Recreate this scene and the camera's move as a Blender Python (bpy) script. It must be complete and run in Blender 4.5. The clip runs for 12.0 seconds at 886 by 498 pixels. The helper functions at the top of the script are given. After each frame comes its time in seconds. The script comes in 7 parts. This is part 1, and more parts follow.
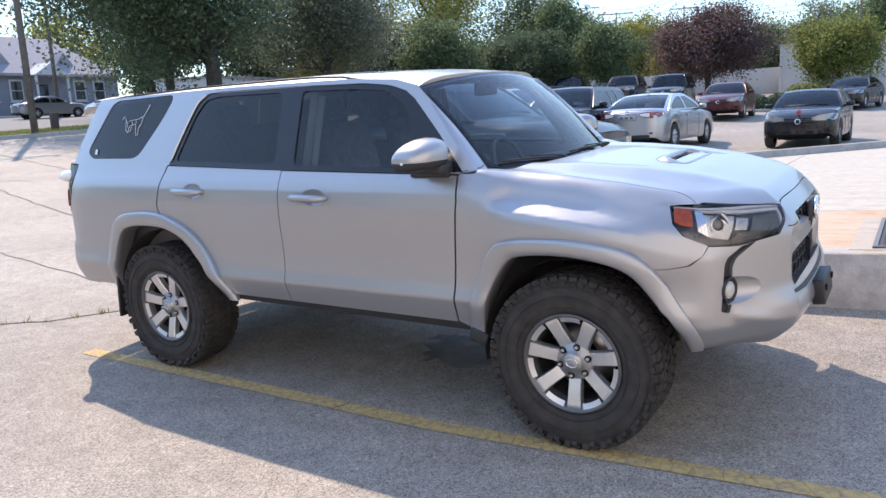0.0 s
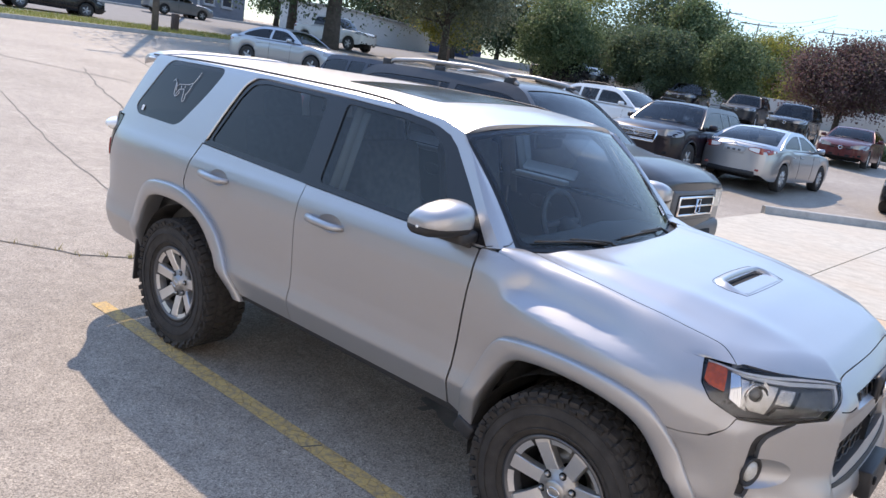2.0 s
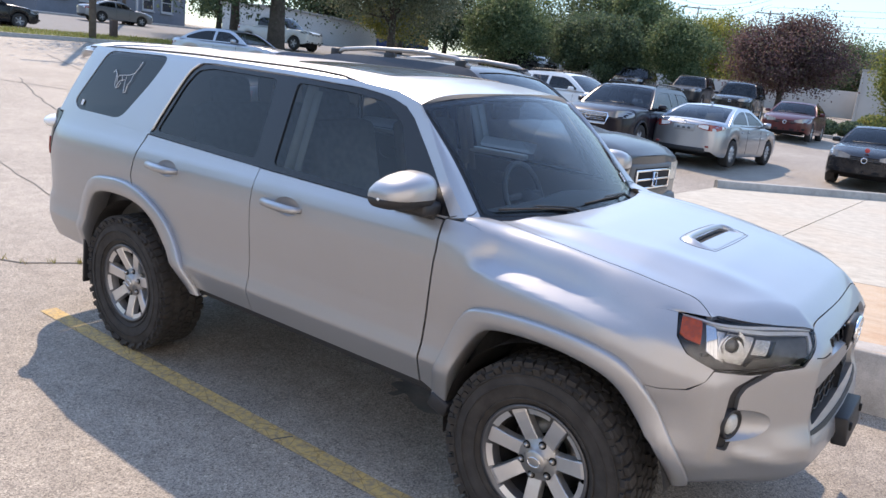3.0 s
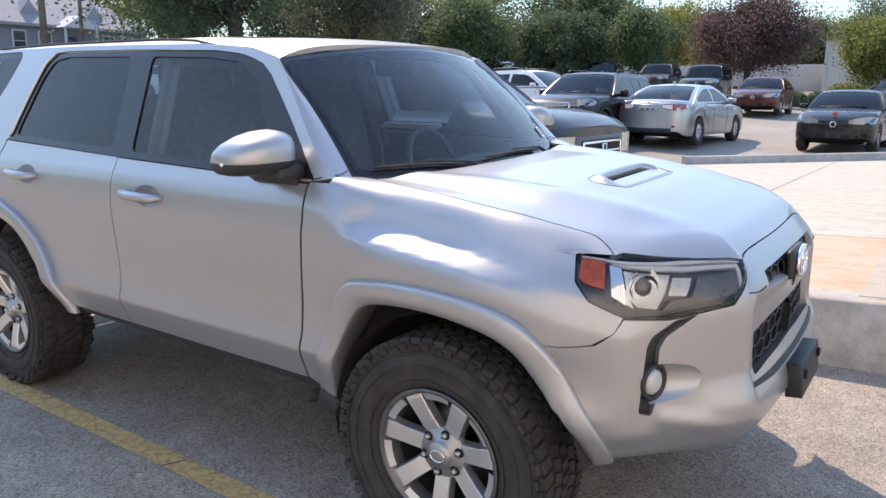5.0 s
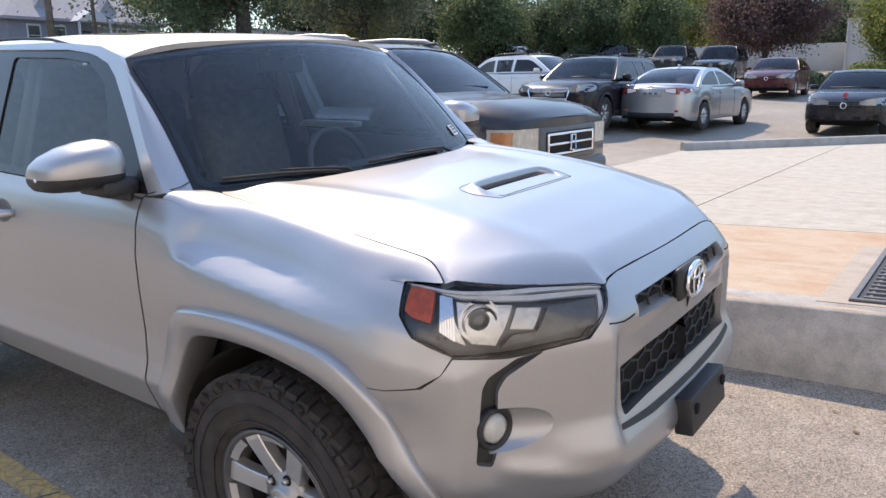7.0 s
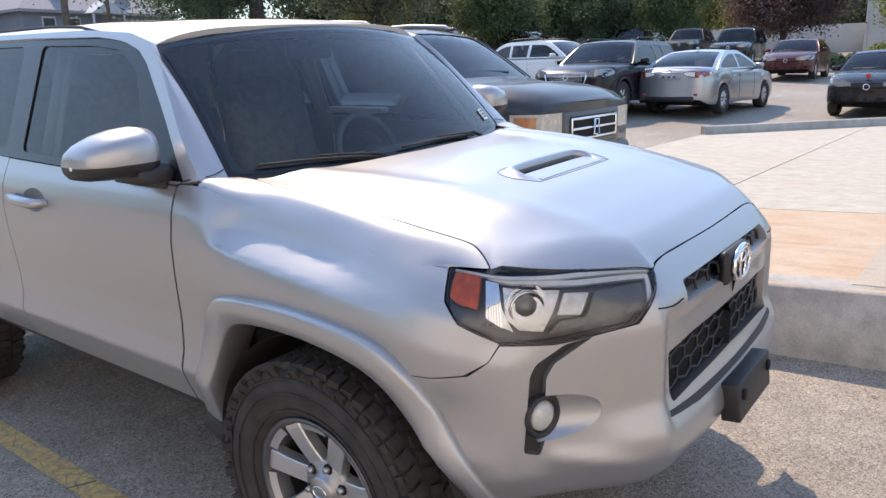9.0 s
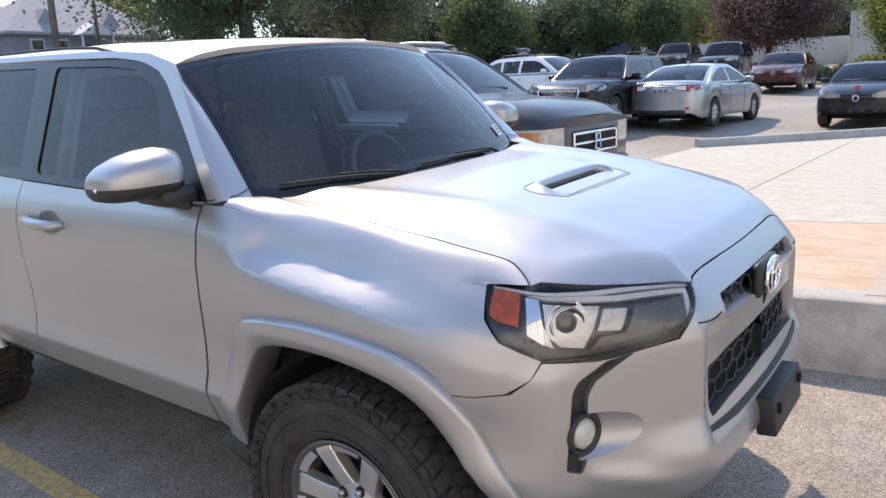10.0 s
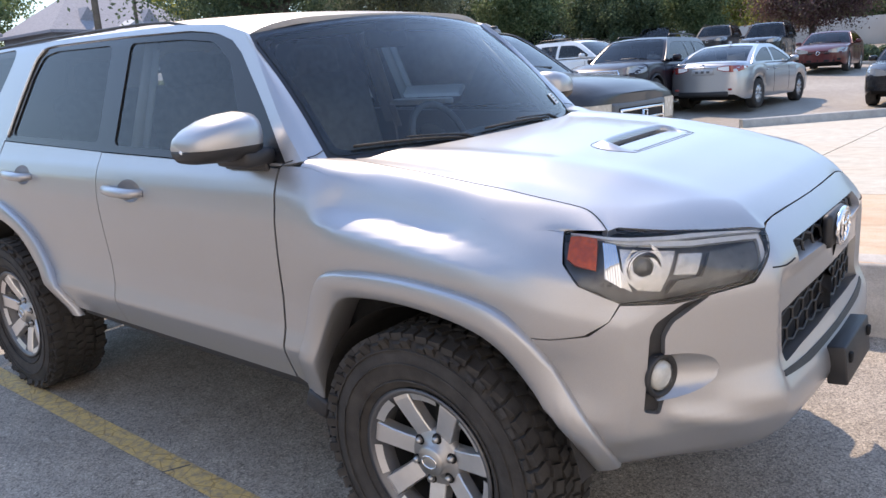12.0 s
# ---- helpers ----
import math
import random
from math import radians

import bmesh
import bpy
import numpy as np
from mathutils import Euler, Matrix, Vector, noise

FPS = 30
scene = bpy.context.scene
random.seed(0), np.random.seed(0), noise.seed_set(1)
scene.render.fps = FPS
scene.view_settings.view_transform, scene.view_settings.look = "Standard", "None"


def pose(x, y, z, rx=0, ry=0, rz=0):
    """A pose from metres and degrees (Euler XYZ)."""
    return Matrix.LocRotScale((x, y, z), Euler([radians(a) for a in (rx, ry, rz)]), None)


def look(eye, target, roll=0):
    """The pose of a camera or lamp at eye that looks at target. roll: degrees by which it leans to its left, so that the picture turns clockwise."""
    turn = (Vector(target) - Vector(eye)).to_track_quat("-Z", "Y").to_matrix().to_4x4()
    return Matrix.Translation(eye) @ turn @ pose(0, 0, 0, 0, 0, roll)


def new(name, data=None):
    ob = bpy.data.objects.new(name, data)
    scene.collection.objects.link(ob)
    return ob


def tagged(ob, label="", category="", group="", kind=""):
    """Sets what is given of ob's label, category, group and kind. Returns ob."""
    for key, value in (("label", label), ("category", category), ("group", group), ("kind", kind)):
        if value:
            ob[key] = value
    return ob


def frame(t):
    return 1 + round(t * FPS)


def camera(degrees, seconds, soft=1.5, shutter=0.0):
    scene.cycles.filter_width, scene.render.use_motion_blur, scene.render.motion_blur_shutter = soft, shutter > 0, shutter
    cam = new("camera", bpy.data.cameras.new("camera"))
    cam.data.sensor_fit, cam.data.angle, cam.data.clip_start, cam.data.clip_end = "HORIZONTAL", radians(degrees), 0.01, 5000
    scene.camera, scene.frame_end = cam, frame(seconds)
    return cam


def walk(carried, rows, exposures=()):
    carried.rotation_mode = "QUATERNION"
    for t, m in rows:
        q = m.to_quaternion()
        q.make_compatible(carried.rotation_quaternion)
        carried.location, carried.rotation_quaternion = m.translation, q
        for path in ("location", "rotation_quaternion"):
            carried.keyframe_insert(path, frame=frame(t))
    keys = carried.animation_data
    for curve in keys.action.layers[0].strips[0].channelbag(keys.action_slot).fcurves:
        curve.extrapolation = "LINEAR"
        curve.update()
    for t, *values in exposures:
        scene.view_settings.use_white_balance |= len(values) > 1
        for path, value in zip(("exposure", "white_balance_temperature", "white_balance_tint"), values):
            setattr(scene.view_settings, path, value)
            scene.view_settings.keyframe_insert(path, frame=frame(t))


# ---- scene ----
cam = camera(61.2, 12.0)
PATH = [
    (0, (1.269, -3.899, 1.525), (0.205, -2.242, 1.176), -2.9),
    (0.5, (1.208, -3.771, 1.557), (0.085, -2.157, 1.19), -1.1),
    (1, (1.102, -3.602, 1.671), (-0.082, -2.037, 1.287), 1.5),
    (1.5, (1.148, -3.444, 1.813), (-0.075, -1.92, 1.385), 5.0),
    (2, (1.208, -3.347, 1.928), (-0.007, -1.825, 1.472), 9.2),
    (2.5, (1.195, -3.329, 1.926), (0.007, -1.779, 1.493), 9.4),
    (3, (1.165, -3.303, 1.811), (0.037, -1.715, 1.361), 6.5),
    (3.2, (1.164, -3.287, 1.758), (0.056, -1.685, 1.306), 5.3),
    (4.8, (1.236, -2.847, 1.544), (0.127, -1.236, 1.128), 0.6),
    (5, (1.282, -2.731, 1.556), (0.165, -1.123, 1.149), 0.6),
    (5.5, (1.339, -2.484, 1.587), (0.207, -0.887, 1.175), 0.7),
    (6, (1.369, -2.27, 1.626), (0.232, -0.679, 1.208), 0.7),
    (6.5, (1.47, -2.196, 1.618), (0.326, -0.613, 1.189), 0.2),
    (7, (1.542, -2.183, 1.599), (0.382, -0.615, 1.157), -0.5),
    (7.2, (1.563, -2.171, 1.603), (0.385, -0.625, 1.133), -0.4),
    (9, (1.463, -2.2, 1.585), (0.276, -0.661, 1.112), -1.3),
    (9.5, (1.403, -2.236, 1.597), (0.224, -0.685, 1.146), -1.5),
    (10, (1.362, -2.252, 1.587), (0.19, -0.69, 1.155), -2.0),
    (10.5, (1.333, -2.277, 1.543), (0.163, -0.711, 1.119), -2.8),
    (11, (1.322, -2.316, 1.518), (0.143, -0.757, 1.091), -3.3),
    (11.5, (1.319, -2.362, 1.501), (0.114, -0.827, 1.06), -3.5),
    (12, (1.327, -2.388, 1.505), (0.083, -0.889, 1.053), -3.2),
]
walk(cam, [(t, look(eye, target, roll)) for t, eye, target, roll in PATH], [(0.0, 1.08, 7290, 19), (1.5, 0.99, 7290, 19), (2.5, 0.94, 7390, 18), (3.2, 1.00, 7490, 18), (5.0, 1.09, 7790, 18), (6.0, 0.95, 7740, 18), (7.0, 0.88, 7790, 18), (9.0, 0.93, 7790, 18), (10.0, 0.99, 7740, 18), (12.0, 1.10, 7640, 19)])

# ---- light: clear autumn midday, sun behind the parked car ----
SUN_DIR = Vector((-0.785, 0.50, 1.0)).normalized()
world = bpy.data.worlds.new("sky")
scene.world = world
world.use_nodes = True
wn = world.node_tree.nodes
sky = wn.new("ShaderNodeTexSky")
sky.sky_type, sky.sun_disc = "NISHITA", False
sky.sun_elevation = math.asin(SUN_DIR.z)
sky.sun_rotation = math.atan2(SUN_DIR.x, SUN_DIR.y)
sky.altitude, sky.air_density, sky.dust_density = 1400, 1.6, 0.0
sky.ozone_density = 4.0
wn["Background"].inputs[1].default_value = 0.19
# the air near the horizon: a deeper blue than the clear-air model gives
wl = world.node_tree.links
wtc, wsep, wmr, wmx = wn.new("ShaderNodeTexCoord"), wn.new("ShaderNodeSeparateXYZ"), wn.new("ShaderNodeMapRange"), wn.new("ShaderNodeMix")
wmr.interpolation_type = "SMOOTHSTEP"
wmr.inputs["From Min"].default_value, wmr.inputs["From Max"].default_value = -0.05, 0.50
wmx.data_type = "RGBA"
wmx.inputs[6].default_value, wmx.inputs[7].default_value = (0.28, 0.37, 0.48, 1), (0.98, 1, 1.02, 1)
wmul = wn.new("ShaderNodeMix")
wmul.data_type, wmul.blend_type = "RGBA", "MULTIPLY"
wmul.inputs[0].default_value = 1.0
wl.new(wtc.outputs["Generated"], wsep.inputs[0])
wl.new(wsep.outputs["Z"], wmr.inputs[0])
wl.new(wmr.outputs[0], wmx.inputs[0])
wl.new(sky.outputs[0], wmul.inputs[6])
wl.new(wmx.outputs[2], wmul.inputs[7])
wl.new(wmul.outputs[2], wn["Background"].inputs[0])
sun = new("sun", bpy.data.lights.new("sun", "SUN"))
sun.data.energy, sun.data.angle, sun.data.color = 2.6, radians(0.55), (1.0, 0.92, 0.80)
sun.matrix_world = look((0, 0, 30), Vector((0, 0, 30)) - SUN_DIR)


# ---- materials ----
def nodes_of(name):
    m = bpy.data.materials.new(name)
    m.use_nodes = True
    n, l = m.node_tree.nodes, m.node_tree.links
    return m, n, l, n["Principled BSDF"]


def mapped(n, l, scale, detail=6.0, rough=0.6, coords="Object", stretch=(1, 1, 1)):
    tc, mp, nz = n.new("ShaderNodeTexCoord"), n.new("ShaderNodeMapping"), n.new("ShaderNodeTexNoise")
    mp.inputs["Scale"].default_value = stretch
    l.new(tc.outputs[coords], mp.inputs[0])
    l.new(mp.outputs[0], nz.inputs["Vector"])
    nz.inputs["Scale"].default_value, nz.inputs["Detail"].default_value, nz.inputs["Roughness"].default_value = scale, detail, rough
    return nz


def ramp(n, l, src, stops):
    r = n.new("ShaderNodeValToRGB")
    e = r.color_ramp.elements
    while len(e) < len(stops):
        e.new(0.5)
    for el, (p, c) in zip(e, stops):
        el.position, el.color = p, (*c, 1)
    l.new(src, r.inputs[0])
    return r


def mix(n, l, fac, a, b, mode="MIX"):
    m = n.new("ShaderNodeMix")
    m.data_type, m.blend_type = "RGBA", mode
    for sock, v in ((m.inputs[0], fac), (m.inputs[6], a), (m.inputs[7], b)):
        if isinstance(v, (int, float)):
            sock.default_value = v
        elif isinstance(v, tuple):
            sock.default_value = (*v, 1)
        else:
            l.new(v, sock)
    return m.outputs[2]


def bump(n, l, height, strength, dist, p):
    b = n.new("ShaderNodeBump")
    b.inputs["Strength"].default_value, b.inputs["Distance"].default_value = strength, dist
    l.new(height, b.inputs["Height"])
    l.new(b.outputs[0], p.inputs["Normal"])
    return b


def plain(name, col, rough=0.5, metal=0.0, var=0.12, scale=9.0, relief=0.0, coat=0.0, spec=0.5):
    """A surface with a soft variation of its colour and gloss, and a fine relief if wanted."""
    m, n, l, p = nodes_of(name)
    nz = mapped(n, l, scale)
    lo, hi = tuple(c * (1 - var) for c in col), tuple(min(1, c * (1 + var)) for c in col)
    l.new(ramp(n, l, nz.outputs[0], [(0.3, lo), (0.7, hi)]).outputs[0], p.inputs["Base Color"])
    rr = n.new("ShaderNodeMapRange")
    rr.inputs["To Min"].default_value, rr.inputs["To Max"].default_value = max(0, rough - 0.08), min(1, rough + 0.08)
    l.new(nz.outputs[0], rr.inputs[0])
    l.new(rr.outputs[0], p.inputs["Roughness"])
    p.inputs["Metallic"].default_value = metal
    p.inputs["Coat Weight"].default_value, p.inputs["Coat Roughness"].default_value = coat, 0.04
    p.inputs["Specular IOR Level"].default_value = spec
    if relief:
        fine = mapped(n, l, scale * 14, 3)
        bump(n, l, fine.outputs[0], relief, 0.01, p)
    return m


def paint(name, col, metal=0.0, rough=0.35, flake=0.06, dust=0.05, coat=0.75, spec=0.5):
    """Car paint: pigment with a fine flake, a clear coat, and a thin film of dust."""
    m, n, l, p = nodes_of(name)
    fl = mapped(n, l, 900, 1)
    du = mapped(n, l, 3.5, 8, 0.65)
    c1 = ramp(n, l, fl.outputs[0], [(0.35, tuple(c * (1 - flake) for c in col)), (0.65, tuple(min(1, c * (1 + flake)) for c in col))])
    fac = ramp(n, l, du.outputs[0], [(0.42, (0, 0, 0)), (0.8, (dust * 2,) * 3)])
    l.new(mix(n, l, fac.outputs[0], c1.outputs[0], (0.42, 0.37, 0.31)), p.inputs["Base Color"])
    rr = n.new("ShaderNodeMapRange")
    rr.inputs["To Min"].default_value, rr.inputs["To Max"].default_value = rough - 0.03, rough + 0.06
    l.new(du.outputs[0], rr.inputs[0])
    l.new(rr.outputs[0], p.inputs["Roughness"])
    p.inputs["Metallic"].default_value = metal
    p.inputs["Coat Weight"].default_value, p.inputs["Coat Roughness"].default_value = coat, 0.06
    p.inputs["Specular IOR Level"].default_value = spec
    return m


def glass(name, tint, rough=0.0, film=0.0):
    m, n, l, p = nodes_of(name)
    n.remove(p)
    tr, gl, mx, fr = n.new("ShaderNodeBsdfTransparent"), n.new("ShaderNodeBsdfGlossy"), n.new("ShaderNodeMixShader"), n.new("ShaderNodeFresnel")
    tr.inputs[0].default_value, fr.inputs[0].default_value = (*tint, 1), 1.52
    gl.inputs["Roughness"].default_value = rough
    l.new(fr.outputs[0], mx.inputs[0]), l.new(tr.outputs[0], mx.inputs[1]), l.new(gl.outputs[0], mx.inputs[2])
    out = mx.outputs[0]
    if film:
        # a thin diffuse film: dust, plus the pane's bluish glare painted in
        df, m2, nz = n.new("ShaderNodeBsdfDiffuse"), n.new("ShaderNodeMixShader"), mapped(n, l, 2.5, 6)
        df.inputs[0].default_value = (0.50, 0.64, 0.74, 1)
        l.new(ramp(n, l, nz.outputs[0], [(0.3, (film * 0.75,) * 3), (0.7, (film * 1.25,) * 3)]).outputs[0], m2.inputs[0])
        l.new(out, m2.inputs[1]), l.new(df.outputs[0], m2.inputs[2])
        out = m2.outputs[0]
    l.new(out, n["Material Output"].inputs[0])
    return m


def asphalt():
    m, n, l, p = nodes_of("asphalt")
    fine, mid, big = mapped(n, l, 95, 4, 0.7), mapped(n, l, 7, 6, 0.6), mapped(n, l, 0.35, 5, 0.6)
    vor = n.new("ShaderNodeTexVoronoi")
    tc = n.new("ShaderNodeTexCoord")
    l.new(tc.outputs["Object"], vor.inputs["Vector"])
    vor.inputs["Scale"].default_value = 230
    v2 = n.new("ShaderNodeTexVoronoi")
    l.new(tc.outputs["Object"], v2.inputs["Vector"])
    v2.inputs["Scale"].default_value = 120
    stone = ramp(n, l, vor.outputs["Color"], [(0.08, (0.14, 0.131, 0.122)), (0.35, (0.34, 0.318, 0.292)), (0.72, (0.45, 0.42, 0.385)), (0.94, (0.62, 0.58, 0.53))])
    peb = ramp(n, l, v2.outputs["Color"], [(0.20, (0.62, 0.61, 0.60)), (0.40, (1.0, 1.0, 1.0)), (0.80, (1.05, 1.05, 1.04)), (0.92, (1.45, 1.43, 1.38))])
    worn = ramp(n, l, mid.outputs[0], [(0.3, (0.80, 0.78, 0.76)), (0.7, (1.1, 1.08, 1.05))])
    c = mix(n, l, 1.0, mix(n, l, 1.0, stone.outputs[0], peb.outputs[0], "MULTIPLY"), worn.outputs[0], "MULTIPLY")
    stain = ramp(n, l, big.outputs[0], [(0.35, (0.76, 0.71, 0.66)), (0.6, (0.97, 0.92, 0.86))])
    l.new(mix(n, l, 1.0, c, stain.outputs[0], "MULTIPLY"), p.inputs["Base Color"])
    p.inputs["Roughness"].default_value = 0.74
    add = n.new("ShaderNodeMath")
    l.new(vor.outputs["Distance"], add.inputs[0]), l.new(fine.outputs[0], add.inputs[1])
    bump(n, l, add.outputs[0], 0.4, 0.005, p)
    return m


def concrete(name, a, b, stain=(0.55, 0.36, 0.2), stain_amount=0.5):
    m, n, l, p = nodes_of(name)
    big, mid, fine = mapped(n, l, 0.9, 6, 0.62), mapped(n, l, 7, 8, 0.65), mapped(n, l, 130, 4, 0.7)
    streak = mapped(n, l, 2.2, 5, 0.6, "Object", (0.35, 3.0, 1))
    c = mix(n, l, ramp(n, l, mid.outputs[0], [(0.34, (0, 0, 0)), (0.66, (1, 1, 1))]).outputs[0], a, b)
    rust = ramp(n, l, big.outputs[0], [(0.46, (0, 0, 0)), (0.66, (stain_amount,) * 3)])
    c = mix(n, l, rust.outputs[0], c, stain)
    sk = ramp(n, l, streak.outputs[0], [(0.36, (0.76, 0.73, 0.70)), (0.47, (1, 1, 1))])
    c = mix(n, l, 0.4, c, sk.outputs[0], "MULTIPLY")
    gr = ramp(n, l, fine.outputs[0], [(0.3, (0.80, 0.80, 0.80)), (0.7, (1.12, 1.12, 1.12))])
    l.new(mix(n, l, 1.0, c, gr.outputs[0], "MULTIPLY"), p.inputs["Base Color"])
    p.inputs["Roughness"].default_value = 0.85
    bump(n, l, fine.outputs[0], 0.3, 0.004, p)
    return m


def leafy(name, cols):
    """Leaves: the colour varies from leaf to leaf; light shines through them."""
    m, n, l, p = nodes_of(name)
    g = n.new("ShaderNodeNewGeometry")
    r = ramp(n, l, g.outputs["Random Per Island"], [(i / (len(cols) - 1), tuple(1.35 * q for q in c)) for i, c in enumerate(cols)])
    l.new(r.outputs[0], p.inputs["Base Color"])
    p.inputs["Roughness"].default_value = 0.62
    p.inputs["Specular IOR Level"].default_value = 0.3
    tl, mx = n.new("ShaderNodeBsdfTranslucent"), n.new("ShaderNodeMixShader")
    l.new(r.outputs[0], tl.inputs[0])
    mx.inputs[0].default_value = 0.44
    l.new(p.outputs[0], mx.inputs[1]), l.new(tl.outputs[0], mx.inputs[2])
    l.new(mx.outputs[0], n["Material Output"].inputs[0])
    return m


def worn_line():
    m, n, l, p = nodes_of("yellow_road_paint")
    mid, fine = mapped(n, l, 9, 8, 0.7), mapped(n, l, 26, 8, 0.8)
    a = mix(n, l, mid.outputs[0], (0.56, 0.36, 0.11), (0.64, 0.45, 0.19))
    w = ramp(n, l, fine.outputs[0], [(0.45, (0, 0, 0)), (0.62, (0.8,) * 3)])
    vc, tc = n.new("ShaderNodeTexVoronoi"), n.new("ShaderNodeTexCoord")
    vc.feature = "DISTANCE_TO_EDGE"
    vc.inputs["Scale"].default_value = 15.0
    l.new(tc.outputs["Object"], vc.inputs["Vector"])
    cr = ramp(n, l, vc.outputs["Distance"], [(0.008, (0.55, 0.50, 0.45)), (0.035, (1, 1, 1))])
    a = mix(n, l, 1.0, a, cr.outputs[0], "MULTIPLY")
    l.new(mix(n, l, w.outputs[0], a, (0.24, 0.20, 0.16)), p.inputs["Base Color"])
    p.inputs["Roughness"].default_value = 0.8
    bump(n, l, fine.outputs[0], 0.4, 0.004, p)
    return m


M_ASPHALT = asphalt()
M_SLAB = concrete("slab_concrete", (0.415, 0.375, 0.31), (0.54, 0.50, 0.42), (0.50, 0.40, 0.30), 0.3)
M_WALLC = concrete("wall_concrete", (0.36, 0.335, 0.30), (0.56, 0.52, 0.47), (0.30, 0.26, 0.22), 0.4)
M_KERB = concrete("kerb_concrete", (0.36, 0.34, 0.31), (0.48, 0.45, 0.41), (0.25, 0.23, 0.2), 0.3)
M_STREET = plain("street_asphalt", (0.20, 0.195, 0.19), 0.9, 0, 0.15, 3, 0.3)
M_SILVER = paint("silver_paint", (0.42, 0.42, 0.428), 0.72, 0.37, 0.06, 0.06, 0.55)
M_BLACKPL = plain("black_plastic", (0.022, 0.022, 0.024), 0.5, 0, 0.25, 20, 0.15)
M_TRIM = plain("gloss_black_trim", (0.012, 0.012, 0.014), 0.18, 0, 0.1)
M_GREYPL = plain("grey_plastic", (0.10, 0.105, 0.11), 0.5, 0, 0.15, 20, 0.1)
M_RUBBER = plain("tyre_rubber", (0.046, 0.042, 0.039), 0.8, 0, 0.35, 16, 0.35, 0, 0.3)
# near-black that stands in for the shade of openings, gaps and undersides
M_DARK = plain("gap_shade_black", (0.008, 0.008, 0.009), 0.9)
M_LINER = plain("wheel_well_liner", (0.035, 0.032, 0.030), 0.9, 0, 0.45, 12, 0.5)
M_RIMM = plain("machined_alloy", (0.70, 0.69, 0.68), 0.38, 0.85, 0.06, 14)
M_RIMG = plain("grey_alloy", (0.14, 0.14, 0.145), 0.4, 0.6, 0.15, 14)
M_HUB = plain("machined_hub", (0.40, 0.39, 0.38), 0.42, 0.7, 0.08, 14)
M_CHROME = plain("chrome", (0.86, 0.86, 0.87), 0.07, 1.0, 0.03)
M_STEEL = plain("steel", (0.45, 0.44, 0.43), 0.4, 1.0, 0.1)
M_CABIN = plain("cabin_plastic", (0.11, 0.112, 0.115), 0.65, 0, 0.15, 25, 0.2)
M_SEAT = plain("grey_seat_cloth", (0.19, 0.19, 0.19), 0.9, 0, 0.2, 30, 0.4)
M_PILLAR = plain("light_cabin_trim", (0.42, 0.41, 0.38), 0.8, 0, 0.08)
M_GLASS = glass("windscreen_glass", (0.74, 0.82, 0.84), 0.0, 0.018)
M_TINT = glass("tinted_glass", (0.50, 0.56, 0.60), 0.0, 0.008)
M_PRIV = glass("privacy_glass", (0.20, 0.22, 0.24), 0.0, 0.006)
M_LENS = glass("lamp_lens", (0.92, 0.93, 0.94))
M_AMBER = plain("amber_lens", (0.80, 0.12, 0.012), 0.35, 0, 0.3, 60, 0.1, 0.0)
M_RED = plain("red_lens", (0.30, 0.035, 0.03), 0.12, 0, 0.1, 40, 0, 1.0)
M_WHITELENS = plain("white_lens", (0.88, 0.89, 0.88), 0.1, 0, 0.08, 60, 0, 1.0)
M_REFL = plain("lamp_reflector", (0.82, 0.81, 0.79), 0.2, 0.9, 0.12, 45, 0.25)
M_WHITE = plain("white_sticker", (0.80, 0.80, 0.80), 0.5, 0, 0.03)
M_YELLOW = worn_line()
M_BARK = plain("bark", (0.085, 0.068, 0.055), 0.95, 0, 0.4, 6, 0.8)
M_POLE = plain("pole_wood", (0.17, 0.14, 0.12), 0.9, 0, 0.3, 5, 0.5)
M_GREEN = leafy("green_leaves", [(0.050, 0.078, 0.042), (0.080, 0.118, 0.055), (0.118, 0.160, 0.074), (0.190, 0.225, 0.120)])
M_DKGREEN = leafy("dark_green_leaves", [(0.042, 0.064, 0.042), (0.062, 0.092, 0.052), (0.090, 0.124, 0.066), (0.140, 0.175, 0.095)])
M_YELGREEN = leafy("yellow_green_leaves", [(0.130, 0.150, 0.040), (0.210, 0.215, 0.055), (0.300, 0.270, 0.065), (0.085, 0.115, 0.042)])
M_PURPLE = leafy("purple_leaves", [(0.070, 0.045, 0.050), (0.105, 0.062, 0.064), (0.150, 0.092, 0.085), (0.105, 0.105, 0.066)])
M_GREYGREEN = leafy("grey_green_leaves", [(0.090, 0.108, 0.074), (0.130, 0.150, 0.098), (0.200, 0.210, 0.145), (0.070, 0.088, 0.060)])
M_DRYLEAF = leafy("dry_leaves", [(0.16, 0.09, 0.035), (0.24, 0.15, 0.06), (0.11, 0.06, 0.03), (0.30, 0.20, 0.09)])

M_OLDLENS = plain("hazy_lens", (0.50, 0.47, 0.40), 0.25, 0, 0.2, 18, 0, 0.6)
M_AMBERDULL = plain("dull_amber_lens", (0.50, 0.20, 0.07), 0.25, 0, 0.15, 18, 0, 0.6)
M_RAIL = plain("satin_silver_rail", (0.36, 0.36, 0.36), 0.4, 0.5, 0.06, 18)
M_PLATEREC = plain("plate_recess", (0.40, 0.41, 0.42), 0.4, 0.4, 0.1)
M_REDSTICK = plain("red_sticker", (0.62, 0.06, 0.05), 0.5, 0, 0.1)
M_TURF = plain("verge_turf", (0.17, 0.175, 0.06), 0.95, 0, 0.35, 2.2, 0.6)
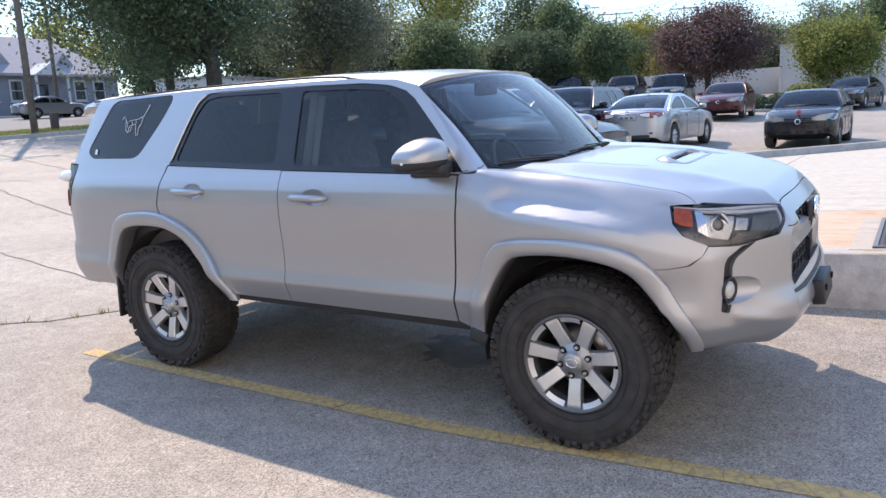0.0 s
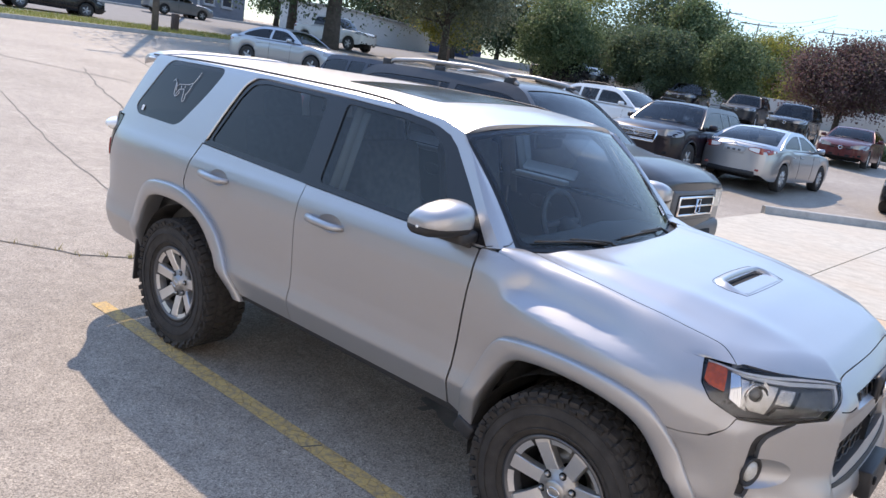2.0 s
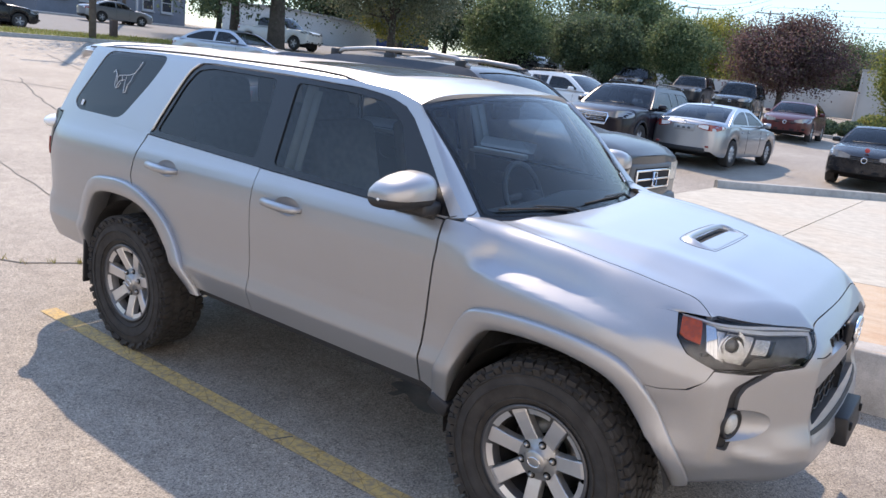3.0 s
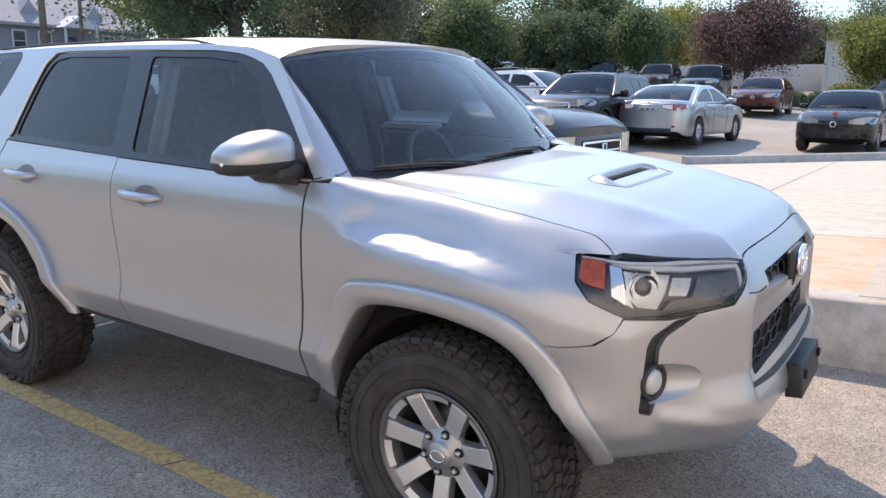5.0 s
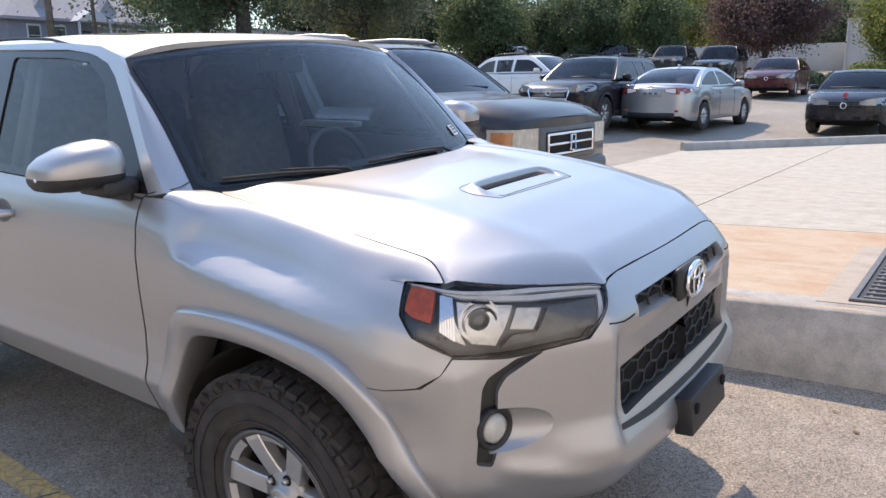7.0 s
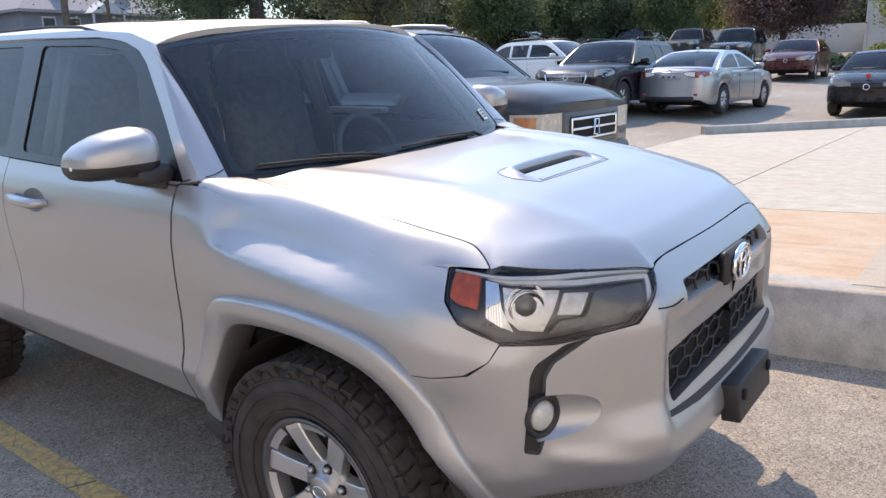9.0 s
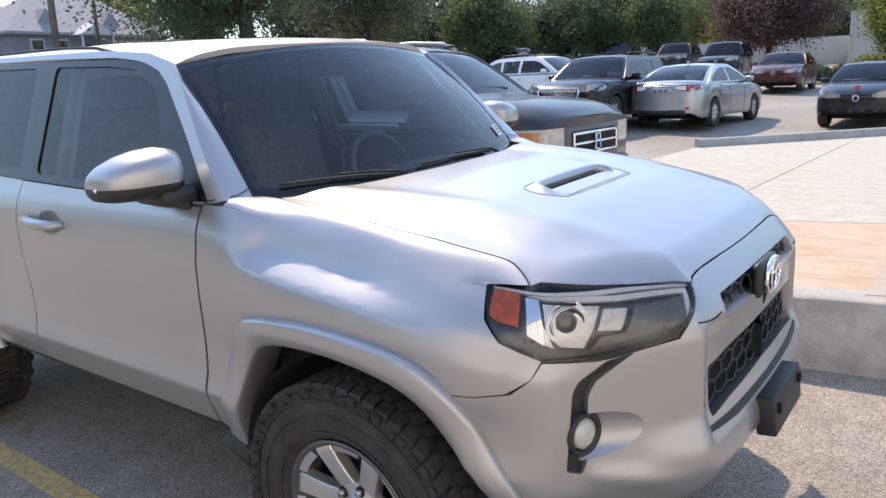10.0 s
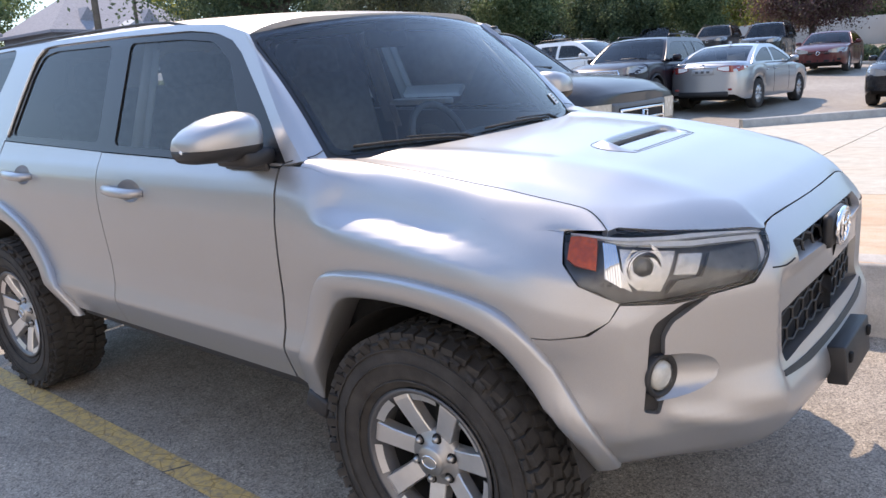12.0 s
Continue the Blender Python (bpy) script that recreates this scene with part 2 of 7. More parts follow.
M_BLADE = leafy("grass_blade", [(0.10, 0.14, 0.03), (0.17, 0.19, 0.05), (0.25, 0.23, 0.09), (0.13, 0.17, 0.04)])
M_DRYBLADE = leafy("dry_grass_blade", [(0.22, 0.17, 0.06), (0.16, 0.17, 0.05), (0.30, 0.22, 0.10)])
M_YELGREEN2 = leafy("green_yellow_leaves", [(0.060, 0.092, 0.032), (0.110, 0.145, 0.042), (0.180, 0.195, 0.055), (0.260, 0.235, 0.062)])
M_BROWNBOX = plain("brown_box", (0.09, 0.055, 0.045), 0.7)
M_BOLLARD = plain("bollard_yellow", (0.55, 0.38, 0.06), 0.6)
M_WHITETRIM = plain("white_trim", (0.52, 0.52, 0.53), 0.6)
M_CARDARK = plain("dark_pane", (0.03, 0.035, 0.045), 0.08, 0, 0.1)
M_HOUSEWALL = plain("grey_blue_siding", (0.22, 0.235, 0.27), 0.8, 0, 0.10, 2)
M_ROOFTILE = plain("grey_shingle", (0.30, 0.29, 0.31), 0.9, 0, 0.15, 5, 0.6)
M_WHITEWALL = plain("white_wall", (0.66, 0.65, 0.63), 0.8)
M_YELWALL = plain("yellow_wall", (0.55, 0.38, 0.12), 0.8)
M_BLUEWALL = plain("blue_wall", (0.05, 0.10, 0.28), 0.7)
M_FARWALL = plain("pale_panel_wall", (0.52, 0.50, 0.47), 0.85, 0, 0.08, 0.7)
M_HILL = plain("hazy_hill", (0.30, 0.36, 0.44), 1.0)
# for the unseen block that bounces sunlight onto the car
M_BOUNCEWALL = plain("pale_bounce_wall", (0.80, 0.75, 0.67), 0.85, 0, 0.06, 1.2, 0.3)
# pale colour standing in for sunlight on sill and frame edges
M_SUNEDGE = plain("painted_sunlit_edge", (0.78, 0.77, 0.74), 0.35, 0, 0.05)
M_OIL = plain("oil_stain", (0.17, 0.155, 0.14), 0.65, 0, 0.35, 6, 0.4)


# ---- building helpers ----
def part(name, bm, material, parent=None, label="", smooth=True):
    """Links a bmesh as one mesh object, under a thing or a part if given."""
    me = bpy.data.meshes.new(name)
    bm.normal_update()
    bm.to_mesh(me)
    bm.free()
    me.materials.append(material)
    me.shade_smooth() if smooth else me.shade_flat()
    ob = new(name, me)
    ob.parent = parent
    if label:
        tagged(ob, label)
    return ob


def raw(name, verts, faces, material, parent=None, label="", smooth=True, normals=None):
    me = bpy.data.meshes.new(name)
    me.from_pydata([tuple(v) for v in verts], [], faces)
    me.materials.append(material)
    me.shade_smooth() if smooth else me.shade_flat()
    if normals is not None:
        me.normals_split_custom_set_from_vertices([tuple(v) for v in normals])
    ob = new(name, me)
    ob.parent = parent
    if label:
        tagged(ob, label)
    return ob


def box(size, at=(0, 0, 0), bevel=0.0, turn=(0, 0, 0), bm=None, segs=2):
    bm = bm or bmesh.new()
    r = bmesh.ops.create_cube(bm, size=1.0, matrix=pose(*at, *turn) @ Matrix.Diagonal((*size, 1)))
    if bevel:
        edges = list({e for v in r["verts"] for e in v.link_edges})
        bmesh.ops.bevel(bm, geom=edges, offset=bevel, segments=segs, affect="EDGES", profile=0.5)
    return bm


def rod(a, b, r0, r1=None, n=10, bm=None, caps=True):
    bm = bm or bmesh.new()
    a, b = Vector(a), Vector(b)
    d = b - a
    m = Matrix.Translation((a + b) / 2) @ d.to_track_quat("Z", "Y").to_matrix().to_4x4()
    bmesh.ops.create_cone(bm, cap_ends=caps, segments=n, radius1=r0, radius2=r0 if r1 is None else r1, depth=d.length, matrix=m)
    return bm


def lathe(profile, n=32, axis="Y", bm=None, centre=(0, 0, 0), close=False):
    """Turns a profile of (radius, along) round an axis."""
    bm = bm or bmesh.new()
    rings = []
    for r, h in profile:
        ring = []
        for i in range(n):
            a = 2 * math.pi * i / n
            v = {"Y": (r * math.cos(a), h, r * math.sin(a)), "Z": (r * math.cos(a), r * math.sin(a), h), "X": (h, r * math.cos(a), r * math.sin(a))}[axis]
            ring.append(bm.verts.new(Vector(v) + Vector(centre)))
        rings.append(ring)
    pairs = list(zip(rings, rings[1:])) + ([(rings[-1], rings[0])] if close else [])
    for p, q in pairs:
        for i in range(n):
            bm.faces.new((p[i], p[(i + 1) % n], q[(i + 1) % n], q[i]))
    bmesh.ops.recalc_face_normals(bm, faces=bm.faces)
    return bm


def grid(fn, us, vs, bm=None, flip=False):
    bm = bm or bmesh.new()
    rows = [[bm.verts.new(fn(u, v)) for v in vs] for u in us]
    for a, b in zip(rows, rows[1:]):
        for i in range(len(vs) - 1):
            f = (a[i], b[i], b[i + 1], a[i + 1])
            bm.faces.new(f[::-1] if flip else f)
    return bm


def tube(points, radius, n=8, bm=None, closed=False):
    bm = bm or bmesh.new()
    pts = [Vector(p) for p in points]
    rings, up = [], Vector((0, 0, 1))
    for i, p in enumerate(pts):
        a, b = pts[max(0, i - 1)], pts[min(len(pts) - 1, i + 1)]
        if closed:
            a, b = pts[i - 1], pts[(i + 1) % len(pts)]
        d = (b - a).normalized()
        s = d.cross(up if abs(d.z) < 0.95 else Vector((1, 0, 0))).normalized()
        t = s.cross(d)
        r = radius[i] if isinstance(radius, (list, tuple)) else radius
        rings.append([bm.verts.new(p + r * (math.cos(k * 2 * math.pi / n) * s + math.sin(k * 2 * math.pi / n) * t)) for k in range(n)])
    for p, q in list(zip(rings, rings[1:])) + ([(rings[-1], rings[0])] if closed else []):
        for i in range(n):
            bm.faces.new((p[i], p[(i + 1) % n], q[(i + 1) % n], q[i]))
    if not closed:
        bm.faces.new(rings[0]), bm.faces.new(rings[-1])
    bmesh.ops.recalc_face_normals(bm, faces=bm.faces)
    return bm


def merge(*bms):
    out = bms[0]
    for b in bms[1:]:
        me = bpy.data.meshes.new("joined")
        b.to_mesh(me), b.free()
        out.from_mesh(me)
        bpy.data.meshes.remove(me)
    return out


def thing(name, m, label, category, group="", kind=""):
    e = new(name)
    e.empty_display_size = 0.2
    e.matrix_basis = m
    return tagged(e, label, category, group, kind)


def inside(x, y, poly):
    c, j = False, len(poly) - 1
    for i in range(len(poly)):
        (xi, yi), (xj, yj) = poly[i], poly[j]
        if (yi > y) != (yj > y) and x < (xj - xi) * (y - yi) / (yj - yi) + xi:
            c = not c
        j = i
    return c


def spline(pts, n=8, closed=False):
    """Catmull-Rom through the points."""
    p = [np.array(q, float) for q in pts]
    out, k = [], len(p)
    for i in range(k if closed else k - 1):
        p0, p1, p2, p3 = (p[i - 1] if closed or i else 2 * p[0] - p[1]), p[i], p[(i + 1) % k], (p[(i + 2) % k] if closed or i + 2 < k else 2 * p[-1] - p[-2])
        for j in range(n):
            t = j / n
            out.append(0.5 * (2 * p1 + (p2 - p0) * t + (2 * p0 - 5 * p1 + 4 * p2 - p3) * t * t + (3 * p1 - p0 - 3 * p2 + p3) * t ** 3))
    if not closed:
        out.append(p[-1])
    return out


def resample(poly, step):
    out = []
    for a, b in zip(poly, list(poly[1:]) + [poly[0]]):
        d = math.dist(a, b)
        k = max(1, int(math.ceil(d / step)))
        out += [(a[0] + (b[0] - a[0]) * i / k, a[1] + (b[1] - a[1]) * i / k) for i in range(k)]
    return out


def rounded(poly, r, n=5):
    """Rounds the corners of a polygon."""
    out, k = [], len(poly)
    for i in range(k):
        a, b, c = Vector(poly[i - 1]), Vector(poly[i]), Vector(poly[(i + 1) % k])
        rr = min(r, (a - b).length * 0.45, (c - b).length * 0.45)
        p, q = b + (a - b).normalized() * rr, b + (c - b).normalized() * rr
        for j in range(n + 1):
            t = j / n
            v = (1 - t) ** 2 * p + 2 * t * (1 - t) * b + t * t * q
            out.append((v.x, v.y))
    return out


from mathutils.geometry import delaunay_2d_cdt


def sheet(surface, outline, step=0.03, holes=(), flange=0.012, mirror=False, lift=0.0):
    """A panel cut out of a surface(u, v): outline and holes in (u, v), with its edges folded inwards. Gives verts, faces, normals."""
    rim = resample(outline, step)
    area = sum(a[0] * b[1] - b[0] * a[1] for a, b in zip(rim, rim[1:] + rim[:1]))
    if area < 0:
        rim.reverse()
    loops, pts, edges = [rim] + [resample(h, step) for h in holes], [], []
    for lp in loops:
        k = len(pts)
        pts += [Vector(p) for p in lp]
        edges += [(k + i, k + (i + 1) % len(lp)) for i in range(len(lp))]
    us, vs = [p[0] for p in rim], [p[1] for p in rim]
    bound = np.array([tuple(p) for p in pts])
    row = 0
    v = min(vs) + step * 0.5
    while v < max(vs):
        u = min(us) + (step * 0.5 if row % 2 else step)
        while u < max(us):
            if inside(u, v, rim) and not any(inside(u, v, h) for h in loops[1:]) and np.min(np.hypot(bound[:, 0] - u, bound[:, 1] - v)) > step * 0.55:
                pts.append(Vector((u, v)))
            u += step
        v += step * 0.87
        row += 1
    co, _, tri, *_ = delaunay_2d_cdt(pts, edges, [], 0, 1e-6)
    tri = [t for t in tri if inside(sum(co[i][0] for i in t) / 3, sum(co[i][1] for i in t) / 3, rim)
           and not any(inside(sum(co[i][0] for i in t) / 3, sum(co[i][1] for i in t) / 3, h) for h in loops[1:])]
    P, N, e = [], [], 0.004
    for c in co:
        a = Vector(surface(c[0], c[1]))
        du = Vector(surface(c[0] + e, c[1])) - Vector(surface(c[0] - e, c[1]))
        dv = Vector(surface(c[0], c[1] + e)) - Vector(surface(c[0], c[1] - e))
        nn = du.cross(dv)
        nn = nn.normalized() if nn.length > 1e-12 else Vector((0, 0, 1))
        P.append(a + nn * lift), N.append(nn)
    faces = [tuple(t) for t in tri]
    if flange:
        counts = {}
        for t in faces:
            for i in range(3):
                counts.setdefault(frozenset((t[i], t[(i + 1) % 3])), []).append((t[i], t[(i + 1) % 3]))
        for k, w in counts.items():
            if len(w) == 1:
                i, j = w[0]
                out = (P[j] - P[i]).cross(N[i])
                out = out.normalized() if out.length > 1e-9 else N[i]
                q = len(P)
                P += [P[j].copy(), P[i].copy(), P[i] - N[i] * flange, P[j] - N[j] * flange]
                N += [out] * 4
                faces.append((q, q + 1, q + 2, q + 3))
    if mirror:
        P, N, faces = [Vector((p.x, -p.y, p.z)) for p in P], [Vector((q.x, -q.y, q.z)) for q in N], [f[::-1] for f in faces]
    return P, faces, N


def panel(name, surface, outline, material, parent, label="", **kw):
    P, F, N = sheet(surface, outline, **kw)
    return raw(name, P, F, material, parent, label, normals=N)


def smooth_table(zs, vs, lo, hi, width=0.02, step=0.004):
    g = np.arange(lo, hi + step, step)
    y = np.interp(g, zs, vs)
    k = int(width / step)
    w = np.hanning(2 * k + 3)
    y = np.convolve(np.pad(y, k + 1, mode="edge"), w / w.sum(), "valid")
    return lambda z: float(np.interp(z, g, y))


def sstep(a, b, x):
    t = min(1.0, max(0.0, (x - a) / (b - a)))
    return t * t * (3 - 2 * t)


# ---- the lie of the land ----
def soft(u, k=0.12):
    return k * math.log1p(math.exp(u / k)) if u < 30 * k else u


def ground_z(x, y):
    far = soft(-0.05 * x + 0.0345 * y - 0.55)
    return 0.09 * math.tanh(0.035 * (y + 0.93) / 0.09) + 6 * math.tanh(far / 6)


def spread(lo, hi, near, grow=1.25, first=0.5):
    """Steps that are fine near the parked car and widen with distance."""
    out, x, s = [0.0], 0.0, first
    while x < hi:
        x += s
        out.append(min(x, hi))
        s = s if x < near else s * grow
    x, s, neg = 0.0, first, []
    while x > lo:
        x -= s
        neg.append(max(x, lo))
        s = s if -x < near else s * grow
    return sorted(set(neg + out))


def build_ground():
    bm = bmesh.new()
    grid(lambda x, y: (x, y, ground_z(x, y)), spread(-900, 900, 8), spread(-900, 900, 12), bm)
    return tagged(part("ground", bm, M_ASPHALT), "worn grey asphalt parking lot with pale stones showing", "ground", kind="structure")


build_ground()


def strip_on_ground(pts, width, lift=0.004, step=0.3):
    """A flat ribbon laid on the ground along the points."""
    bm, rows = bmesh.new(), []
    dense = []
    for a, b in zip(pts, pts[1:]):
        k = max(1, int(math.dist(a, b) / step))
        dense += [(a[0] + (b[0] - a[0]) * i / k, a[1] + (b[1] - a[1]) * i / k) for i in range(k)]
    dense.append(pts[-1])
    for i, p in enumerate(dense):
        a, b = dense[max(0, i - 1)], dense[min(len(dense) - 1, i + 1)]
        d = Vector((b[0] - a[0], b[1] - a[1])).normalized()
        w = width[0] + (width[1] - width[0]) * i / max(1, len(dense) - 1) if isinstance(width, tuple) else width
        rows.append([bm.verts.new((p[0] - d.y * w / 2 * s, p[1] + d.x * w / 2 * s, ground_z(p[0] - d.y * w / 2 * s, p[1] + d.x * w / 2 * s) + lift)) for s in (-1, 0, 1)])
    for a, b in zip(rows, rows[1:]):
        for i in range(2):
            bm.faces.new((a[i + 1], a[i], b[i], b[i + 1]))
    return bm


# yellow stall line beside the car
tagged(part("stall_line", strip_on_ground([(-3.66, -0.95), (-2.1, -0.958), (-0.67, -0.965), (0.8, -0.86), (2.6, -0.72)], 0.105), M_YELLOW),
       "worn yellow painted stall line on the asphalt", "road marking", kind="structure")


# ---- concrete platform ----
def slab_z(x, y):
    return 0.45 + 0.028 * (x - 0.5) - 0.002 * (y - 2)


def wall_y(x):
    return 1.80 + 0.115 * (x - 0.5)


def kerb_y(x):
    return 11.05 + 0.90 * (x + 2.9)


def slab_panel(x0, x1, f0, f1, material, label):
    """One cast panel of the platform; f0 and f1: how far it lies behind the wall, in metres (no f1: up to the far kerb)."""
    def top(u, v):
        x = x0 + 0.008 + u * (x1 - x0 - 0.016)
        y = wall_y(x) + f0 + 0.008 + v * ((f1 or kerb_y(x) - wall_y(x)) - f0 - 0.016)
        return (x, y, slab_z(x, y))
    bm = grid(top, [i / 12 for i in range(13)], [i / 12 for i in range(13)])
    r = bmesh.ops.extrude_face_region(bm, geom=bm.faces[:])
    for v in r["geom"]:
        if isinstance(v, bmesh.types.BMVert):
            v.co.z -= 0.9
    bmesh.ops.recalc_face_normals(bm, faces=bm.faces)
    return tagged(part("slab_panel", bm, material, smooth=False), label, "concrete slab", kind="structure")


def build_platform():
    for x0, x1 in ((-2.95, -0.68), (-0.68, 3.6), (3.6, 8.0), (8.0, 12.5)):
        slab_panel(x0, x1, 0.0, 2.28, M_RUSTSLAB, "concrete slab panel stained orange by rust")
        slab_panel(x0, x1, 2.28, None, M_SLAB, "pale concrete slab panel with faint streaks")
    # retaining wall face in front of it, a hand proud
    bm = bmesh.new()
    n = 60
    prof = [(-0.02, -0.45), (-0.02, -0.012), (-0.008, 0.0), (0.20, 0.004)]
    rows = []
    for i in range(n + 1):
        x = -2.95 + i * (12 + 2.95) / n
        rows.append([bm.verts.new((x, wall_y(x) + dy + 0.004 * noise.noise((x * 3, 0, dz * 9)), slab_z(x, 2) + dz + (0.004 * noise.noise((x * 5, 3, 0)) if dz > -0.1 else 0))) for dy, dz in prof])
    for a, b in zip(rows, rows[1:]):
        for k in range(len(prof) - 1):
            bm.faces.new((a[k], b[k], b[k + 1], a[k + 1]))
    tagged(part("retaining_wall", bm, M_WALLC), "weathered grey concrete retaining wall with a shaded face", "wall", kind="structure")
    # kerb on the far edge
    bm = bmesh.new()
    rows = []
    for i in range(50):
        x = -2.95 + i * 0.3
        y = kerb_y(x)
        z = slab_z(x, y)
        rows.append([bm.verts.new((x - 0.67 * a, y + 0.74 * a, z + b)) for a, b in ((-0.08, -0.3), (-0.075, 0.12), (-0.055, 0.14), (0.055, 0.14), (0.075, 0.12), (0.08, -0.6))])
    for a, b in zip(rows, rows[1:]):
        for k in range(5):
            bm.faces.new((a[k], b[k], b[k + 1], a[k + 1]))
    bm.faces.new(rows[0][::-1])
    tagged(part("platform_kerb", bm, M_KERB), "grey concrete kerb along the far edge of the platform", "kerb", kind="structure")
    # cast grating let into the slab, with a pale border
    gx0, gx1, gy0, gy1 = 1.02, 2.25, 0.16, 1.62
    def g_at(x, f, dz):
        y = wall_y(x) + f
        return (x, y, slab_z(x, y) + dz)
    gr = thing("drain_grating", pose(0, 0, 0), "dark cast iron grating let into the concrete slab", "grating")
    def flat(name, x0, x1, f0, f1, dz, th, mat, parent):
        bm = bmesh.new()
        t = [bm.verts.new(g_at(x, f, dz)) for x, f in ((x0, f0), (x1, f0), (x1, f1), (x0, f1))]
        l = [bm.verts.new(v.co - Vector((0, 0, th))) for v in t]
        bm.faces.new(t)
        for i in range(4):
            bm.faces.new((l[i], l[(i + 1) % 4], t[(i + 1) % 4], t[i]))
        return part(name, bm, mat, parent, smooth=False)
    flat("border", gx0 - 0.14, gx1 + 0.1, gy0 - 0.05, gy1 + 0.1, 0.005, 0.02, M_BORDER, gr)
    flat("plate", gx0, gx1, gy0, gy1, 0.010, 0.02, M_IRONDARK, gr)
    for (a, b, c0, d) in ((gx0, gx1, gy0, gy0 + 0.03), (gx0, gx1, gy1 - 0.03, gy1), (gx0, gx0 + 0.03, gy0 + 0.03, gy1 - 0.03), (gx1 - 0.03, gx1, gy0 + 0.03, gy1 - 0.03)):
        flat("frame_bar", a, b, c0, d, 0.020, 0.015, M_IRON, gr)
    for i in range(9):
        for j in range(15):
            x, f = gx0 + 0.06 + i * 0.127, gy0 + 0.055 + j * 0.092
            flat("raised_bar", x, x + 0.10, f, f + 0.022, 0.022, 0.014, M_IRON, gr)
            flat("raised_bar", x + 0.02, x + 0.035, f + 0.022, f + 0.06, 0.020, 0.012, M_IRON, gr)


M_RUSTSLAB = concrete("rust_stained_concrete", (0.50, 0.36, 0.24), (0.54, 0.43, 0.32), (0.46, 0.25, 0.13), 0.7)
M_BORDER = concrete("grating_border", (0.42, 0.36, 0.29), (0.50, 0.43, 0.35), (0.36, 0.27, 0.19), 0.4)
M_IRON = plain("cast_iron", (0.17, 0.165, 0.165), 0.6, 0.3, 0.2, 20, 0.2)
M_IRONDARK = plain("cast_iron_dark", (0.06, 0.058, 0.06), 0.7, 0.2, 0.2, 20, 0.2)
build_platform()


# ---- parked cars ----
M_CARGLASS = glass("car_glass", (0.22, 0.24, 0.25))


def tyre_and_rim(parent, x, y, r, width, rim_r, spokes, side, lowpoly=True):
    """A wheel: tyre > rim, seen from its outer side."""
    s = -1 if y < 0 else 1
    n = 28
    w = width / 2
    bm = lathe([(rim_r, -w * 0.8), (r * 0.93, -w), (r, -w * 0.75), (r, w * 0.75), (r * 0.93, w), (rim_r, w * 0.8)], n)
    t = part("wheel", bm, M_RUBBER, parent)
    t.location = (x, y, r)
    bm = lathe([(rim_r, 0.72 * w), (rim_r * 0.95, 0.86 * w), (rim_r * 0.88, 0.5 * w), (rim_r * 0.3, 0.42 * w), (0.001, 0.42 * w)], n)
    rim = part("rim", bm, M_RIMG, t)
    rim.scale = (1, s, 1)
    bm = bmesh.new()
    for k in range(spokes):
        a = 2 * math.pi * k / spokes
        box((rim_r * 0.80, 0.03, rim_r * 0.24), (0, 0, 0), 0, (0, 0, 0), bm)
        for v in bm.verts[-8:]:
            q = Vector((v.co.x + rim_r * 0.52, v.co.y + 0.62 * w, v.co.z * (1.25 - 0.45 * (v.co.x > 0))))
            v.co = Matrix.Rotation(a, 3, "Y") @ q
    lathe([(0.001, 0.74 * w), (rim_r * 0.2, 0.72 * w), (rim_r * 0.24, 0.5 * w)], 14, "Y", bm)
    sp = part("spokes", bm, M_RIMM, t)
    sp.scale = (1, s, 1)
    return t


def pane_sheet(name, surface, outline, material, parent, lift, step=0.09, label=""):
    return panel(name, surface, outline, material, parent, label, step=step, lift=lift, flange=0.004)


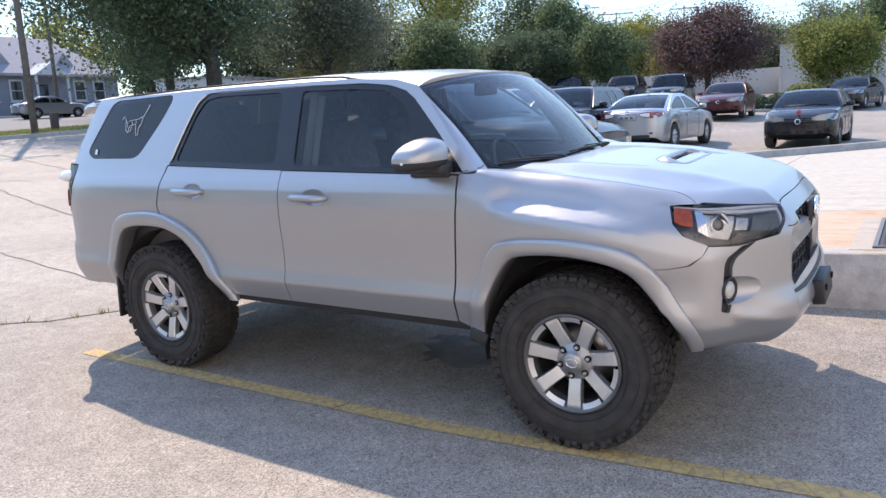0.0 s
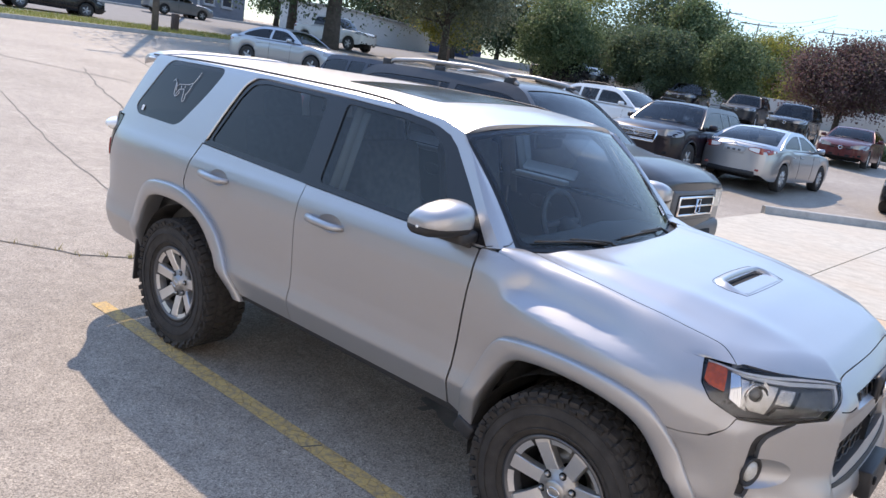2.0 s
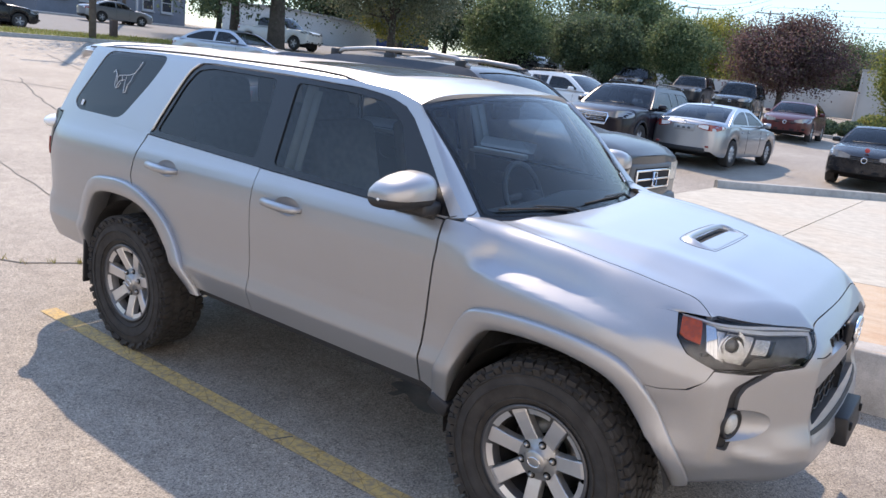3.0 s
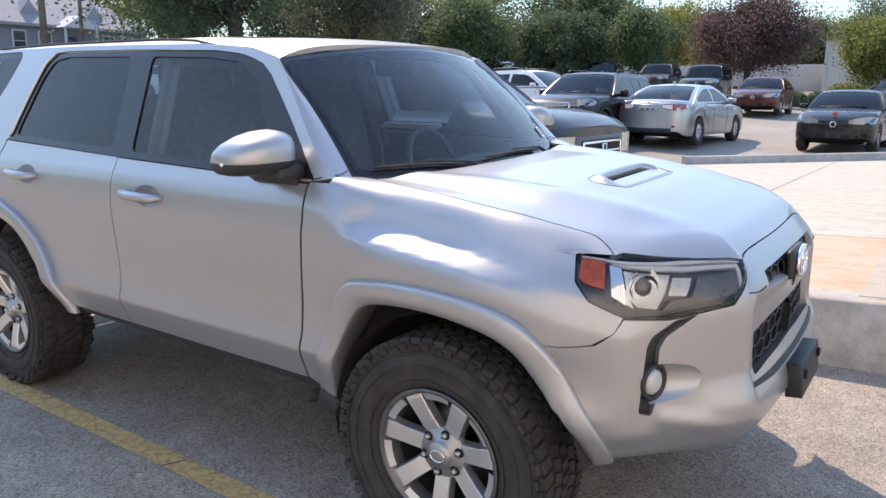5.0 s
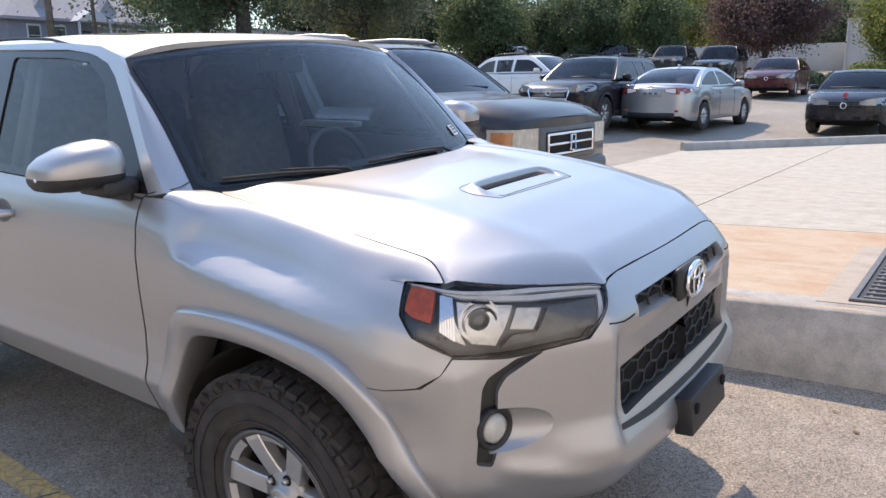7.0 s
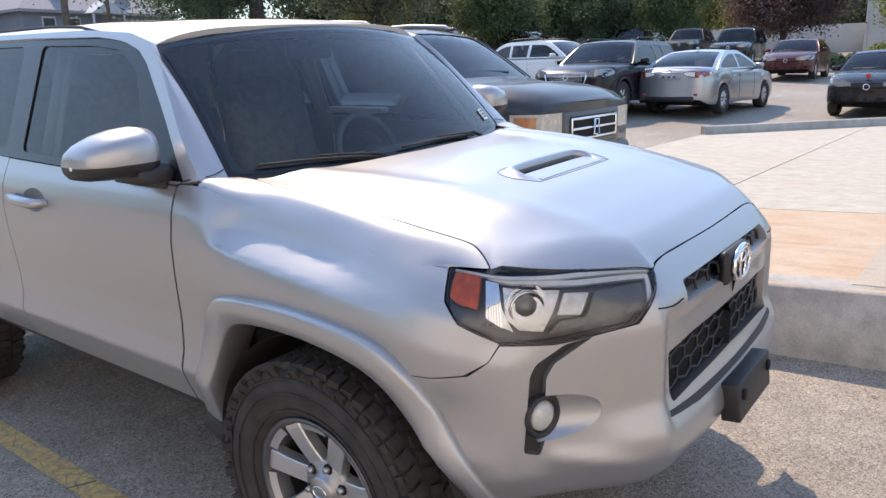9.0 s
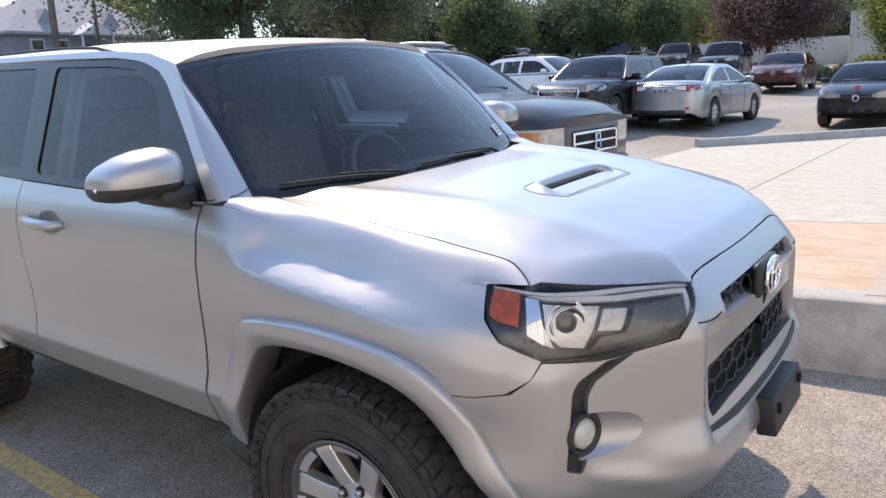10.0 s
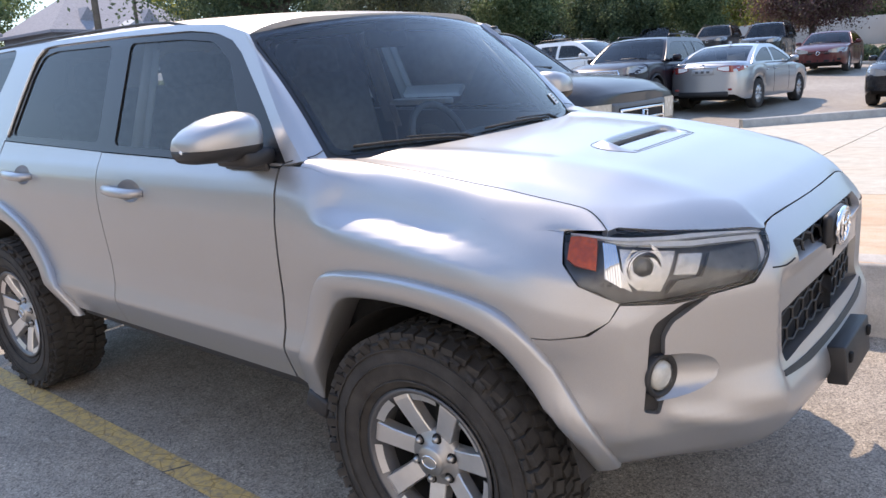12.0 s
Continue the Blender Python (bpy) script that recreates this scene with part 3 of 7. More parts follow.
def parked_car(m, label, colour, L=4.8, W=1.83, H=1.47, wb=2.8, fo=0.95, r=0.33, sill=0.24, hood=0.98, nose=0.78, belt=0.98, trunk=1.02, tail=0.86,
               gx=(0.95, 0.25, -0.95, -1.85), gw=0.56, kind="sedan", rails=False, grille="plain", plate_back=False, spokes=5, name="car", dark_clad=False, crown=0.03,
               plain_front=False, plain_rear=False, bulge=0.13, group="parked cars round the lot", lamp=None, mirror_at=(-0.40, 1.0), corner=0.13):
    """A parked car, nose towards +x; gx: the screen's foot and head, the rear window's head and foot, from the middle of the length."""
    car = thing(name, m, label, "car" if kind != "pickup" else "pickup truck", group)
    hx = L / 2 - bulge
    fx, rx = L / 2 - fo, L / 2 - fo - wb
    tops = smooth_table([-hx - 0.05, -hx + 0.10, -hx + 0.28, gx[3], gx[0] - 0.05, gx[0] + 0.3, hx - 0.40, hx - 0.10, hx + 0.02],
                        [tail - 0.02, trunk - 0.03, trunk, trunk if kind == "sedan" else belt, belt + 0.02, hood, (hood + nose) / 2 + 0.04, nose + 0.01, nose - 0.05], -hx - 0.1, hx + 0.1, 0.10)

    def half(x):
        e = abs(x) / hx
        return W / 2 * (1 - 0.035 * e ** 2 - corner * max(0, (e - 0.82) / 0.18) ** 2.4)

    ar = r * 1.17

    def low(x):
        e = abs(x) / hx
        z = sill + 0.02 * e ** 6 + 0.05 * max(0, (e - 0.9) / 0.1)
        for c in (fx, rx):
            if abs(x - c) < ar:
                z = max(z, r + math.sqrt(ar * ar - (x - c) ** 2) - 0.01)
        return z

    def bend(x, y, z=0.8):
        """Rounds nose and tail in plan."""
        k = sstep(hx - 0.75, hx, abs(x))
        return x + math.copysign(bulge * k * (1 - min(1, abs(y) / (W / 2)) ** 2.2), x)

    ks = [(0.955, 0.0), (0.985, 0.10), (1.0, 0.28), (1.0, 0.52), (0.994, 0.70), (0.972, 0.79), (0.978, 0.85), (0.95, 0.93), (0.87, 0.985), (0.5, 1.0), (0.0, 1.0)]
    ka, kb = [q[0] for q in ks][:9], [q[1] for q in ks][:9]

    def skin(x, z, o=0.0):
        """The body side at a height, o metres proud of it."""
        e = max(0, (abs(x) - hx + 0.12) / 0.12)
        base = sill + 0.05 * e
        f = min(0.985, max(0, (z - base) / (tops(x) - 0.03 * e - base)))
        y = half(x) * (1 - 0.05 * e * e) * float(np.interp(f, kb, ka)) + o
        return Vector((bend(x, y) + (o if abs(x) > hx - 0.1 else 0) * math.copysign(0.7, x), -y, z))

    xs = sorted(set([-hx, -hx + 0.03, -hx + 0.07] + [-hx + 0.13 + i * (2 * hx - 0.26) / 36 for i in range(37)] + [hx - 0.07, hx - 0.03, hx]
                    + [c + ar * math.cos(a * math.pi / 14) for c in (fx, rx) for a in range(15)] + [c + s * ar * 1.002 for c in (fx, rx) for s in (-1, 1)]))

    def section(x):
        e = max(0, (abs(x) - hx + 0.12) / 0.12)
        zl, zt, w = low(x) + 0.05 * e, tops(x) - 0.03 * e, half(x) * (1 - 0.05 * e * e)
        pts = [(w * a, zl + (zt - zl) * b + (crown * (1 - a * a) if b > 0.95 else 0)) for a, b in ks]
        return [(-a, b) for a, b in pts] + [(a, b) for a, b in pts[-2::-1]]

    bm = bmesh.new()
    rows = [[bm.verts.new((bend(x, y), y, z)) for y, z in section(x)] for x in xs]
    for a, b in zip(rows, rows[1:]):
        for i in range(len(a) - 1):
            bm.faces.new((a[i], b[i], b[i + 1], a[i + 1]))
    # nose and tail faces, bowed
    for row, sg in ((rows[0], 1), (rows[-1], -1)):
        n = len(row)
        for i in range(n // 2):
            f = (row[i], row[i + 1], row[n - 2 - i], row[n - 1 - i])
            if len(set(f)) == 4:
                k = 5
                a0, a1, b0, b1 = row[i], row[i + 1], row[n - 1 - i], row[n - 2 - i]
                xe = xs[0] if sg > 0 else xs[-1]
                la = [a0] + [bm.verts.new((bend(xe, a0.co.y + (b0.co.y - a0.co.y) * j / k), a0.co.y + (b0.co.y - a0.co.y) * j / k, a0.co.z)) for j in range(1, k)] + [b0]
                lb = [a1] + [bm.verts.new((bend(xe, a1.co.y + (b1.co.y - a1.co.y) * j / k), a1.co.y + (b1.co.y - a1.co.y) * j / k, a1.co.z)) for j in range(1, k)] + [b1]
                for j in range(k):
                    bm.faces.new((la[j], la[j + 1], lb[j + 1], lb[j]))
    bmesh.ops.remove_doubles(bm, verts=bm.verts, dist=0.0005)
    bmesh.ops.recalc_face_normals(bm, faces=bm.faces)
    part("body", bm, colour, car)
    # near-black blocks: the shade below and inside is put into the colour
    bm = box((L * 0.84, W * 0.80, 0.34), (0, 0, sill + 0.20))
    for c in (fx, rx):
        box((ar * 2.1, W * 0.60, r * 1.5), (c, 0, r + 0.12), bm=bm)
    box((gx[0] - gx[3] - 0.5, W * 0.72, 0.5), ((gx[0] + gx[3]) / 2, 0, belt - 0.20), bm=bm)
    part("underbody", bm, M_DARK, car, "dark underside")
    if dark_clad:
        for s in (-1, 1):
            part("sill_cladding", box((wb - 2 * ar, 0.05, 0.14), ((fx + rx) / 2, s * (W / 2 - 0.03), sill + 0.08), 0.015), M_BLACKPL, car)
            for c in (fx, rx):
                part("arch_trim", tube([(c + (ar + 0.01) * math.cos(a), s * (half(c + (ar + 0.01) * math.cos(a)) * 0.995), r + (ar + 0.01) * math.sin(a)) for a in np.linspace(0.0, math.pi, 15)], 0.025, 6), M_BLACKPL, car)
    for x in (fx, rx):
        for s in (-1, 1):
            tyre_and_rim(car, x, s * (W / 2 - 0.125), r, 0.225, r * 0.66, spokes, s)
    # greenhouse: one arched outline from tail to nose
    b0, b1, b2, b3 = gx
    zb, H2 = belt + 0.01, H - 0.025
    prof = [(b3, zb), ((b3 * 0.55 + b2 * 0.45), zb + (H2 - zb) * 0.52), (b2 + 0.02, H2 - 0.035), (b2 * 0.6 + b1 * 0.4, H2), (b1 * 0.8 + b2 * 0.2, H2 - 0.005), (b1, H2 - 0.045), (b1 * 0.5 + b0 * 0.5, zb + (H2 - zb) * 0.50), (b0, zb)]
    prof = [(float(p[0]), float(p[1])) for p in spline(prof, 8)]
    S = np.concatenate([[0], np.cumsum([math.dist(a, b) for a, b in zip(prof, prof[1:])])])
    ax, az = np.array([p[0] for p in prof]), np.array([p[1] for p in prof])
    gb, gr = half(0) * 0.955, gw + 0.09

    def side_y(z):
        t = (z - zb) / (H2 - zb)
        return gb + (gr - gb) * t + 0.022 * math.sin(math.pi * min(1, max(0, t))) - 0.03 * max(0, t - 0.9) * 10 * max(0, t - 0.9)

    def flank(x, z):
        return (x, -side_y(z), z)

    def ribbon_s(s, q):
        x, z = float(np.interp(s, S, ax)), float(np.interp(s, S, az))
        w = side_y(z) - 0.012
        f = q / 0.8
        return (x + 0.10 * (1 - f * f) * (1 if s > S[-1] / 2 else -1) * max(0.0, 1 - (z - zb) / (H2 - zb)) ** 0.6, f * w, z + 0.035 * (1 - f * f) * (z - zb) / (H2 - zb) - 0.010 * f ** 6)

    def top_z(x, d):
        i = int(np.argmax(az))
        return float(np.interp(x, ax, az)) - d

    mid = (b1 + b2) / 2 - (0.02 if kind == "sedan" else -0.20)
    rear_end = b3 + (0.30 if kind == "sedan" else 0.16)
    fwx, rwx = np.linspace(b0 - 0.30, mid + 0.05, 10), np.linspace(mid - 0.05, rear_end, 12)
    wins = []
    for xsw in (fwx, rwx):
        lowz = zb + 0.03
        up = [(float(x), max(lowz + 0.005, top_z(x, 0.085 if kind == "sedan" else 0.11))) for x in xsw]
        poly = [(float(xsw[0]), lowz), (float(xsw[-1]), lowz)] + up[::-1]
        poly = [p for i, p in enumerate(poly) if i == 0 or math.dist(p, poly[i - 1]) > 0.012]
        wins.append(poly)
    outer = [(float(x), float(z)) for x, z in prof]
    s_len = float(S[-1])
    k1, k2 = float(np.interp(b2 - 0.02, ax, S)), float(np.interp(b1 + 0.02, ax, S))
    ws = rounded([(k2 + 0.02, -0.735), (s_len - 0.015, -0.745), (s_len - 0.015, 0.745), (k2 + 0.02, 0.735)], 0.05, 3)
    bl = rounded([(0.05, -0.70), (k1 - 0.02, -0.71), (k1 - 0.02, 0.71), (0.05, 0.70)], 0.06, 3)
    top = panel("roof", ribbon_s, [(0.0, -0.8), (s_len, -0.8), (s_len, 0.8), (0.0, 0.8)], colour, car, step=0.10, holes=[ws, bl], flange=0.02)
    pane_sheet("windscreen", ribbon_s, ws, M_CARGLASS, car, -0.006, 0.14)
    pane_sheet("rear_window", ribbon_s, bl, M_CARGLASS if kind == "sedan" else M_PRIV, car, -0.006, 0.14)
    for mir in (False, True):
        panel("window_frame", flank, outer, colour, car, step=0.10, holes=wins, flange=0.02, mirror=mir)
        for i, w in enumerate(wins):
            panel("side_window", flank, w, M_CARGLASS if i == 0 or kind == "sedan" else M_PRIV, car, step=0.12, lift=-0.006, flange=0, mirror=mir)
        if kind == "suv":
            c = b3 + 0.95
            panel("pillar", flank, [(c, zb + 0.02), (c + 0.09, zb + 0.02), (c + 0.05, top_z(c, 0.08)), (c - 0.04, top_z(c, 0.08))], colour, car, step=0.08, lift=0.002, mirror=mir)
        s = 1 if mir else -1
        mx, ms = b0 + mirror_at[0], mirror_at[1]
        part("mirror", merge(box((0.12 * ms, 0.20 * ms, 0.13 * ms), (mx, s * (gb + 0.14), zb + 0.06), 0.045 * ms, (0, 0, s * 8)), rod((mx + 0.04, s * (gb - 0.02), zb + 0.0), (mx, s * (gb + 0.10), zb + 0.03), 0.03)), colour, car)
        for x in (b0 - 0.40, mid, rx + ar * 0.55):
            pts = [Vector(skin(x + 0.04 * (z - 0.6) * (1 if x > mid else -0.5), z, 0.0005)) for z in np.linspace(max(sill + 0.09, low(x) + 0.02), tops(x) - 0.03, 9)]
            part("door_seam", tube([(p.x, p.y * -s, p.z) for p in pts], 0.0045, 5), M_DARK, car)
        for x in (mid + 0.13, rx + ar + 0.10):
            p = skin(x, belt - 0.15)
            part("door_handle", box((0.18, 0.04, 0.03), (x, s * (-p.y + 0.006), belt - 0.15), 0.012), M_CHROME if grille != "plain" else colour, car)
        # lamps that wrap round the corners
        if not plain_front or lamp:
            def hlamp(t, v):
                zc = nose - 0.055 + 0.05 * (1 - t) * 1.2
                hgt = 0.045 + 0.055 * math.sin(math.pi * min(1, 0.15 + 0.85 * t))
                if lamp:
                    zc, hgt = lamp[0], lamp[1]
                if t < 0.5:
                    p = skin(hx - (0.36 if not lamp else 0.20) * (1 - t / 0.5), zc + (v - 0.5) * 2 * hgt * 0.8, 0.006)
                else:
                    q = skin(hx, zc, 0.0)
                    y = q.y + (t - 0.5) / 0.5 * 0.30
                    p = Vector((bend(hx, y) + 0.010, y, zc + (v - 0.5) * 2 * hgt * 0.8))
                return Vector((p.x, p.y * -s, p.z))
            bm = grid(hlamp, np.linspace(0, 1, 13), np.linspace(0, 1, 5))
            bmesh.ops.recalc_face_normals(bm, faces=bm.faces)
            hl = part("headlight", bm, lamp[2] if lamp else M_HEADLAMP, car)
            if lamp:
                bm = grid(lambda t, v: hlamp(t, v) + Vector((0.006, s * 0.006, 0)), np.linspace(0.08, 0.46, 9), np.linspace(0.12, 0.88, 4))
                bmesh.ops.recalc_face_normals(bm, faces=bm.faces)
                part("indicator", bm, M_AMBERDULL, hl, "amber corner lens")
            part("fog_light", box((0.04, 0.17, 0.07), (bend(hx, W * 0.36) + 0.0, s * W * 0.36, sill + 0.20), 0.015, (0, 0, -s * 20)), M_DARK, car)
        if not plain_rear:
            def tlamp(t, v):
                zc, hgt = tail - 0.03, 0.13
                if kind == "sedan":
                    # a pointed lamp: thin on the flank, full at the corner, tapering onto the boot lid
                    hgt = float(np.interp(t, (0, 0.25, 0.5, 0.75, 1), (0.012, 0.050, 0.074, 0.066, 0.030)))
                    zc += float(np.interp(t, (0, 0.5, 1), (0.035, 0.0, 0.016)))
                if t < 0.5:
                    p = skin(-hx + 0.26 - 0.26 * t / 0.5, zc + (v - 0.5) * 2 * hgt, 0.006)
                else:
                    q = skin(-hx, zc, 0.0)
                    y = q.y + (t - 0.5) / 0.5 * (0.30 if kind == "sedan" else 0.26)
                    p = Vector((bend(-hx, y) - 0.010, y, zc + (v - 0.5) * 2 * hgt))
                return Vector((p.x, p.y * -s, p.z))
            bm = grid(tlamp, np.linspace(0, 1, 13), np.linspace(0, 1, 5))
            bmesh.ops.recalc_face_normals(bm, faces=bm.faces)
            tlt = part("tail_light", bm, M_RED, car)
            if kind == "sedan":
                for a, b in ((0.60, 0.98), (0.10, 0.22)):
                    bm = grid(lambda t, v: tlamp(t, v) + Vector((-0.005, s * 0.004, 0)), np.linspace(a, b, 7), np.linspace(0.14, 0.86, 4))
                    bmesh.ops.recalc_face_normals(bm, faces=bm.faces)
                    part("clear_lens", bm, M_WHITELENS, tlt, "clear inner lens")
    fxx = hx + bulge
    if not plain_front:
        def bow(name, w, h, z, mat, parent, o=0.008):
            bm = grid(lambda y, v: Vector((bend(hx, y) + o - 0.02 * abs(v), y, z + v * h / 2 * (1 - 0.25 * (2 * y / w) ** 4))), np.linspace(-w / 2, w / 2, 13), (-1, -0.5, 0.5, 1))
            bmesh.ops.recalc_face_normals(bm, faces=bm.faces)
            return part(name, bm, mat, parent)
        g = bow("grille", W * (0.50 if grille == "chrome" else 0.42), 0.17 if grille == "chrome" else 0.11, nose - 0.13, M_DARK, car)
        for j in range(4 if grille == "chrome" else 2):
            bow("bar", W * 0.40, 0.012, nose - 0.075 - 0.036 * j, M_CHROME if grille == "chrome" else M_GREYPL, g, 0.016)
        part("badge", lathe([(0.065, 0.0), (0.07, 0.010), (0.055, 0.014), (0.05, 0.0)], 20, "X", centre=(fxx + 0.012, 0, nose - 0.115)), M_CHROME, g)
        bow("lower_intake", W * 0.60, 0.13, sill + 0.16, M_DARK, car)
    if plate_back:
        part("number_plate", box((0.015, 0.32, 0.16), (-fxx - 0.004, 0, tail - 0.10), 0.006), M_WHITE, car, "blank plate")
    if not plain_rear:
        part("rear_bumper_trim", box((0.05, W * 0.60, 0.10), (-fxx + 0.02, 0, sill + 0.14), 0.02), M_BLACKPL, car)
    for s in (-0.35, 0.35):
        part("head_rest", box((0.10, 0.26, 0.20), (b1 - 0.55, s, zb + 0.22), 0.05), M_CABIN, car)
    part("wiper", tube([(b0 - 0.03, -0.55, zb + 0.055), (b0 - 0.02, 0.1, zb + 0.075), (b0 - 0.01, 0.5, zb + 0.06)], 0.010, 5), M_BLACKPL, car)
    if rails:
        for s in (-1, 1):
            y = gr - 0.045
            part("roof_rail", tube([(b1 - 0.20, s * y, H2 + 0.01), (b1 - 0.32, s * y, H2 + 0.075), ((b1 + b2) / 2, s * y, H2 + 0.085), (b2 + 0.25, s * y, H2 + 0.07), (b2 + 0.12, s * y, H2 + 0.0)], 0.018, 6), M_BLACKPL, car)
    return car


M_HEADLAMP = plain("headlamp_lens", (0.30, 0.31, 0.32), 0.1, 0.3, 0.12, 14, 0, 1.0)
SEDAN_SILVER = paint("pale_silver_paint", (0.44, 0.455, 0.475), 0.8, 0.34)
BLACKP = paint("black_paint", (0.010, 0.010, 0.013), 0.1, 0.25, 0.05, 0.05, 0.5, 0.2)
GREYP = paint("mid_grey_paint", (0.26, 0.265, 0.27), 0.5, 0.35)
DARKGREY = paint("dark_grey_paint", (0.032, 0.035, 0.040), 0.1, 0.42, 0.06, 0.03, 0.5, 0.2)
DARKBLUE = paint("dark_blue_paint", (0.012, 0.015, 0.026), 0.1, 0.3, 0.05, 0.02, 0.5, 0.2)
REDP = paint("dark_red_paint", (0.085, 0.012, 0.013), 0.2, 0.3, 0.05, 0.03, 0.5, 0.25)
WHITEP = paint("white_paint", (0.74, 0.74, 0.73), 0.0, 0.35)
MOCHA = paint("dark_plum_grey_paint", (0.014, 0.010, 0.014), 0.1, 0.3, 0.06, 0.01, 0.4, 0.2)

SUV = dict(L=4.8, W=1.9, H=1.74, wb=2.8, fo=0.95, r=0.37, sill=0.30, hood=1.14, nose=1.0, belt=1.15, trunk=1.15, tail=1.12, gx=(0.85, 0.25, -2.0, -2.25), gw=0.58, kind="suv", spokes=6)


def stand(x, y, heading, dz=0.0):
    """On the ground at x, y with the nose towards the compass heading (0 is +y, 90 is +x)."""
    return pose(x, y, ground_z(x, y) + dz, 0, 0, 90 - heading)


# ---- the silver off-road car ----
PLAN = spline([(0.868, 0.0), (0.865, 0.15), (0.858, 0.30), (0.848, 0.42), (0.836, 0.472), (0.805, 0.522), (0.72, 0.64), (0.63, 0.755), (0.53, 0.845), (0.40, 0.897), (0.22, 0.918), (0.0, 0.922), (-0.6, 0.92),
               (-1.7, 0.92), (-2.7, 0.92), (-3.25, 0.915), (-3.55, 0.902), (-3.73, 0.868), (-3.82, 0.78), (-3.865, 0.6), (-3.885, 0.3), (-3.89, 0.0)], 14)
PX, PY = np.array([p[0] for p in PLAN]), np.array([p[1] for p in PLAN])
PU = -np.concatenate([[0], np.cumsum(np.hypot(np.diff(PX), np.diff(PY)))])
PU += -1.0 - float(np.interp(1.0, -PX[60:210], PU[60:210]))
U_MID, U_TAIL = float(PU[0]), float(PU[-1])
_U, _X, _Y = PU[::-1], PX[::-1], PY[::-1]


def u_at(x, y):
    """The place along the plan curve nearest to x, y."""
    return float(PU[int(np.argmin((PX - x) ** 2 + (PY - abs(y)) ** 2))])


def uy(y):
    k = PX > 0.3
    return float(np.interp(y, PY[k], PU[k]))


def ur(y):
    k = PX < -3.4
    return float(np.interp(-y, -PY[k], PU[k]))


side_off = smooth_table([0.40, 0.47, 0.53, 0.60, 0.655, 0.675, 0.72, 0.82, 0.98, 1.09, 1.17, 1.22, 1.25, 1.30, 1.50, 1.72, 1.82],
                        [-0.07, -0.06, -0.047, -0.018, 0.002, -0.003, -0.014, -0.016, -0.004, 0.0, -0.010, -0.028, -0.045, -0.068, -0.150, -0.240, -0.30], 0.3, 1.9, 0.016)
front_off = smooth_table([0.38, 0.43, 0.48, 0.54, 0.60, 0.66, 0.70, 0.74, 0.86, 0.95, 1.00, 1.05, 1.08, 1.12, 1.16], [-0.20, -0.13, -0.06, 0.0, 0.030, 0.034, 0.018, 0.0, 0.0, 0.0, -0.016, -0.054, -0.084, -0.125, -0.165], 0.3, 1.9, 0.03)
corner_off = smooth_table([0.38, 0.46, 0.52, 0.60, 0.70, 0.92, 1.00, 1.05, 1.08, 1.11, 1.14], [-0.20, -0.12, -0.035, 0.006, 0.006, 0.0, -0.008, -0.026, -0.046, -0.074, -0.105], 0.3, 1.9, 0.025)
rear_off = smooth_table([0.42, 0.50, 0.58, 0.76, 0.80, 1.0, 1.32, 1.75, 1.85], [-0.10, -0.04, 0.0, 0.0, -0.03, -0.045, -0.07, -0.32, -0.38], 0.3, 1.9, 0.03)
fender_top = smooth_table([-0.60, -0.45, -0.07, 0.20, 0.40, 0.52, 0.65], [1.266, 1.262, 1.226, 1.186, 1.142, 1.118, 1.105], -1, 1, 0.05)
fender_flat = smooth_table([-0.05, 0.0, 0.03, 0.06, 0.12, 0.20, 0.30, 0.42], [-0.17, -0.138, -0.100, -0.066, -0.020, 0.002, 0.004, -0.006], -0.1, 0.6, 0.03)
U_A, U_B, U_C = u_at(0.42, 0.89), u_at(0.60, 0.78), u_at(0.80, 0.52)
U_R0, U_R1 = u_at(-3.50, 0.905), u_at(-3.855, 0.68)


def ramp01(a, b, x):
    """A straight ramp from 0 to 1 with short rounded ends."""
    t = (x - a) / (b - a)
    return min(1.0, max(0.0, t)) if not -0.12 < t < 1.12 else (0.75 * min(1.0, max(0.0, t)) + 0.25 * sstep(-0.12, 1.12, t))


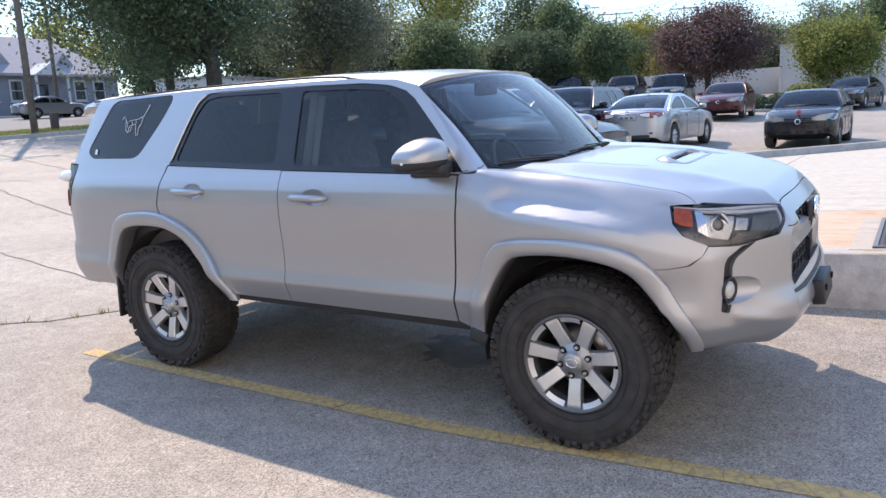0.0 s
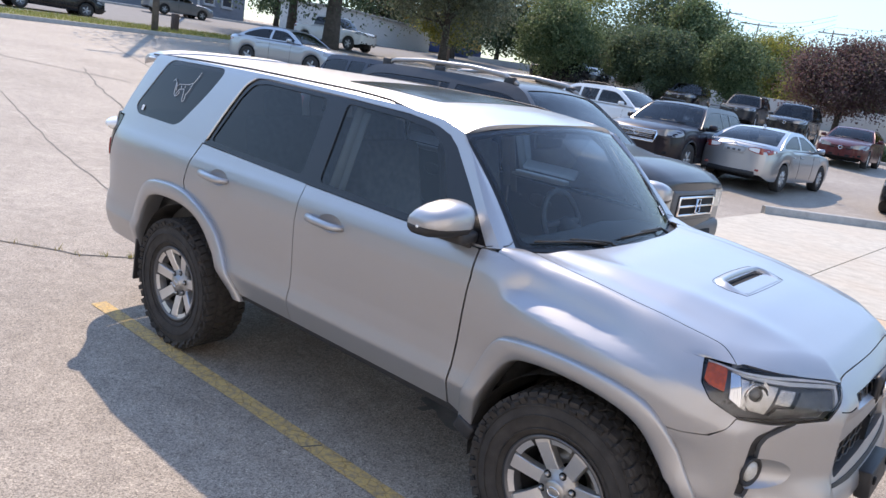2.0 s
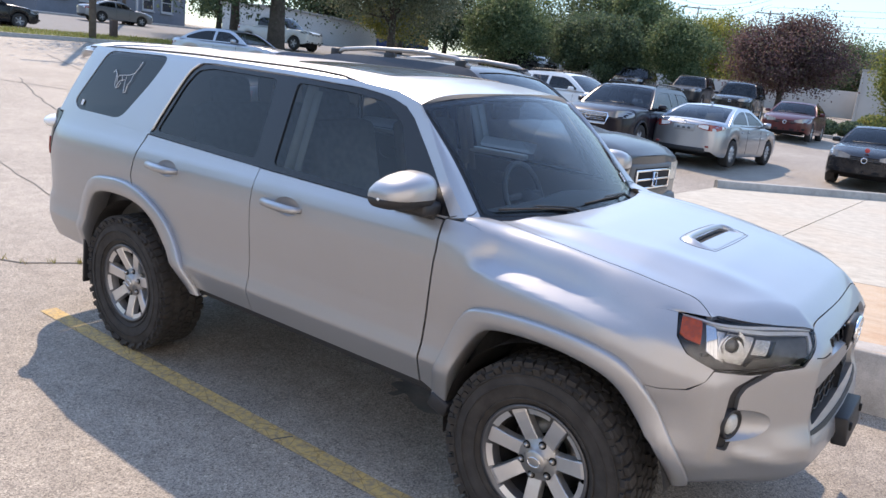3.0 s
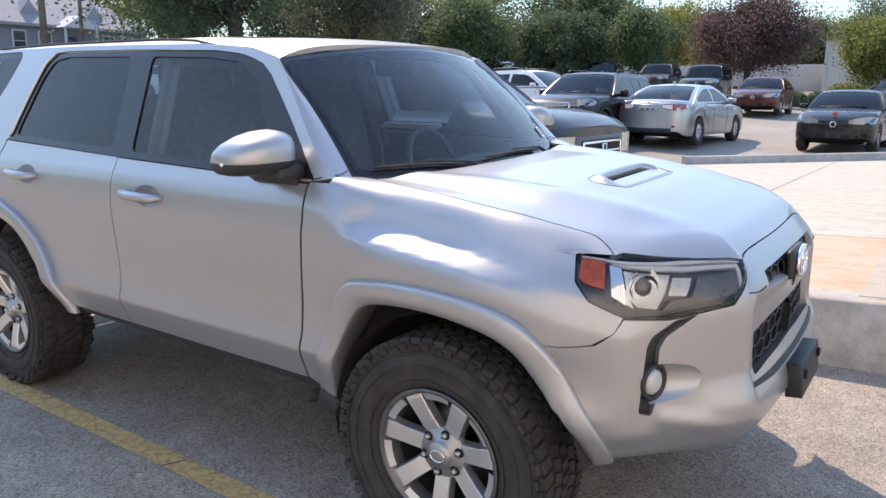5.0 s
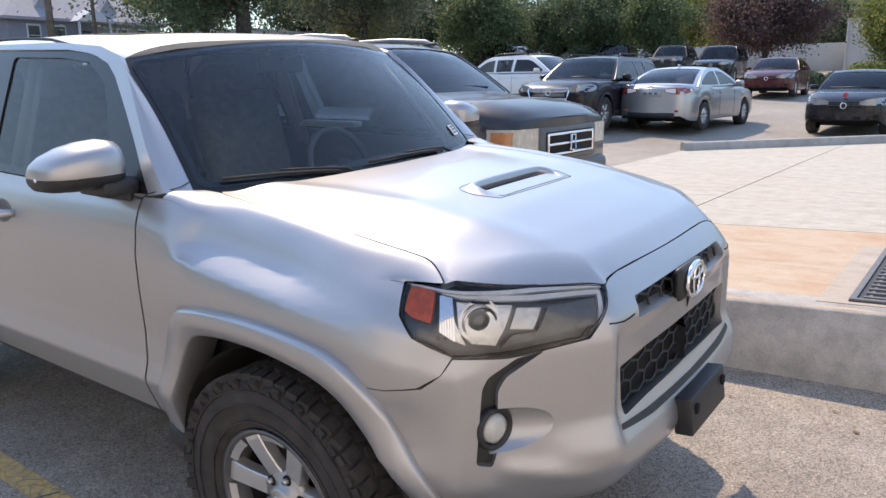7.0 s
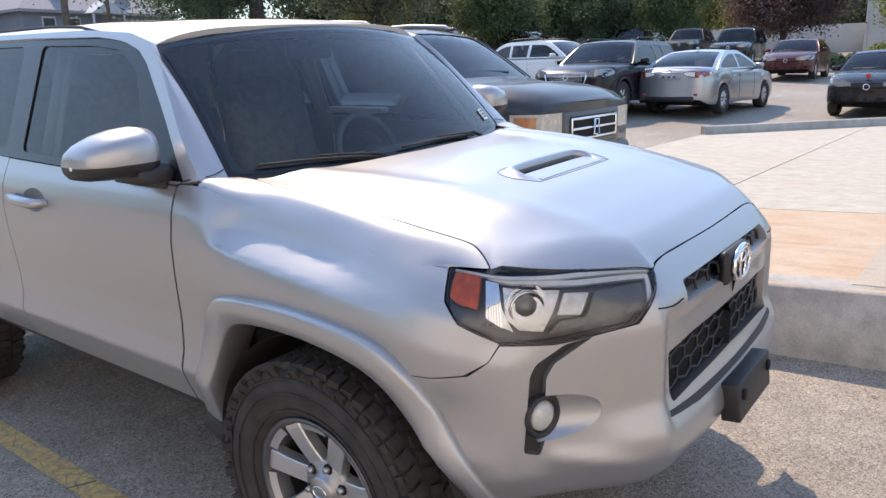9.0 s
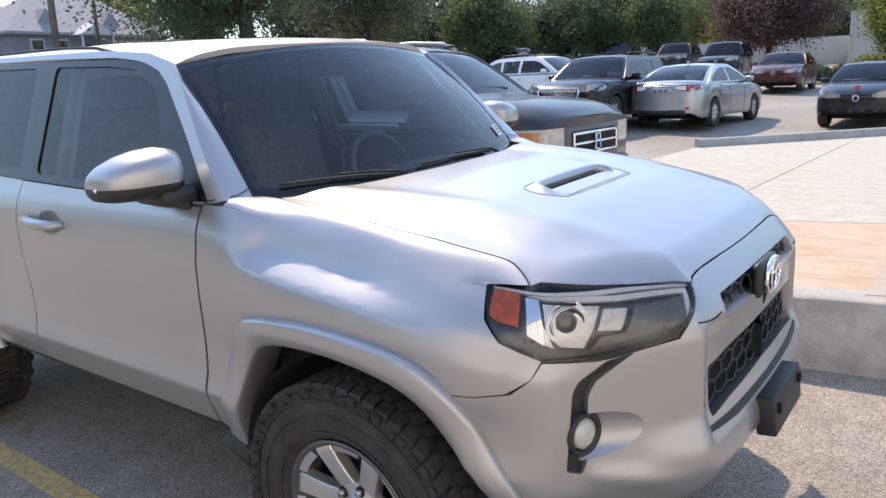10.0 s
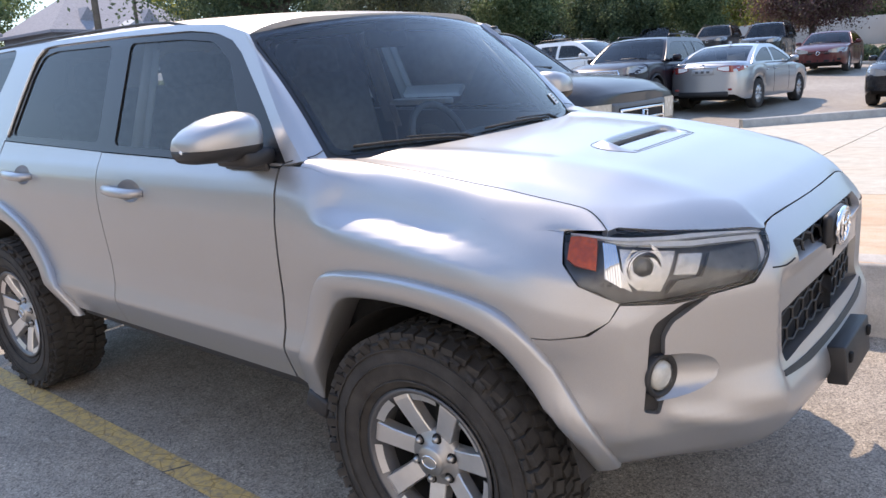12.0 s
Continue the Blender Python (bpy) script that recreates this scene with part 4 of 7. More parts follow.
def shell(u, z):
    """The car's outer skin on its right side: u runs forward along the side and round the corners, z is the height."""
    o = side_off(z)
    x = u
    if -0.6 < u < U_B:
        w = sstep(-0.60, -0.18, u)
        if w > 0 and z > 0.75:
            zt = fender_top(min(x, 0.6))
            f = fender_flat(zt - z)
            # the bulge above the arch, with a shelf along its top
            zs = 1.080 - 0.11 * u - 0.20 * max(0.0, u) ** 2
            b = sstep(-0.42, -0.30, u) * (1 - sstep(0.02, 0.42, u))
            f += b * (0.012 * (1 - sstep(zs - 0.04, zs + 0.03, z)) * sstep(0.88, 0.99, z) - 0.045 * ramp01(zs - 0.022, zs + 0.022, z) * (1 - 0.75 * sstep(zs + 0.035, zt, z)))
            k = w * sstep(0.75, 0.90, z)
            o = (1 - k) * o + k * f
    if u > U_A:
        k = sstep(U_A, U_B, u)
        o = (1 - k) * o + k * corner_off(z)
    if U_EDGE - 0.10 < u < U_EDGE + 0.10:
        # crisp upright edge on the bumper's corner
        o += 0.012 * (1 - abs(u - U_EDGE) / 0.10) ** 1.3 * sstep(0.54, 0.62, z) * (1 - sstep(0.90, 0.96, z))
    if u > U_B:
        k = sstep(U_B + 0.06, U_C + 0.04, u)
        o = (1 - k) * o + k * front_off(z)
        # the grille panel lies back between two upright corners
        o -= 0.020 * sstep(U_TUSK - 0.020, U_TUSK + 0.012, u) * sstep(0.58, 0.70, z) * (1 - sstep(0.93, 0.985, z))
        # soft ridge that runs inwards below the fog lamp
        zr = 0.652 - 0.22 * (u - U_FOG)
        o += 0.013 * math.exp(-((z - zr) / 0.030) ** 2) * sstep(U_FOG - 0.04, U_FOG + 0.04, u) * (1 - sstep(U_FOG + 0.10, U_FOG + 0.30, u))
    if u < U_R0:
        k = 1 - sstep(U_R1, U_R0, u)
        o = (1 - k) * o + k * rear_off(z)
    px, py = float(np.interp(u, _U, _X)), float(np.interp(u, _U, _Y))
    ax, ay = float(np.interp(u + 0.02, _U, _X)), float(np.interp(u + 0.02, _U, _Y))
    bx, by = float(np.interp(u - 0.02, _U, _X)), float(np.interp(u - 0.02, _U, _Y))
    tx, ty = ax - bx, ay - by
    L = math.hypot(tx, ty) or 1.0
    nx, ny = -ty / L, tx / L
    if u + 0.02 > U_MID:
        nx, ny = 1.0, 0.0
    return (px + nx * o, -(py + ny * o), z)


U_FOG, U_TUSK, U_EDGE = uy(0.735), uy(0.462), u_at(0.575, 0.815)


def hood_z(x, y):
    a = abs(y)
    zc = float(np.interp(x, HOOD_X, HOOD_C))
    ze = fender_top(min(x, 0.62)) + 0.002
    w = min(1.0, a / 0.79) ** 3.0
    ridge = 0.010 * math.exp(-((a - (0.50 - 0.12 * (x - 0.2))) / 0.07) ** 2) * (1 - sstep(0.45, 0.72, x))
    dip = -0.006 * math.exp(-((a - 0.66) / 0.05) ** 2) * (1 - sstep(0.2, 0.5, x))
    return zc * (1 - w) + ze * w + ridge + dip - 0.03 * sstep(0.70, 0.82, x) * (1 - a)


_hc = smooth_table([-0.5, -0.35, -0.1, 0.2, 0.42, 0.60, 0.70, 0.76, 0.80, 0.84], [1.262, 1.263, 1.262, 1.243, 1.212, 1.168, 1.136, 1.112, 1.090, 1.06], -0.7, 0.95, 0.05)
HOOD_X = [-0.6 + i * 0.02 for i in range(76)]
HOOD_C = [_hc(x) for x in HOOD_X]
roof_c = smooth_table([-0.70, -0.82, -1.1, -1.6, -2.5, -3.2, -3.75][::-1], [1.716, 1.731, 1.764, 1.786, 1.788, 1.775, 1.745][::-1], -4, -0.6, 0.1)


def roof_z(x, y):
    return roof_c(x) - 0.020 * (abs(y) / 0.68) ** 2 - 0.050 * (abs(y) / 0.68) ** 7


def screen(q, v):
    """The windscreen: q from -1 to 1 across, v from its foot to its head."""
    xb, zb, yb = -0.30 - 0.15 * q * q, 1.232 + 0.022 * q * q, 0.755 * q
    xt, zt, yt = -0.795 - 0.075 * q * q, 1.726 - 0.056 * q * q, 0.692 * q
    bow = 0.022 * math.sin(math.pi * min(1, max(0, v))) * (1 - 0.4 * q * q)
    return (xb + (xt - xb) * v + bow, yb + (yt - yb) * v, zb + (zt - zb) * v + bow)


ARCH_F_IN = [(-0.445, 0.47), (-0.43, 0.56), (-0.385, 0.71), (-0.29, 0.855), (-0.18, 0.90), (0.05, 0.903), (0.25, 0.858), (0.365, 0.745), (0.45, 0.625), (0.53, 0.50)]
ARCH_F_OUT = [(-0.53, 0.47), (-0.515, 0.56), (-0.475, 0.71), (-0.385, 0.905), (-0.27, 0.965), (0.0, 0.978), (0.25, 0.945), (0.372, 0.865), (0.475, 0.715), (0.605, 0.50)]
ARCH_R_IN = [(-3.255, 0.50), (-3.235, 0.62), (-3.19, 0.77), (-3.09, 0.895), (-2.93, 0.935), (-2.69, 0.93), (-2.52, 0.87), (-2.385, 0.735), (-2.285, 0.62), (-2.20, 0.50)]
ARCH_R_OUT = [(-3.335, 0.50), (-3.315, 0.66), (-3.26, 0.84), (-3.13, 0.985), (-2.93, 1.025), (-2.71, 1.02), (-2.53, 0.962), (-2.39, 0.875), (-2.27, 0.72), (-2.135, 0.50)]


def fl(pts, n=6):
    return [(float(p[0]), float(p[1])) for p in spline(pts, n)]


HERO = thing("off_road_car", pose(0, 0.014, 0.032, 2.0, 0, 0), "silver off-road estate car with black all-terrain tyres on asphalt", "car")


def both(name, surface, outline, material, parent=HERO, label="", **kw):
    """The same panel on the right and on the left side."""
    soften = kw.pop("soften", None)
    P, F, N = sheet(surface, outline, **kw)
    if soften:
        N = [soften(p, n) for p, n in zip(P, N)]
    flip = lambda q: [Vector((v.x, -v.y, v.z)) for v in q]
    return raw(name, P, F, material, parent, label, normals=N), raw(name, flip(P), [f[::-1] for f in F], material, parent, label, normals=flip(N))


G = 0.0024
DLO = fl([(-0.530, 1.262), (-0.680, 1.43), (-0.862, 1.612)], 3) + fl([(-0.925, 1.655), (-1.04, 1.688), (-1.21, 1.708)], 4) + [(-1.70, 1.722), (-2.30, 1.728)] + fl([(-2.40, 1.722), (-2.48, 1.675), (-2.525, 1.60), (-2.59, 1.46), (-2.645, 1.318)], 4) + [(-1.70, 1.285)]
QUARTER = rounded([(-3.515, 1.405), (-3.345, 1.725), (-2.705, 1.735), (-2.80, 1.575), (-2.98, 1.352), (-3.45, 1.355)], 0.07, 6)
GL_F = rounded([(-1.615, 1.303), (-0.755, 1.285), (-0.925, 1.585), (-1.05, 1.662), (-1.25, 1.683), (-1.635, 1.694)], 0.03, 4)
GL_R = rounded([(-2.60, 1.335), (-1.755, 1.312), (-1.785, 1.696), (-2.30, 1.703), (-2.42, 1.685), (-2.49, 1.60)], 0.035, 4)
# doors
def cup_rim(cx, cz, n=28):
    return [(cx + 0.085 * math.cos(2 * math.pi * k / n), cz + 0.044 * math.sin(2 * math.pi * k / n)) for k in range(n)]


def hand_cup(cx, cz):
    """The hollow in the door skin behind a pull handle."""
    def f(u, z):
        r2 = min(1.0, ((u - cx) / 0.085) ** 2 + ((z - cz) / 0.044) ** 2)
        return Vector(shell(u, z)) + Vector((0, 0.017 * (1 - r2) ** 0.7, 0))
    return f


fd = both("front_door", shell, [(-1.705 + G, 0.535), (-0.605, 0.53), (-0.585, 0.80), (-0.565, 1.0), (-0.552, 1.13), (-0.556, 1.247), (-1.685 + G, 1.272)], M_SILVER, step=0.028, holes=[cup_rim(-1.43, 1.137)])
rd = both("rear_door", shell, [(-1.705 - G, 0.535), (-1.685 - G, 1.274), (-2.652, 1.304), (-2.69, 1.2), (-2.722, 1.06)] + [p for p in fl(ARCH_R_OUT)[30:-1]] + [(-2.15, 0.535)], M_SILVER, step=0.028, holes=[cup_rim(-2.39, 1.160)])
for c, doors in (((-1.43, 1.137), fd), ((-2.39, 1.160), rd)):
    for d, q in zip(doors, both("handle_cup", hand_cup(*c), cup_rim(*c), M_SILVER, step=0.010, flange=0)):
        q.parent = d
# front wing, quarter panel, sill


def wing_edge(u):
    """Where the wing's side meets its rounded top."""
    return fender_top(min(u, 0.43)) - 0.010 - 0.042 * sstep(-0.46, -0.25, u) * (1 - sstep(0.26, 0.43, u)) - 0.017 * sstep(0.25, 0.43, u)


ft = [(x, wing_edge(x)) for x in np.linspace(0.43, -0.47, 22)]
FW = [(-0.595, 0.535), (-0.575, 0.80), (-0.556, 1.0), (-0.543, 1.13), (-0.547, 1.255)] + ft[::-1] + [(u_at(0.424, 0.843) - 0.004, 1.109), (u_at(0.447, 0.875) - 0.006, 1.045), (u_at(0.49, 0.87) - 0.004, 0.998), (u_at(0.56, 0.81), 0.955), (u_at(0.54, 0.83), 0.915), (u_at(0.50, 0.86), 0.880), (0.42, 0.866), (0.262, 0.864)] + fl(ARCH_F_IN)[:-18][::-1]
both("front_wing", shell, FW, M_SILVER, step=0.013)
QP = [(-2.662, 1.3108), (-2.70, 1.2), (-2.732, 1.06)] + fl(ARCH_R_IN)[:31][::-1] + [(-3.30, 0.50), (ur(0.79), 0.50), (ur(0.76), 0.62), (ur(0.76), 0.985), (-3.715, 0.985), (-3.64, 1.10), (-3.605, 1.22), (-3.595, 1.3268), (-3.30, 1.3318)]
both("quarter_panel", shell, QP, M_SILVER, step=0.03)
both("sill", shell, [(-2.16, 0.528), (-0.58, 0.524), (-0.46, 0.515), (-0.46, 0.475), (-2.18, 0.49)], M_BLACKPL, step=0.04, lift=-0.025)
# upper frame with the window openings
FRAME = [(-0.47, 1.268), (-0.62, 1.425), (-0.77, 1.590), (-0.868, 1.680), (-1.0, 1.714), (-1.3, 1.736), (-2.2, 1.748), (-3.2, 1.745), (-3.50, 1.738), (-3.56, 1.62), (-3.63, 1.45), (-3.66, 1.325), (-3.30, 1.332), (-2.66, 1.311), (-1.69, 1.279), (-0.55, 1.2545)]
both("window_frame", shell, FRAME, M_SILVER, step=0.028, holes=[DLO, QUARTER], flange=0.02)
both("window_surround", shell, DLO, M_TRIM, step=0.035, holes=[GL_F, GL_R], lift=-0.008, flange=0.015, label="gloss black window surround")
both("front_window", shell, GL_F, M_TINT, step=0.06, lift=-0.014, flange=0, label="lightly tinted side window")
both("rear_window", shell, GL_R, M_PRIV, step=0.06, lift=-0.014, flange=0, label="dark tinted side window")
both("quarter_window", shell, QUARTER, M_PRIV, step=0.06, lift=-0.004, flange=0.01, label="dark tinted quarter window")
both("belt_moulding", shell, [(-0.60, 1.252), (-1.69, 1.276), (-2.64, 1.308), (-2.64, 1.322), (-1.69, 1.290), (-0.60, 1.268)], M_TRIM, step=0.03, lift=0.004, flange=0.008)
for s in (-1, 1):
    edge = fl([(-2.425, 1.716), (-2.485, 1.672), (-2.528, 1.60), (-2.592, 1.46), (-2.640, 1.335)], 5)
    # pale strip stands in for sun catching the frame's reveal
    part("window_edge", tube([(lambda q: (q.x, q.y * -s, q.z))(Vector(shell(*p)) + Vector((0.004, 0.001, 0))) for p in edge], 0.0055, 6), M_SUNEDGE, HERO, "pale strip painted as sunlight on the rear door frame edge")
# bonnet
HU0, HU1 = u_at(0.424, 0.843), uy(0.445)
hl_bot = smooth_table([0, 0.05, 0.16, 0.34, 0.46, 0.60, 0.80, 0.90, 1.0], [1.060, 1.035, 0.992, 0.952, 0.944, 0.948, 0.958, 0.985, 1.064], -0.1, 1.1, 0.02)
hl_top = smooth_table([0, 0.10, 0.24, 0.42, 0.6, 1.0], [1.108, 1.117, 1.121, 1.107, 1.092, 1.066], -0.1, 1.1, 0.03)


def hp(t, v):
    return HU0 + (HU1 - HU0) * t, hl_bot(t) + (hl_top(t) - hl_bot(t)) * v


# front edge of the bonnet: along the headlights and the grille panel
EDGE3 = []
for t in (0.03, 0.12, 0.25, 0.4, 0.55, 0.7, 0.85, 1.0):
    u0 = HU0 + (HU1 - HU0) * t
    p = shell(u0, hl_top(t) + 0.002)
    EDGE3.append((p[0], -p[1], hl_top(t) + 0.002))
for y, z in ((0.40, 1.0785), (0.33, 1.0835), (0.22, 1.0845), (0.11, 1.0845), (0.0, 1.0845)):
    EDGE3.append((shell(uy(y), z - 0.001)[0] - 0.002, y, z))
EDGE3 = [tuple(float(c) for c in p) for p in spline(EDGE3, 5)]
FRF = [tuple(p) for p in spline(EDGE3, 5) if p[0] > 0.5]
FRX, FRY = np.array([p[0] for p in FRF] * 2), np.array([p[1] for p in FRF] + [-p[1] for p in FRF])
FRD = np.array([p[2] - hood_z(p[0], p[1]) for p in FRF] * 2)
_tx, _ty = np.gradient([p[0] for p in FRF]), np.gradient([p[1] for p in FRF])
_tl = np.hypot(_tx, _ty)
# inward normals of that edge
FNX, FNY = np.concatenate([_ty / _tl, _ty / _tl]), np.concatenate([-_tx / _tl, _tx / _tl])
FNX, FNY = np.where(FNX > 0, -FNX, FNX), np.where(FNX > 0, -FNY, FNY)


def bonnet_z(x, y):
    """The bonnet with its front edge rolled down to the lamps and the grille panel."""
    z = hood_z(x, y)
    d2 = (FRX - x) ** 2 + (FRY - y) ** 2
    i = int(d2.argmin())
    d = math.sqrt(float(d2[i]))
    if d < 0.09:
        if i not in (0, len(FRF)):
            d = math.copysign(d, (x - FRX[i]) * FNX[i] + (y - FRY[i]) * FNY[i])
        w = np.exp(-d2 / 0.002) + 1e-9
        z += float((w * FRD).sum() / w.sum()) * (1 - d / 0.09) ** 2 * (1 - sstep(0.75, 0.80, abs(y)))
    return z


HLINE = [(float(p[0]), float(p[1])) for p in spline([(-0.385, 0.700), (-0.355, 0.717), (-0.25, 0.732), (-0.10, 0.743), (0.05, 0.743), (0.15, 0.740), (0.29, 0.727), (0.38, 0.717), (0.435, 0.717), (0.478, 0.735), (0.512, 0.757)], 4)]
front = [(p[0], p[1]) for p in EDGE3 if p[0] > 0.515]
ho = [(-0.262, 0), (-0.278, 0.3), (-0.325, 0.58)] + HLINE + front
HOOD = [(x, -y) for x, y in ho][:-1] + [(x, y) for x, y in ho[::-1]][:-1]

def wing_shoulder():
    """The rounded top of the wing, from the bonnet's shut line over to the side."""
    hx = [-0.47, -0.43, -0.40] + [p[0] for p in HLINE[3:]]
    hy = [0.742, 0.722, 0.716] + [p[1] for p in HLINE[3:]]
    P, N, n, m, e = [], [], 56, 14, 0.004
    bz = lambda x, y: bonnet_z(x, abs(y))
    for i in range(n + 1):
        s = i / n
        x = -0.47 + (0.507 + 0.47) * s
        y = float(np.interp(x, hx, hy)) + 0.0048
        S = Vector((x, -y, bz(x, y)))
        dy = (bz(x, y + e) - bz(x, y - e)) / (2 * e)
        dx = (bz(x + e, y) - bz(x - e, y)) / (2 * e)
        u = -0.47 + (HU0 - 0.004 + 0.47) * s
        z = wing_edge(u)
        E = Vector(shell(u, z))
        down = (Vector(shell(u, z - e)) - Vector(shell(u, z + e))).normalized()
        L = (E - S).length * (1 - 0.7 * sstep(0.72, 1.0, s))
        ts, te = Vector((0, -1, dy)).normalized() * L, down * L
        nE = (Vector(shell(u + e, z)) - Vector(shell(u - e, z))).cross(Vector(shell(u, z + e)) - Vector(shell(u, z - e))).normalized()
        nS = Vector((-dx, dy, 1)).normalized()
        for j in range(m + 1):
            t = j / m
            P.append((2 * t ** 3 - 3 * t * t + 1) * S + (t ** 3 - 2 * t * t + t) * ts + (3 * t * t - 2 * t ** 3) * E + (t ** 3 - t * t) * te)
            N.append(nS if j == 0 else nE if j == m else None)
    k = m + 1
    for i in range(n + 1):
        for j in range(1, m):
            a, b = P[min(n, i + 1) * k + j], P[max(0, i - 1) * k + j]
            N[i * k + j] = (a - b).cross(P[i * k + j - 1] - P[i * k + j + 1]).normalized()
    F = [(i * k + j, i * k + j + 1, (i + 1) * k + j + 1, (i + 1) * k + j) for i in range(n) for j in range(m)]
    for mir in (1, -1):
        flip = lambda q: [Vector((v.x, v.y * mir, v.z)) for v in q]
        raw("wing_shoulder", flip(P), F if mir > 0 else [f[::-1] for f in F], M_SILVER, HERO, normals=flip(N))


wing_shoulder()
SLOT = rounded([(0.226, -0.186), (0.226, 0.186), (0.264, 0.202), (0.264, -0.202)], 0.016, 3)
hood = panel("bonnet", lambda x, y: (x, y, bonnet_z(x, y)), HOOD, M_SILVER, HERO, step=0.014, holes=[SLOT], flange=0.02)


# scoop: a raised lip round three sides of the slot
def scoop_lip():
    bm = bmesh.new()
    path = fl([(0.325, -0.214), (0.280, -0.232), (0.240, -0.228), (0.212, -0.202), (0.203, -0.13), (0.200, 0.0), (0.203, 0.13), (0.212, 0.202), (0.240, 0.228), (0.280, 0.232), (0.325, 0.214)], 9)
    prof = [(-0.025, 0.0), (-0.018, 0.003), (-0.008, 0.009), (0.002, 0.014), (0.010, 0.015), (0.016, 0.010), (0.019, 0.0), (0.020, -0.03)]
    rows = []
    for i, p in enumerate(path):
        a, b = path[max(0, i - 1)], path[min(len(path) - 1, i + 1)]
        d = Vector((b[0] - a[0], b[1] - a[1])).normalized()
        nrm = Vector((d.y, -d.x))
        t = i / (len(path) - 1)
        k = min(1, 5 * t, 5 * (1 - t))
        k = k * k * (3 - 2 * k)
        row = []
        for o, h in prof:
            x, y = p[0] + nrm.x * o, p[1] + nrm.y * o
            row.append(bm.verts.new((x, y, hood_z(x, y) + (h * (0.12 + 0.88 * k) if h > 0 else h * k - 0.002))))
        rows.append(row)
    for a, b in zip(rows, rows[1:]):
        for j in range(len(prof) - 1):
            bm.faces.new((a[j], a[j + 1], b[j + 1], b[j]))
    bmesh.ops.recalc_face_normals(bm, faces=bm.faces)
    return bm


part("bonnet_scoop", scoop_lip(), M_SILVER, hood, "raised scoop lip round a dark slot")
# near-black block paints the shade inside the slot
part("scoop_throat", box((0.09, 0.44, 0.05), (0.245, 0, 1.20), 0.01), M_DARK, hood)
part("scoop_plate", grid(lambda x, y: (x, y, bonnet_z(x, y) + 0.0015), [0.270 + i * 0.008 for i in range(9)], [-0.205 + i * 0.0205 for i in range(21)]), M_SILVER, hood)
seam = fl([(0.270, -0.268), (0.220, -0.262), (0.188, -0.228), (0.178, -0.14), (0.174, 0.0), (0.178, 0.14), (0.188, 0.228), (0.220, 0.262), (0.270, 0.268), (0.328, 0.240), (0.342, 0.21), (0.347, 0.0), (0.342, -0.21), (0.328, -0.240), (0.270, -0.268)], 5)[:-1]
part("scoop_seam", tube([(x, y, bonnet_z(x, y) + 0.0001) for x, y in seam], 0.0011, 5, closed=True), M_DARK, hood)
# roof
RO = [(-0.80, 0), (-0.81, 0.3), (-0.835, 0.5), (-0.872, 0.675), (-1.3, 0.676), (-2.3, 0.672), (-3.3, 0.655), (-3.66, 0.63), (-3.72, 0.4), (-3.73, 0)]
ROOF = [(x, -y) for x, y in RO][::-1][:-1] + RO[:-1]
SUNROOF = rounded([(-1.25, -0.42), (-1.25, 0.42), (-1.95, 0.42), (-1.95, -0.42)], 0.05)
roof = panel("roof", lambda x, y: (x, y, roof_z(x, y)), ROOF, M_SILVER, HERO, step=0.05, flange=0.02, holes=[SUNROOF])
panel("sunroof", lambda x, y: (x, y, roof_z(x, y) + 0.002), SUNROOF, M_TRIM, roof, "dark glass sunroof", step=0.08)
for s in (-1, 1):
    part("roof_moulding", tube([(x, s * (0.662 - 0.012 * max(0, (-x - 2.6))), roof_z(x, 0.66) + 0.034 - 0.030 * sstep(-1.40, -1.12, x)) for x in np.linspace(-1.13, -3.55, 22)], 0.0065, 6), M_BLACKPL, roof)
part("headliner", grid(lambda x, y: (x, y, roof_z(x, y) - 0.05), [-0.95 - 0.3 * i for i in range(10)], [-0.6 + 0.15 * i for i in range(9)]), M_PILLAR, roof)
# spoiler
SP = grid(lambda u, v: (-3.56 - 0.27 * u, (2 * v - 1) * (0.63 - 0.07 * u), roof_z(-3.6, 0.3) + 0.012 + 0.012 * math.sin(u * 3.1) - 0.030 * u ** 3 - 0.045 * abs(2 * v - 1) ** 5), [i / 8 for i in range(9)], [i / 14 for i in range(15)])
r0 = bmesh.ops.extrude_face_region(SP, geom=SP.faces[:])
for v in r0["geom"]:
    if isinstance(v, bmesh.types.BMVert):
        v.co.z -= 0.045
bmesh.ops.recalc_face_normals(SP, faces=SP.faces)
part("rear_spoiler", SP, M_SILVER, HERO)
# windscreen with black edge, cowl
EDGE = [(-0.995, 0.0), (0.995, 0.0), (0.995, 0.995), (-0.995, 0.995)]
panel("windscreen", screen, rounded([(-0.975, 0.03), (0.975, 0.03), (0.975, 0.97), (-0.975, 0.97)], 0.05), M_GLASS, HERO, "clear windscreen", step=0.12, flange=0)
panel("windscreen_edge", screen, EDGE, M_TRIM, HERO, step=0.08, lift=-0.003, flange=0.01, holes=[rounded([(-0.945, 0.06), (0.945, 0.06), (0.945, 0.945), (-0.945, 0.945)], 0.06)])
part("cowl", grid(lambda q, v: Vector(screen(q, 0)) + Vector(((0.06 + 0.02 * q * q) * v, 0, -0.012 - 0.016 * v)), [-0.98 + 0.07 * i for i in range(29)], [-0.3, 0, 0.3, 0.7, 1.0, 1.3]), M_BLACKPL, HERO, "black plastic cowl below the windscreen")


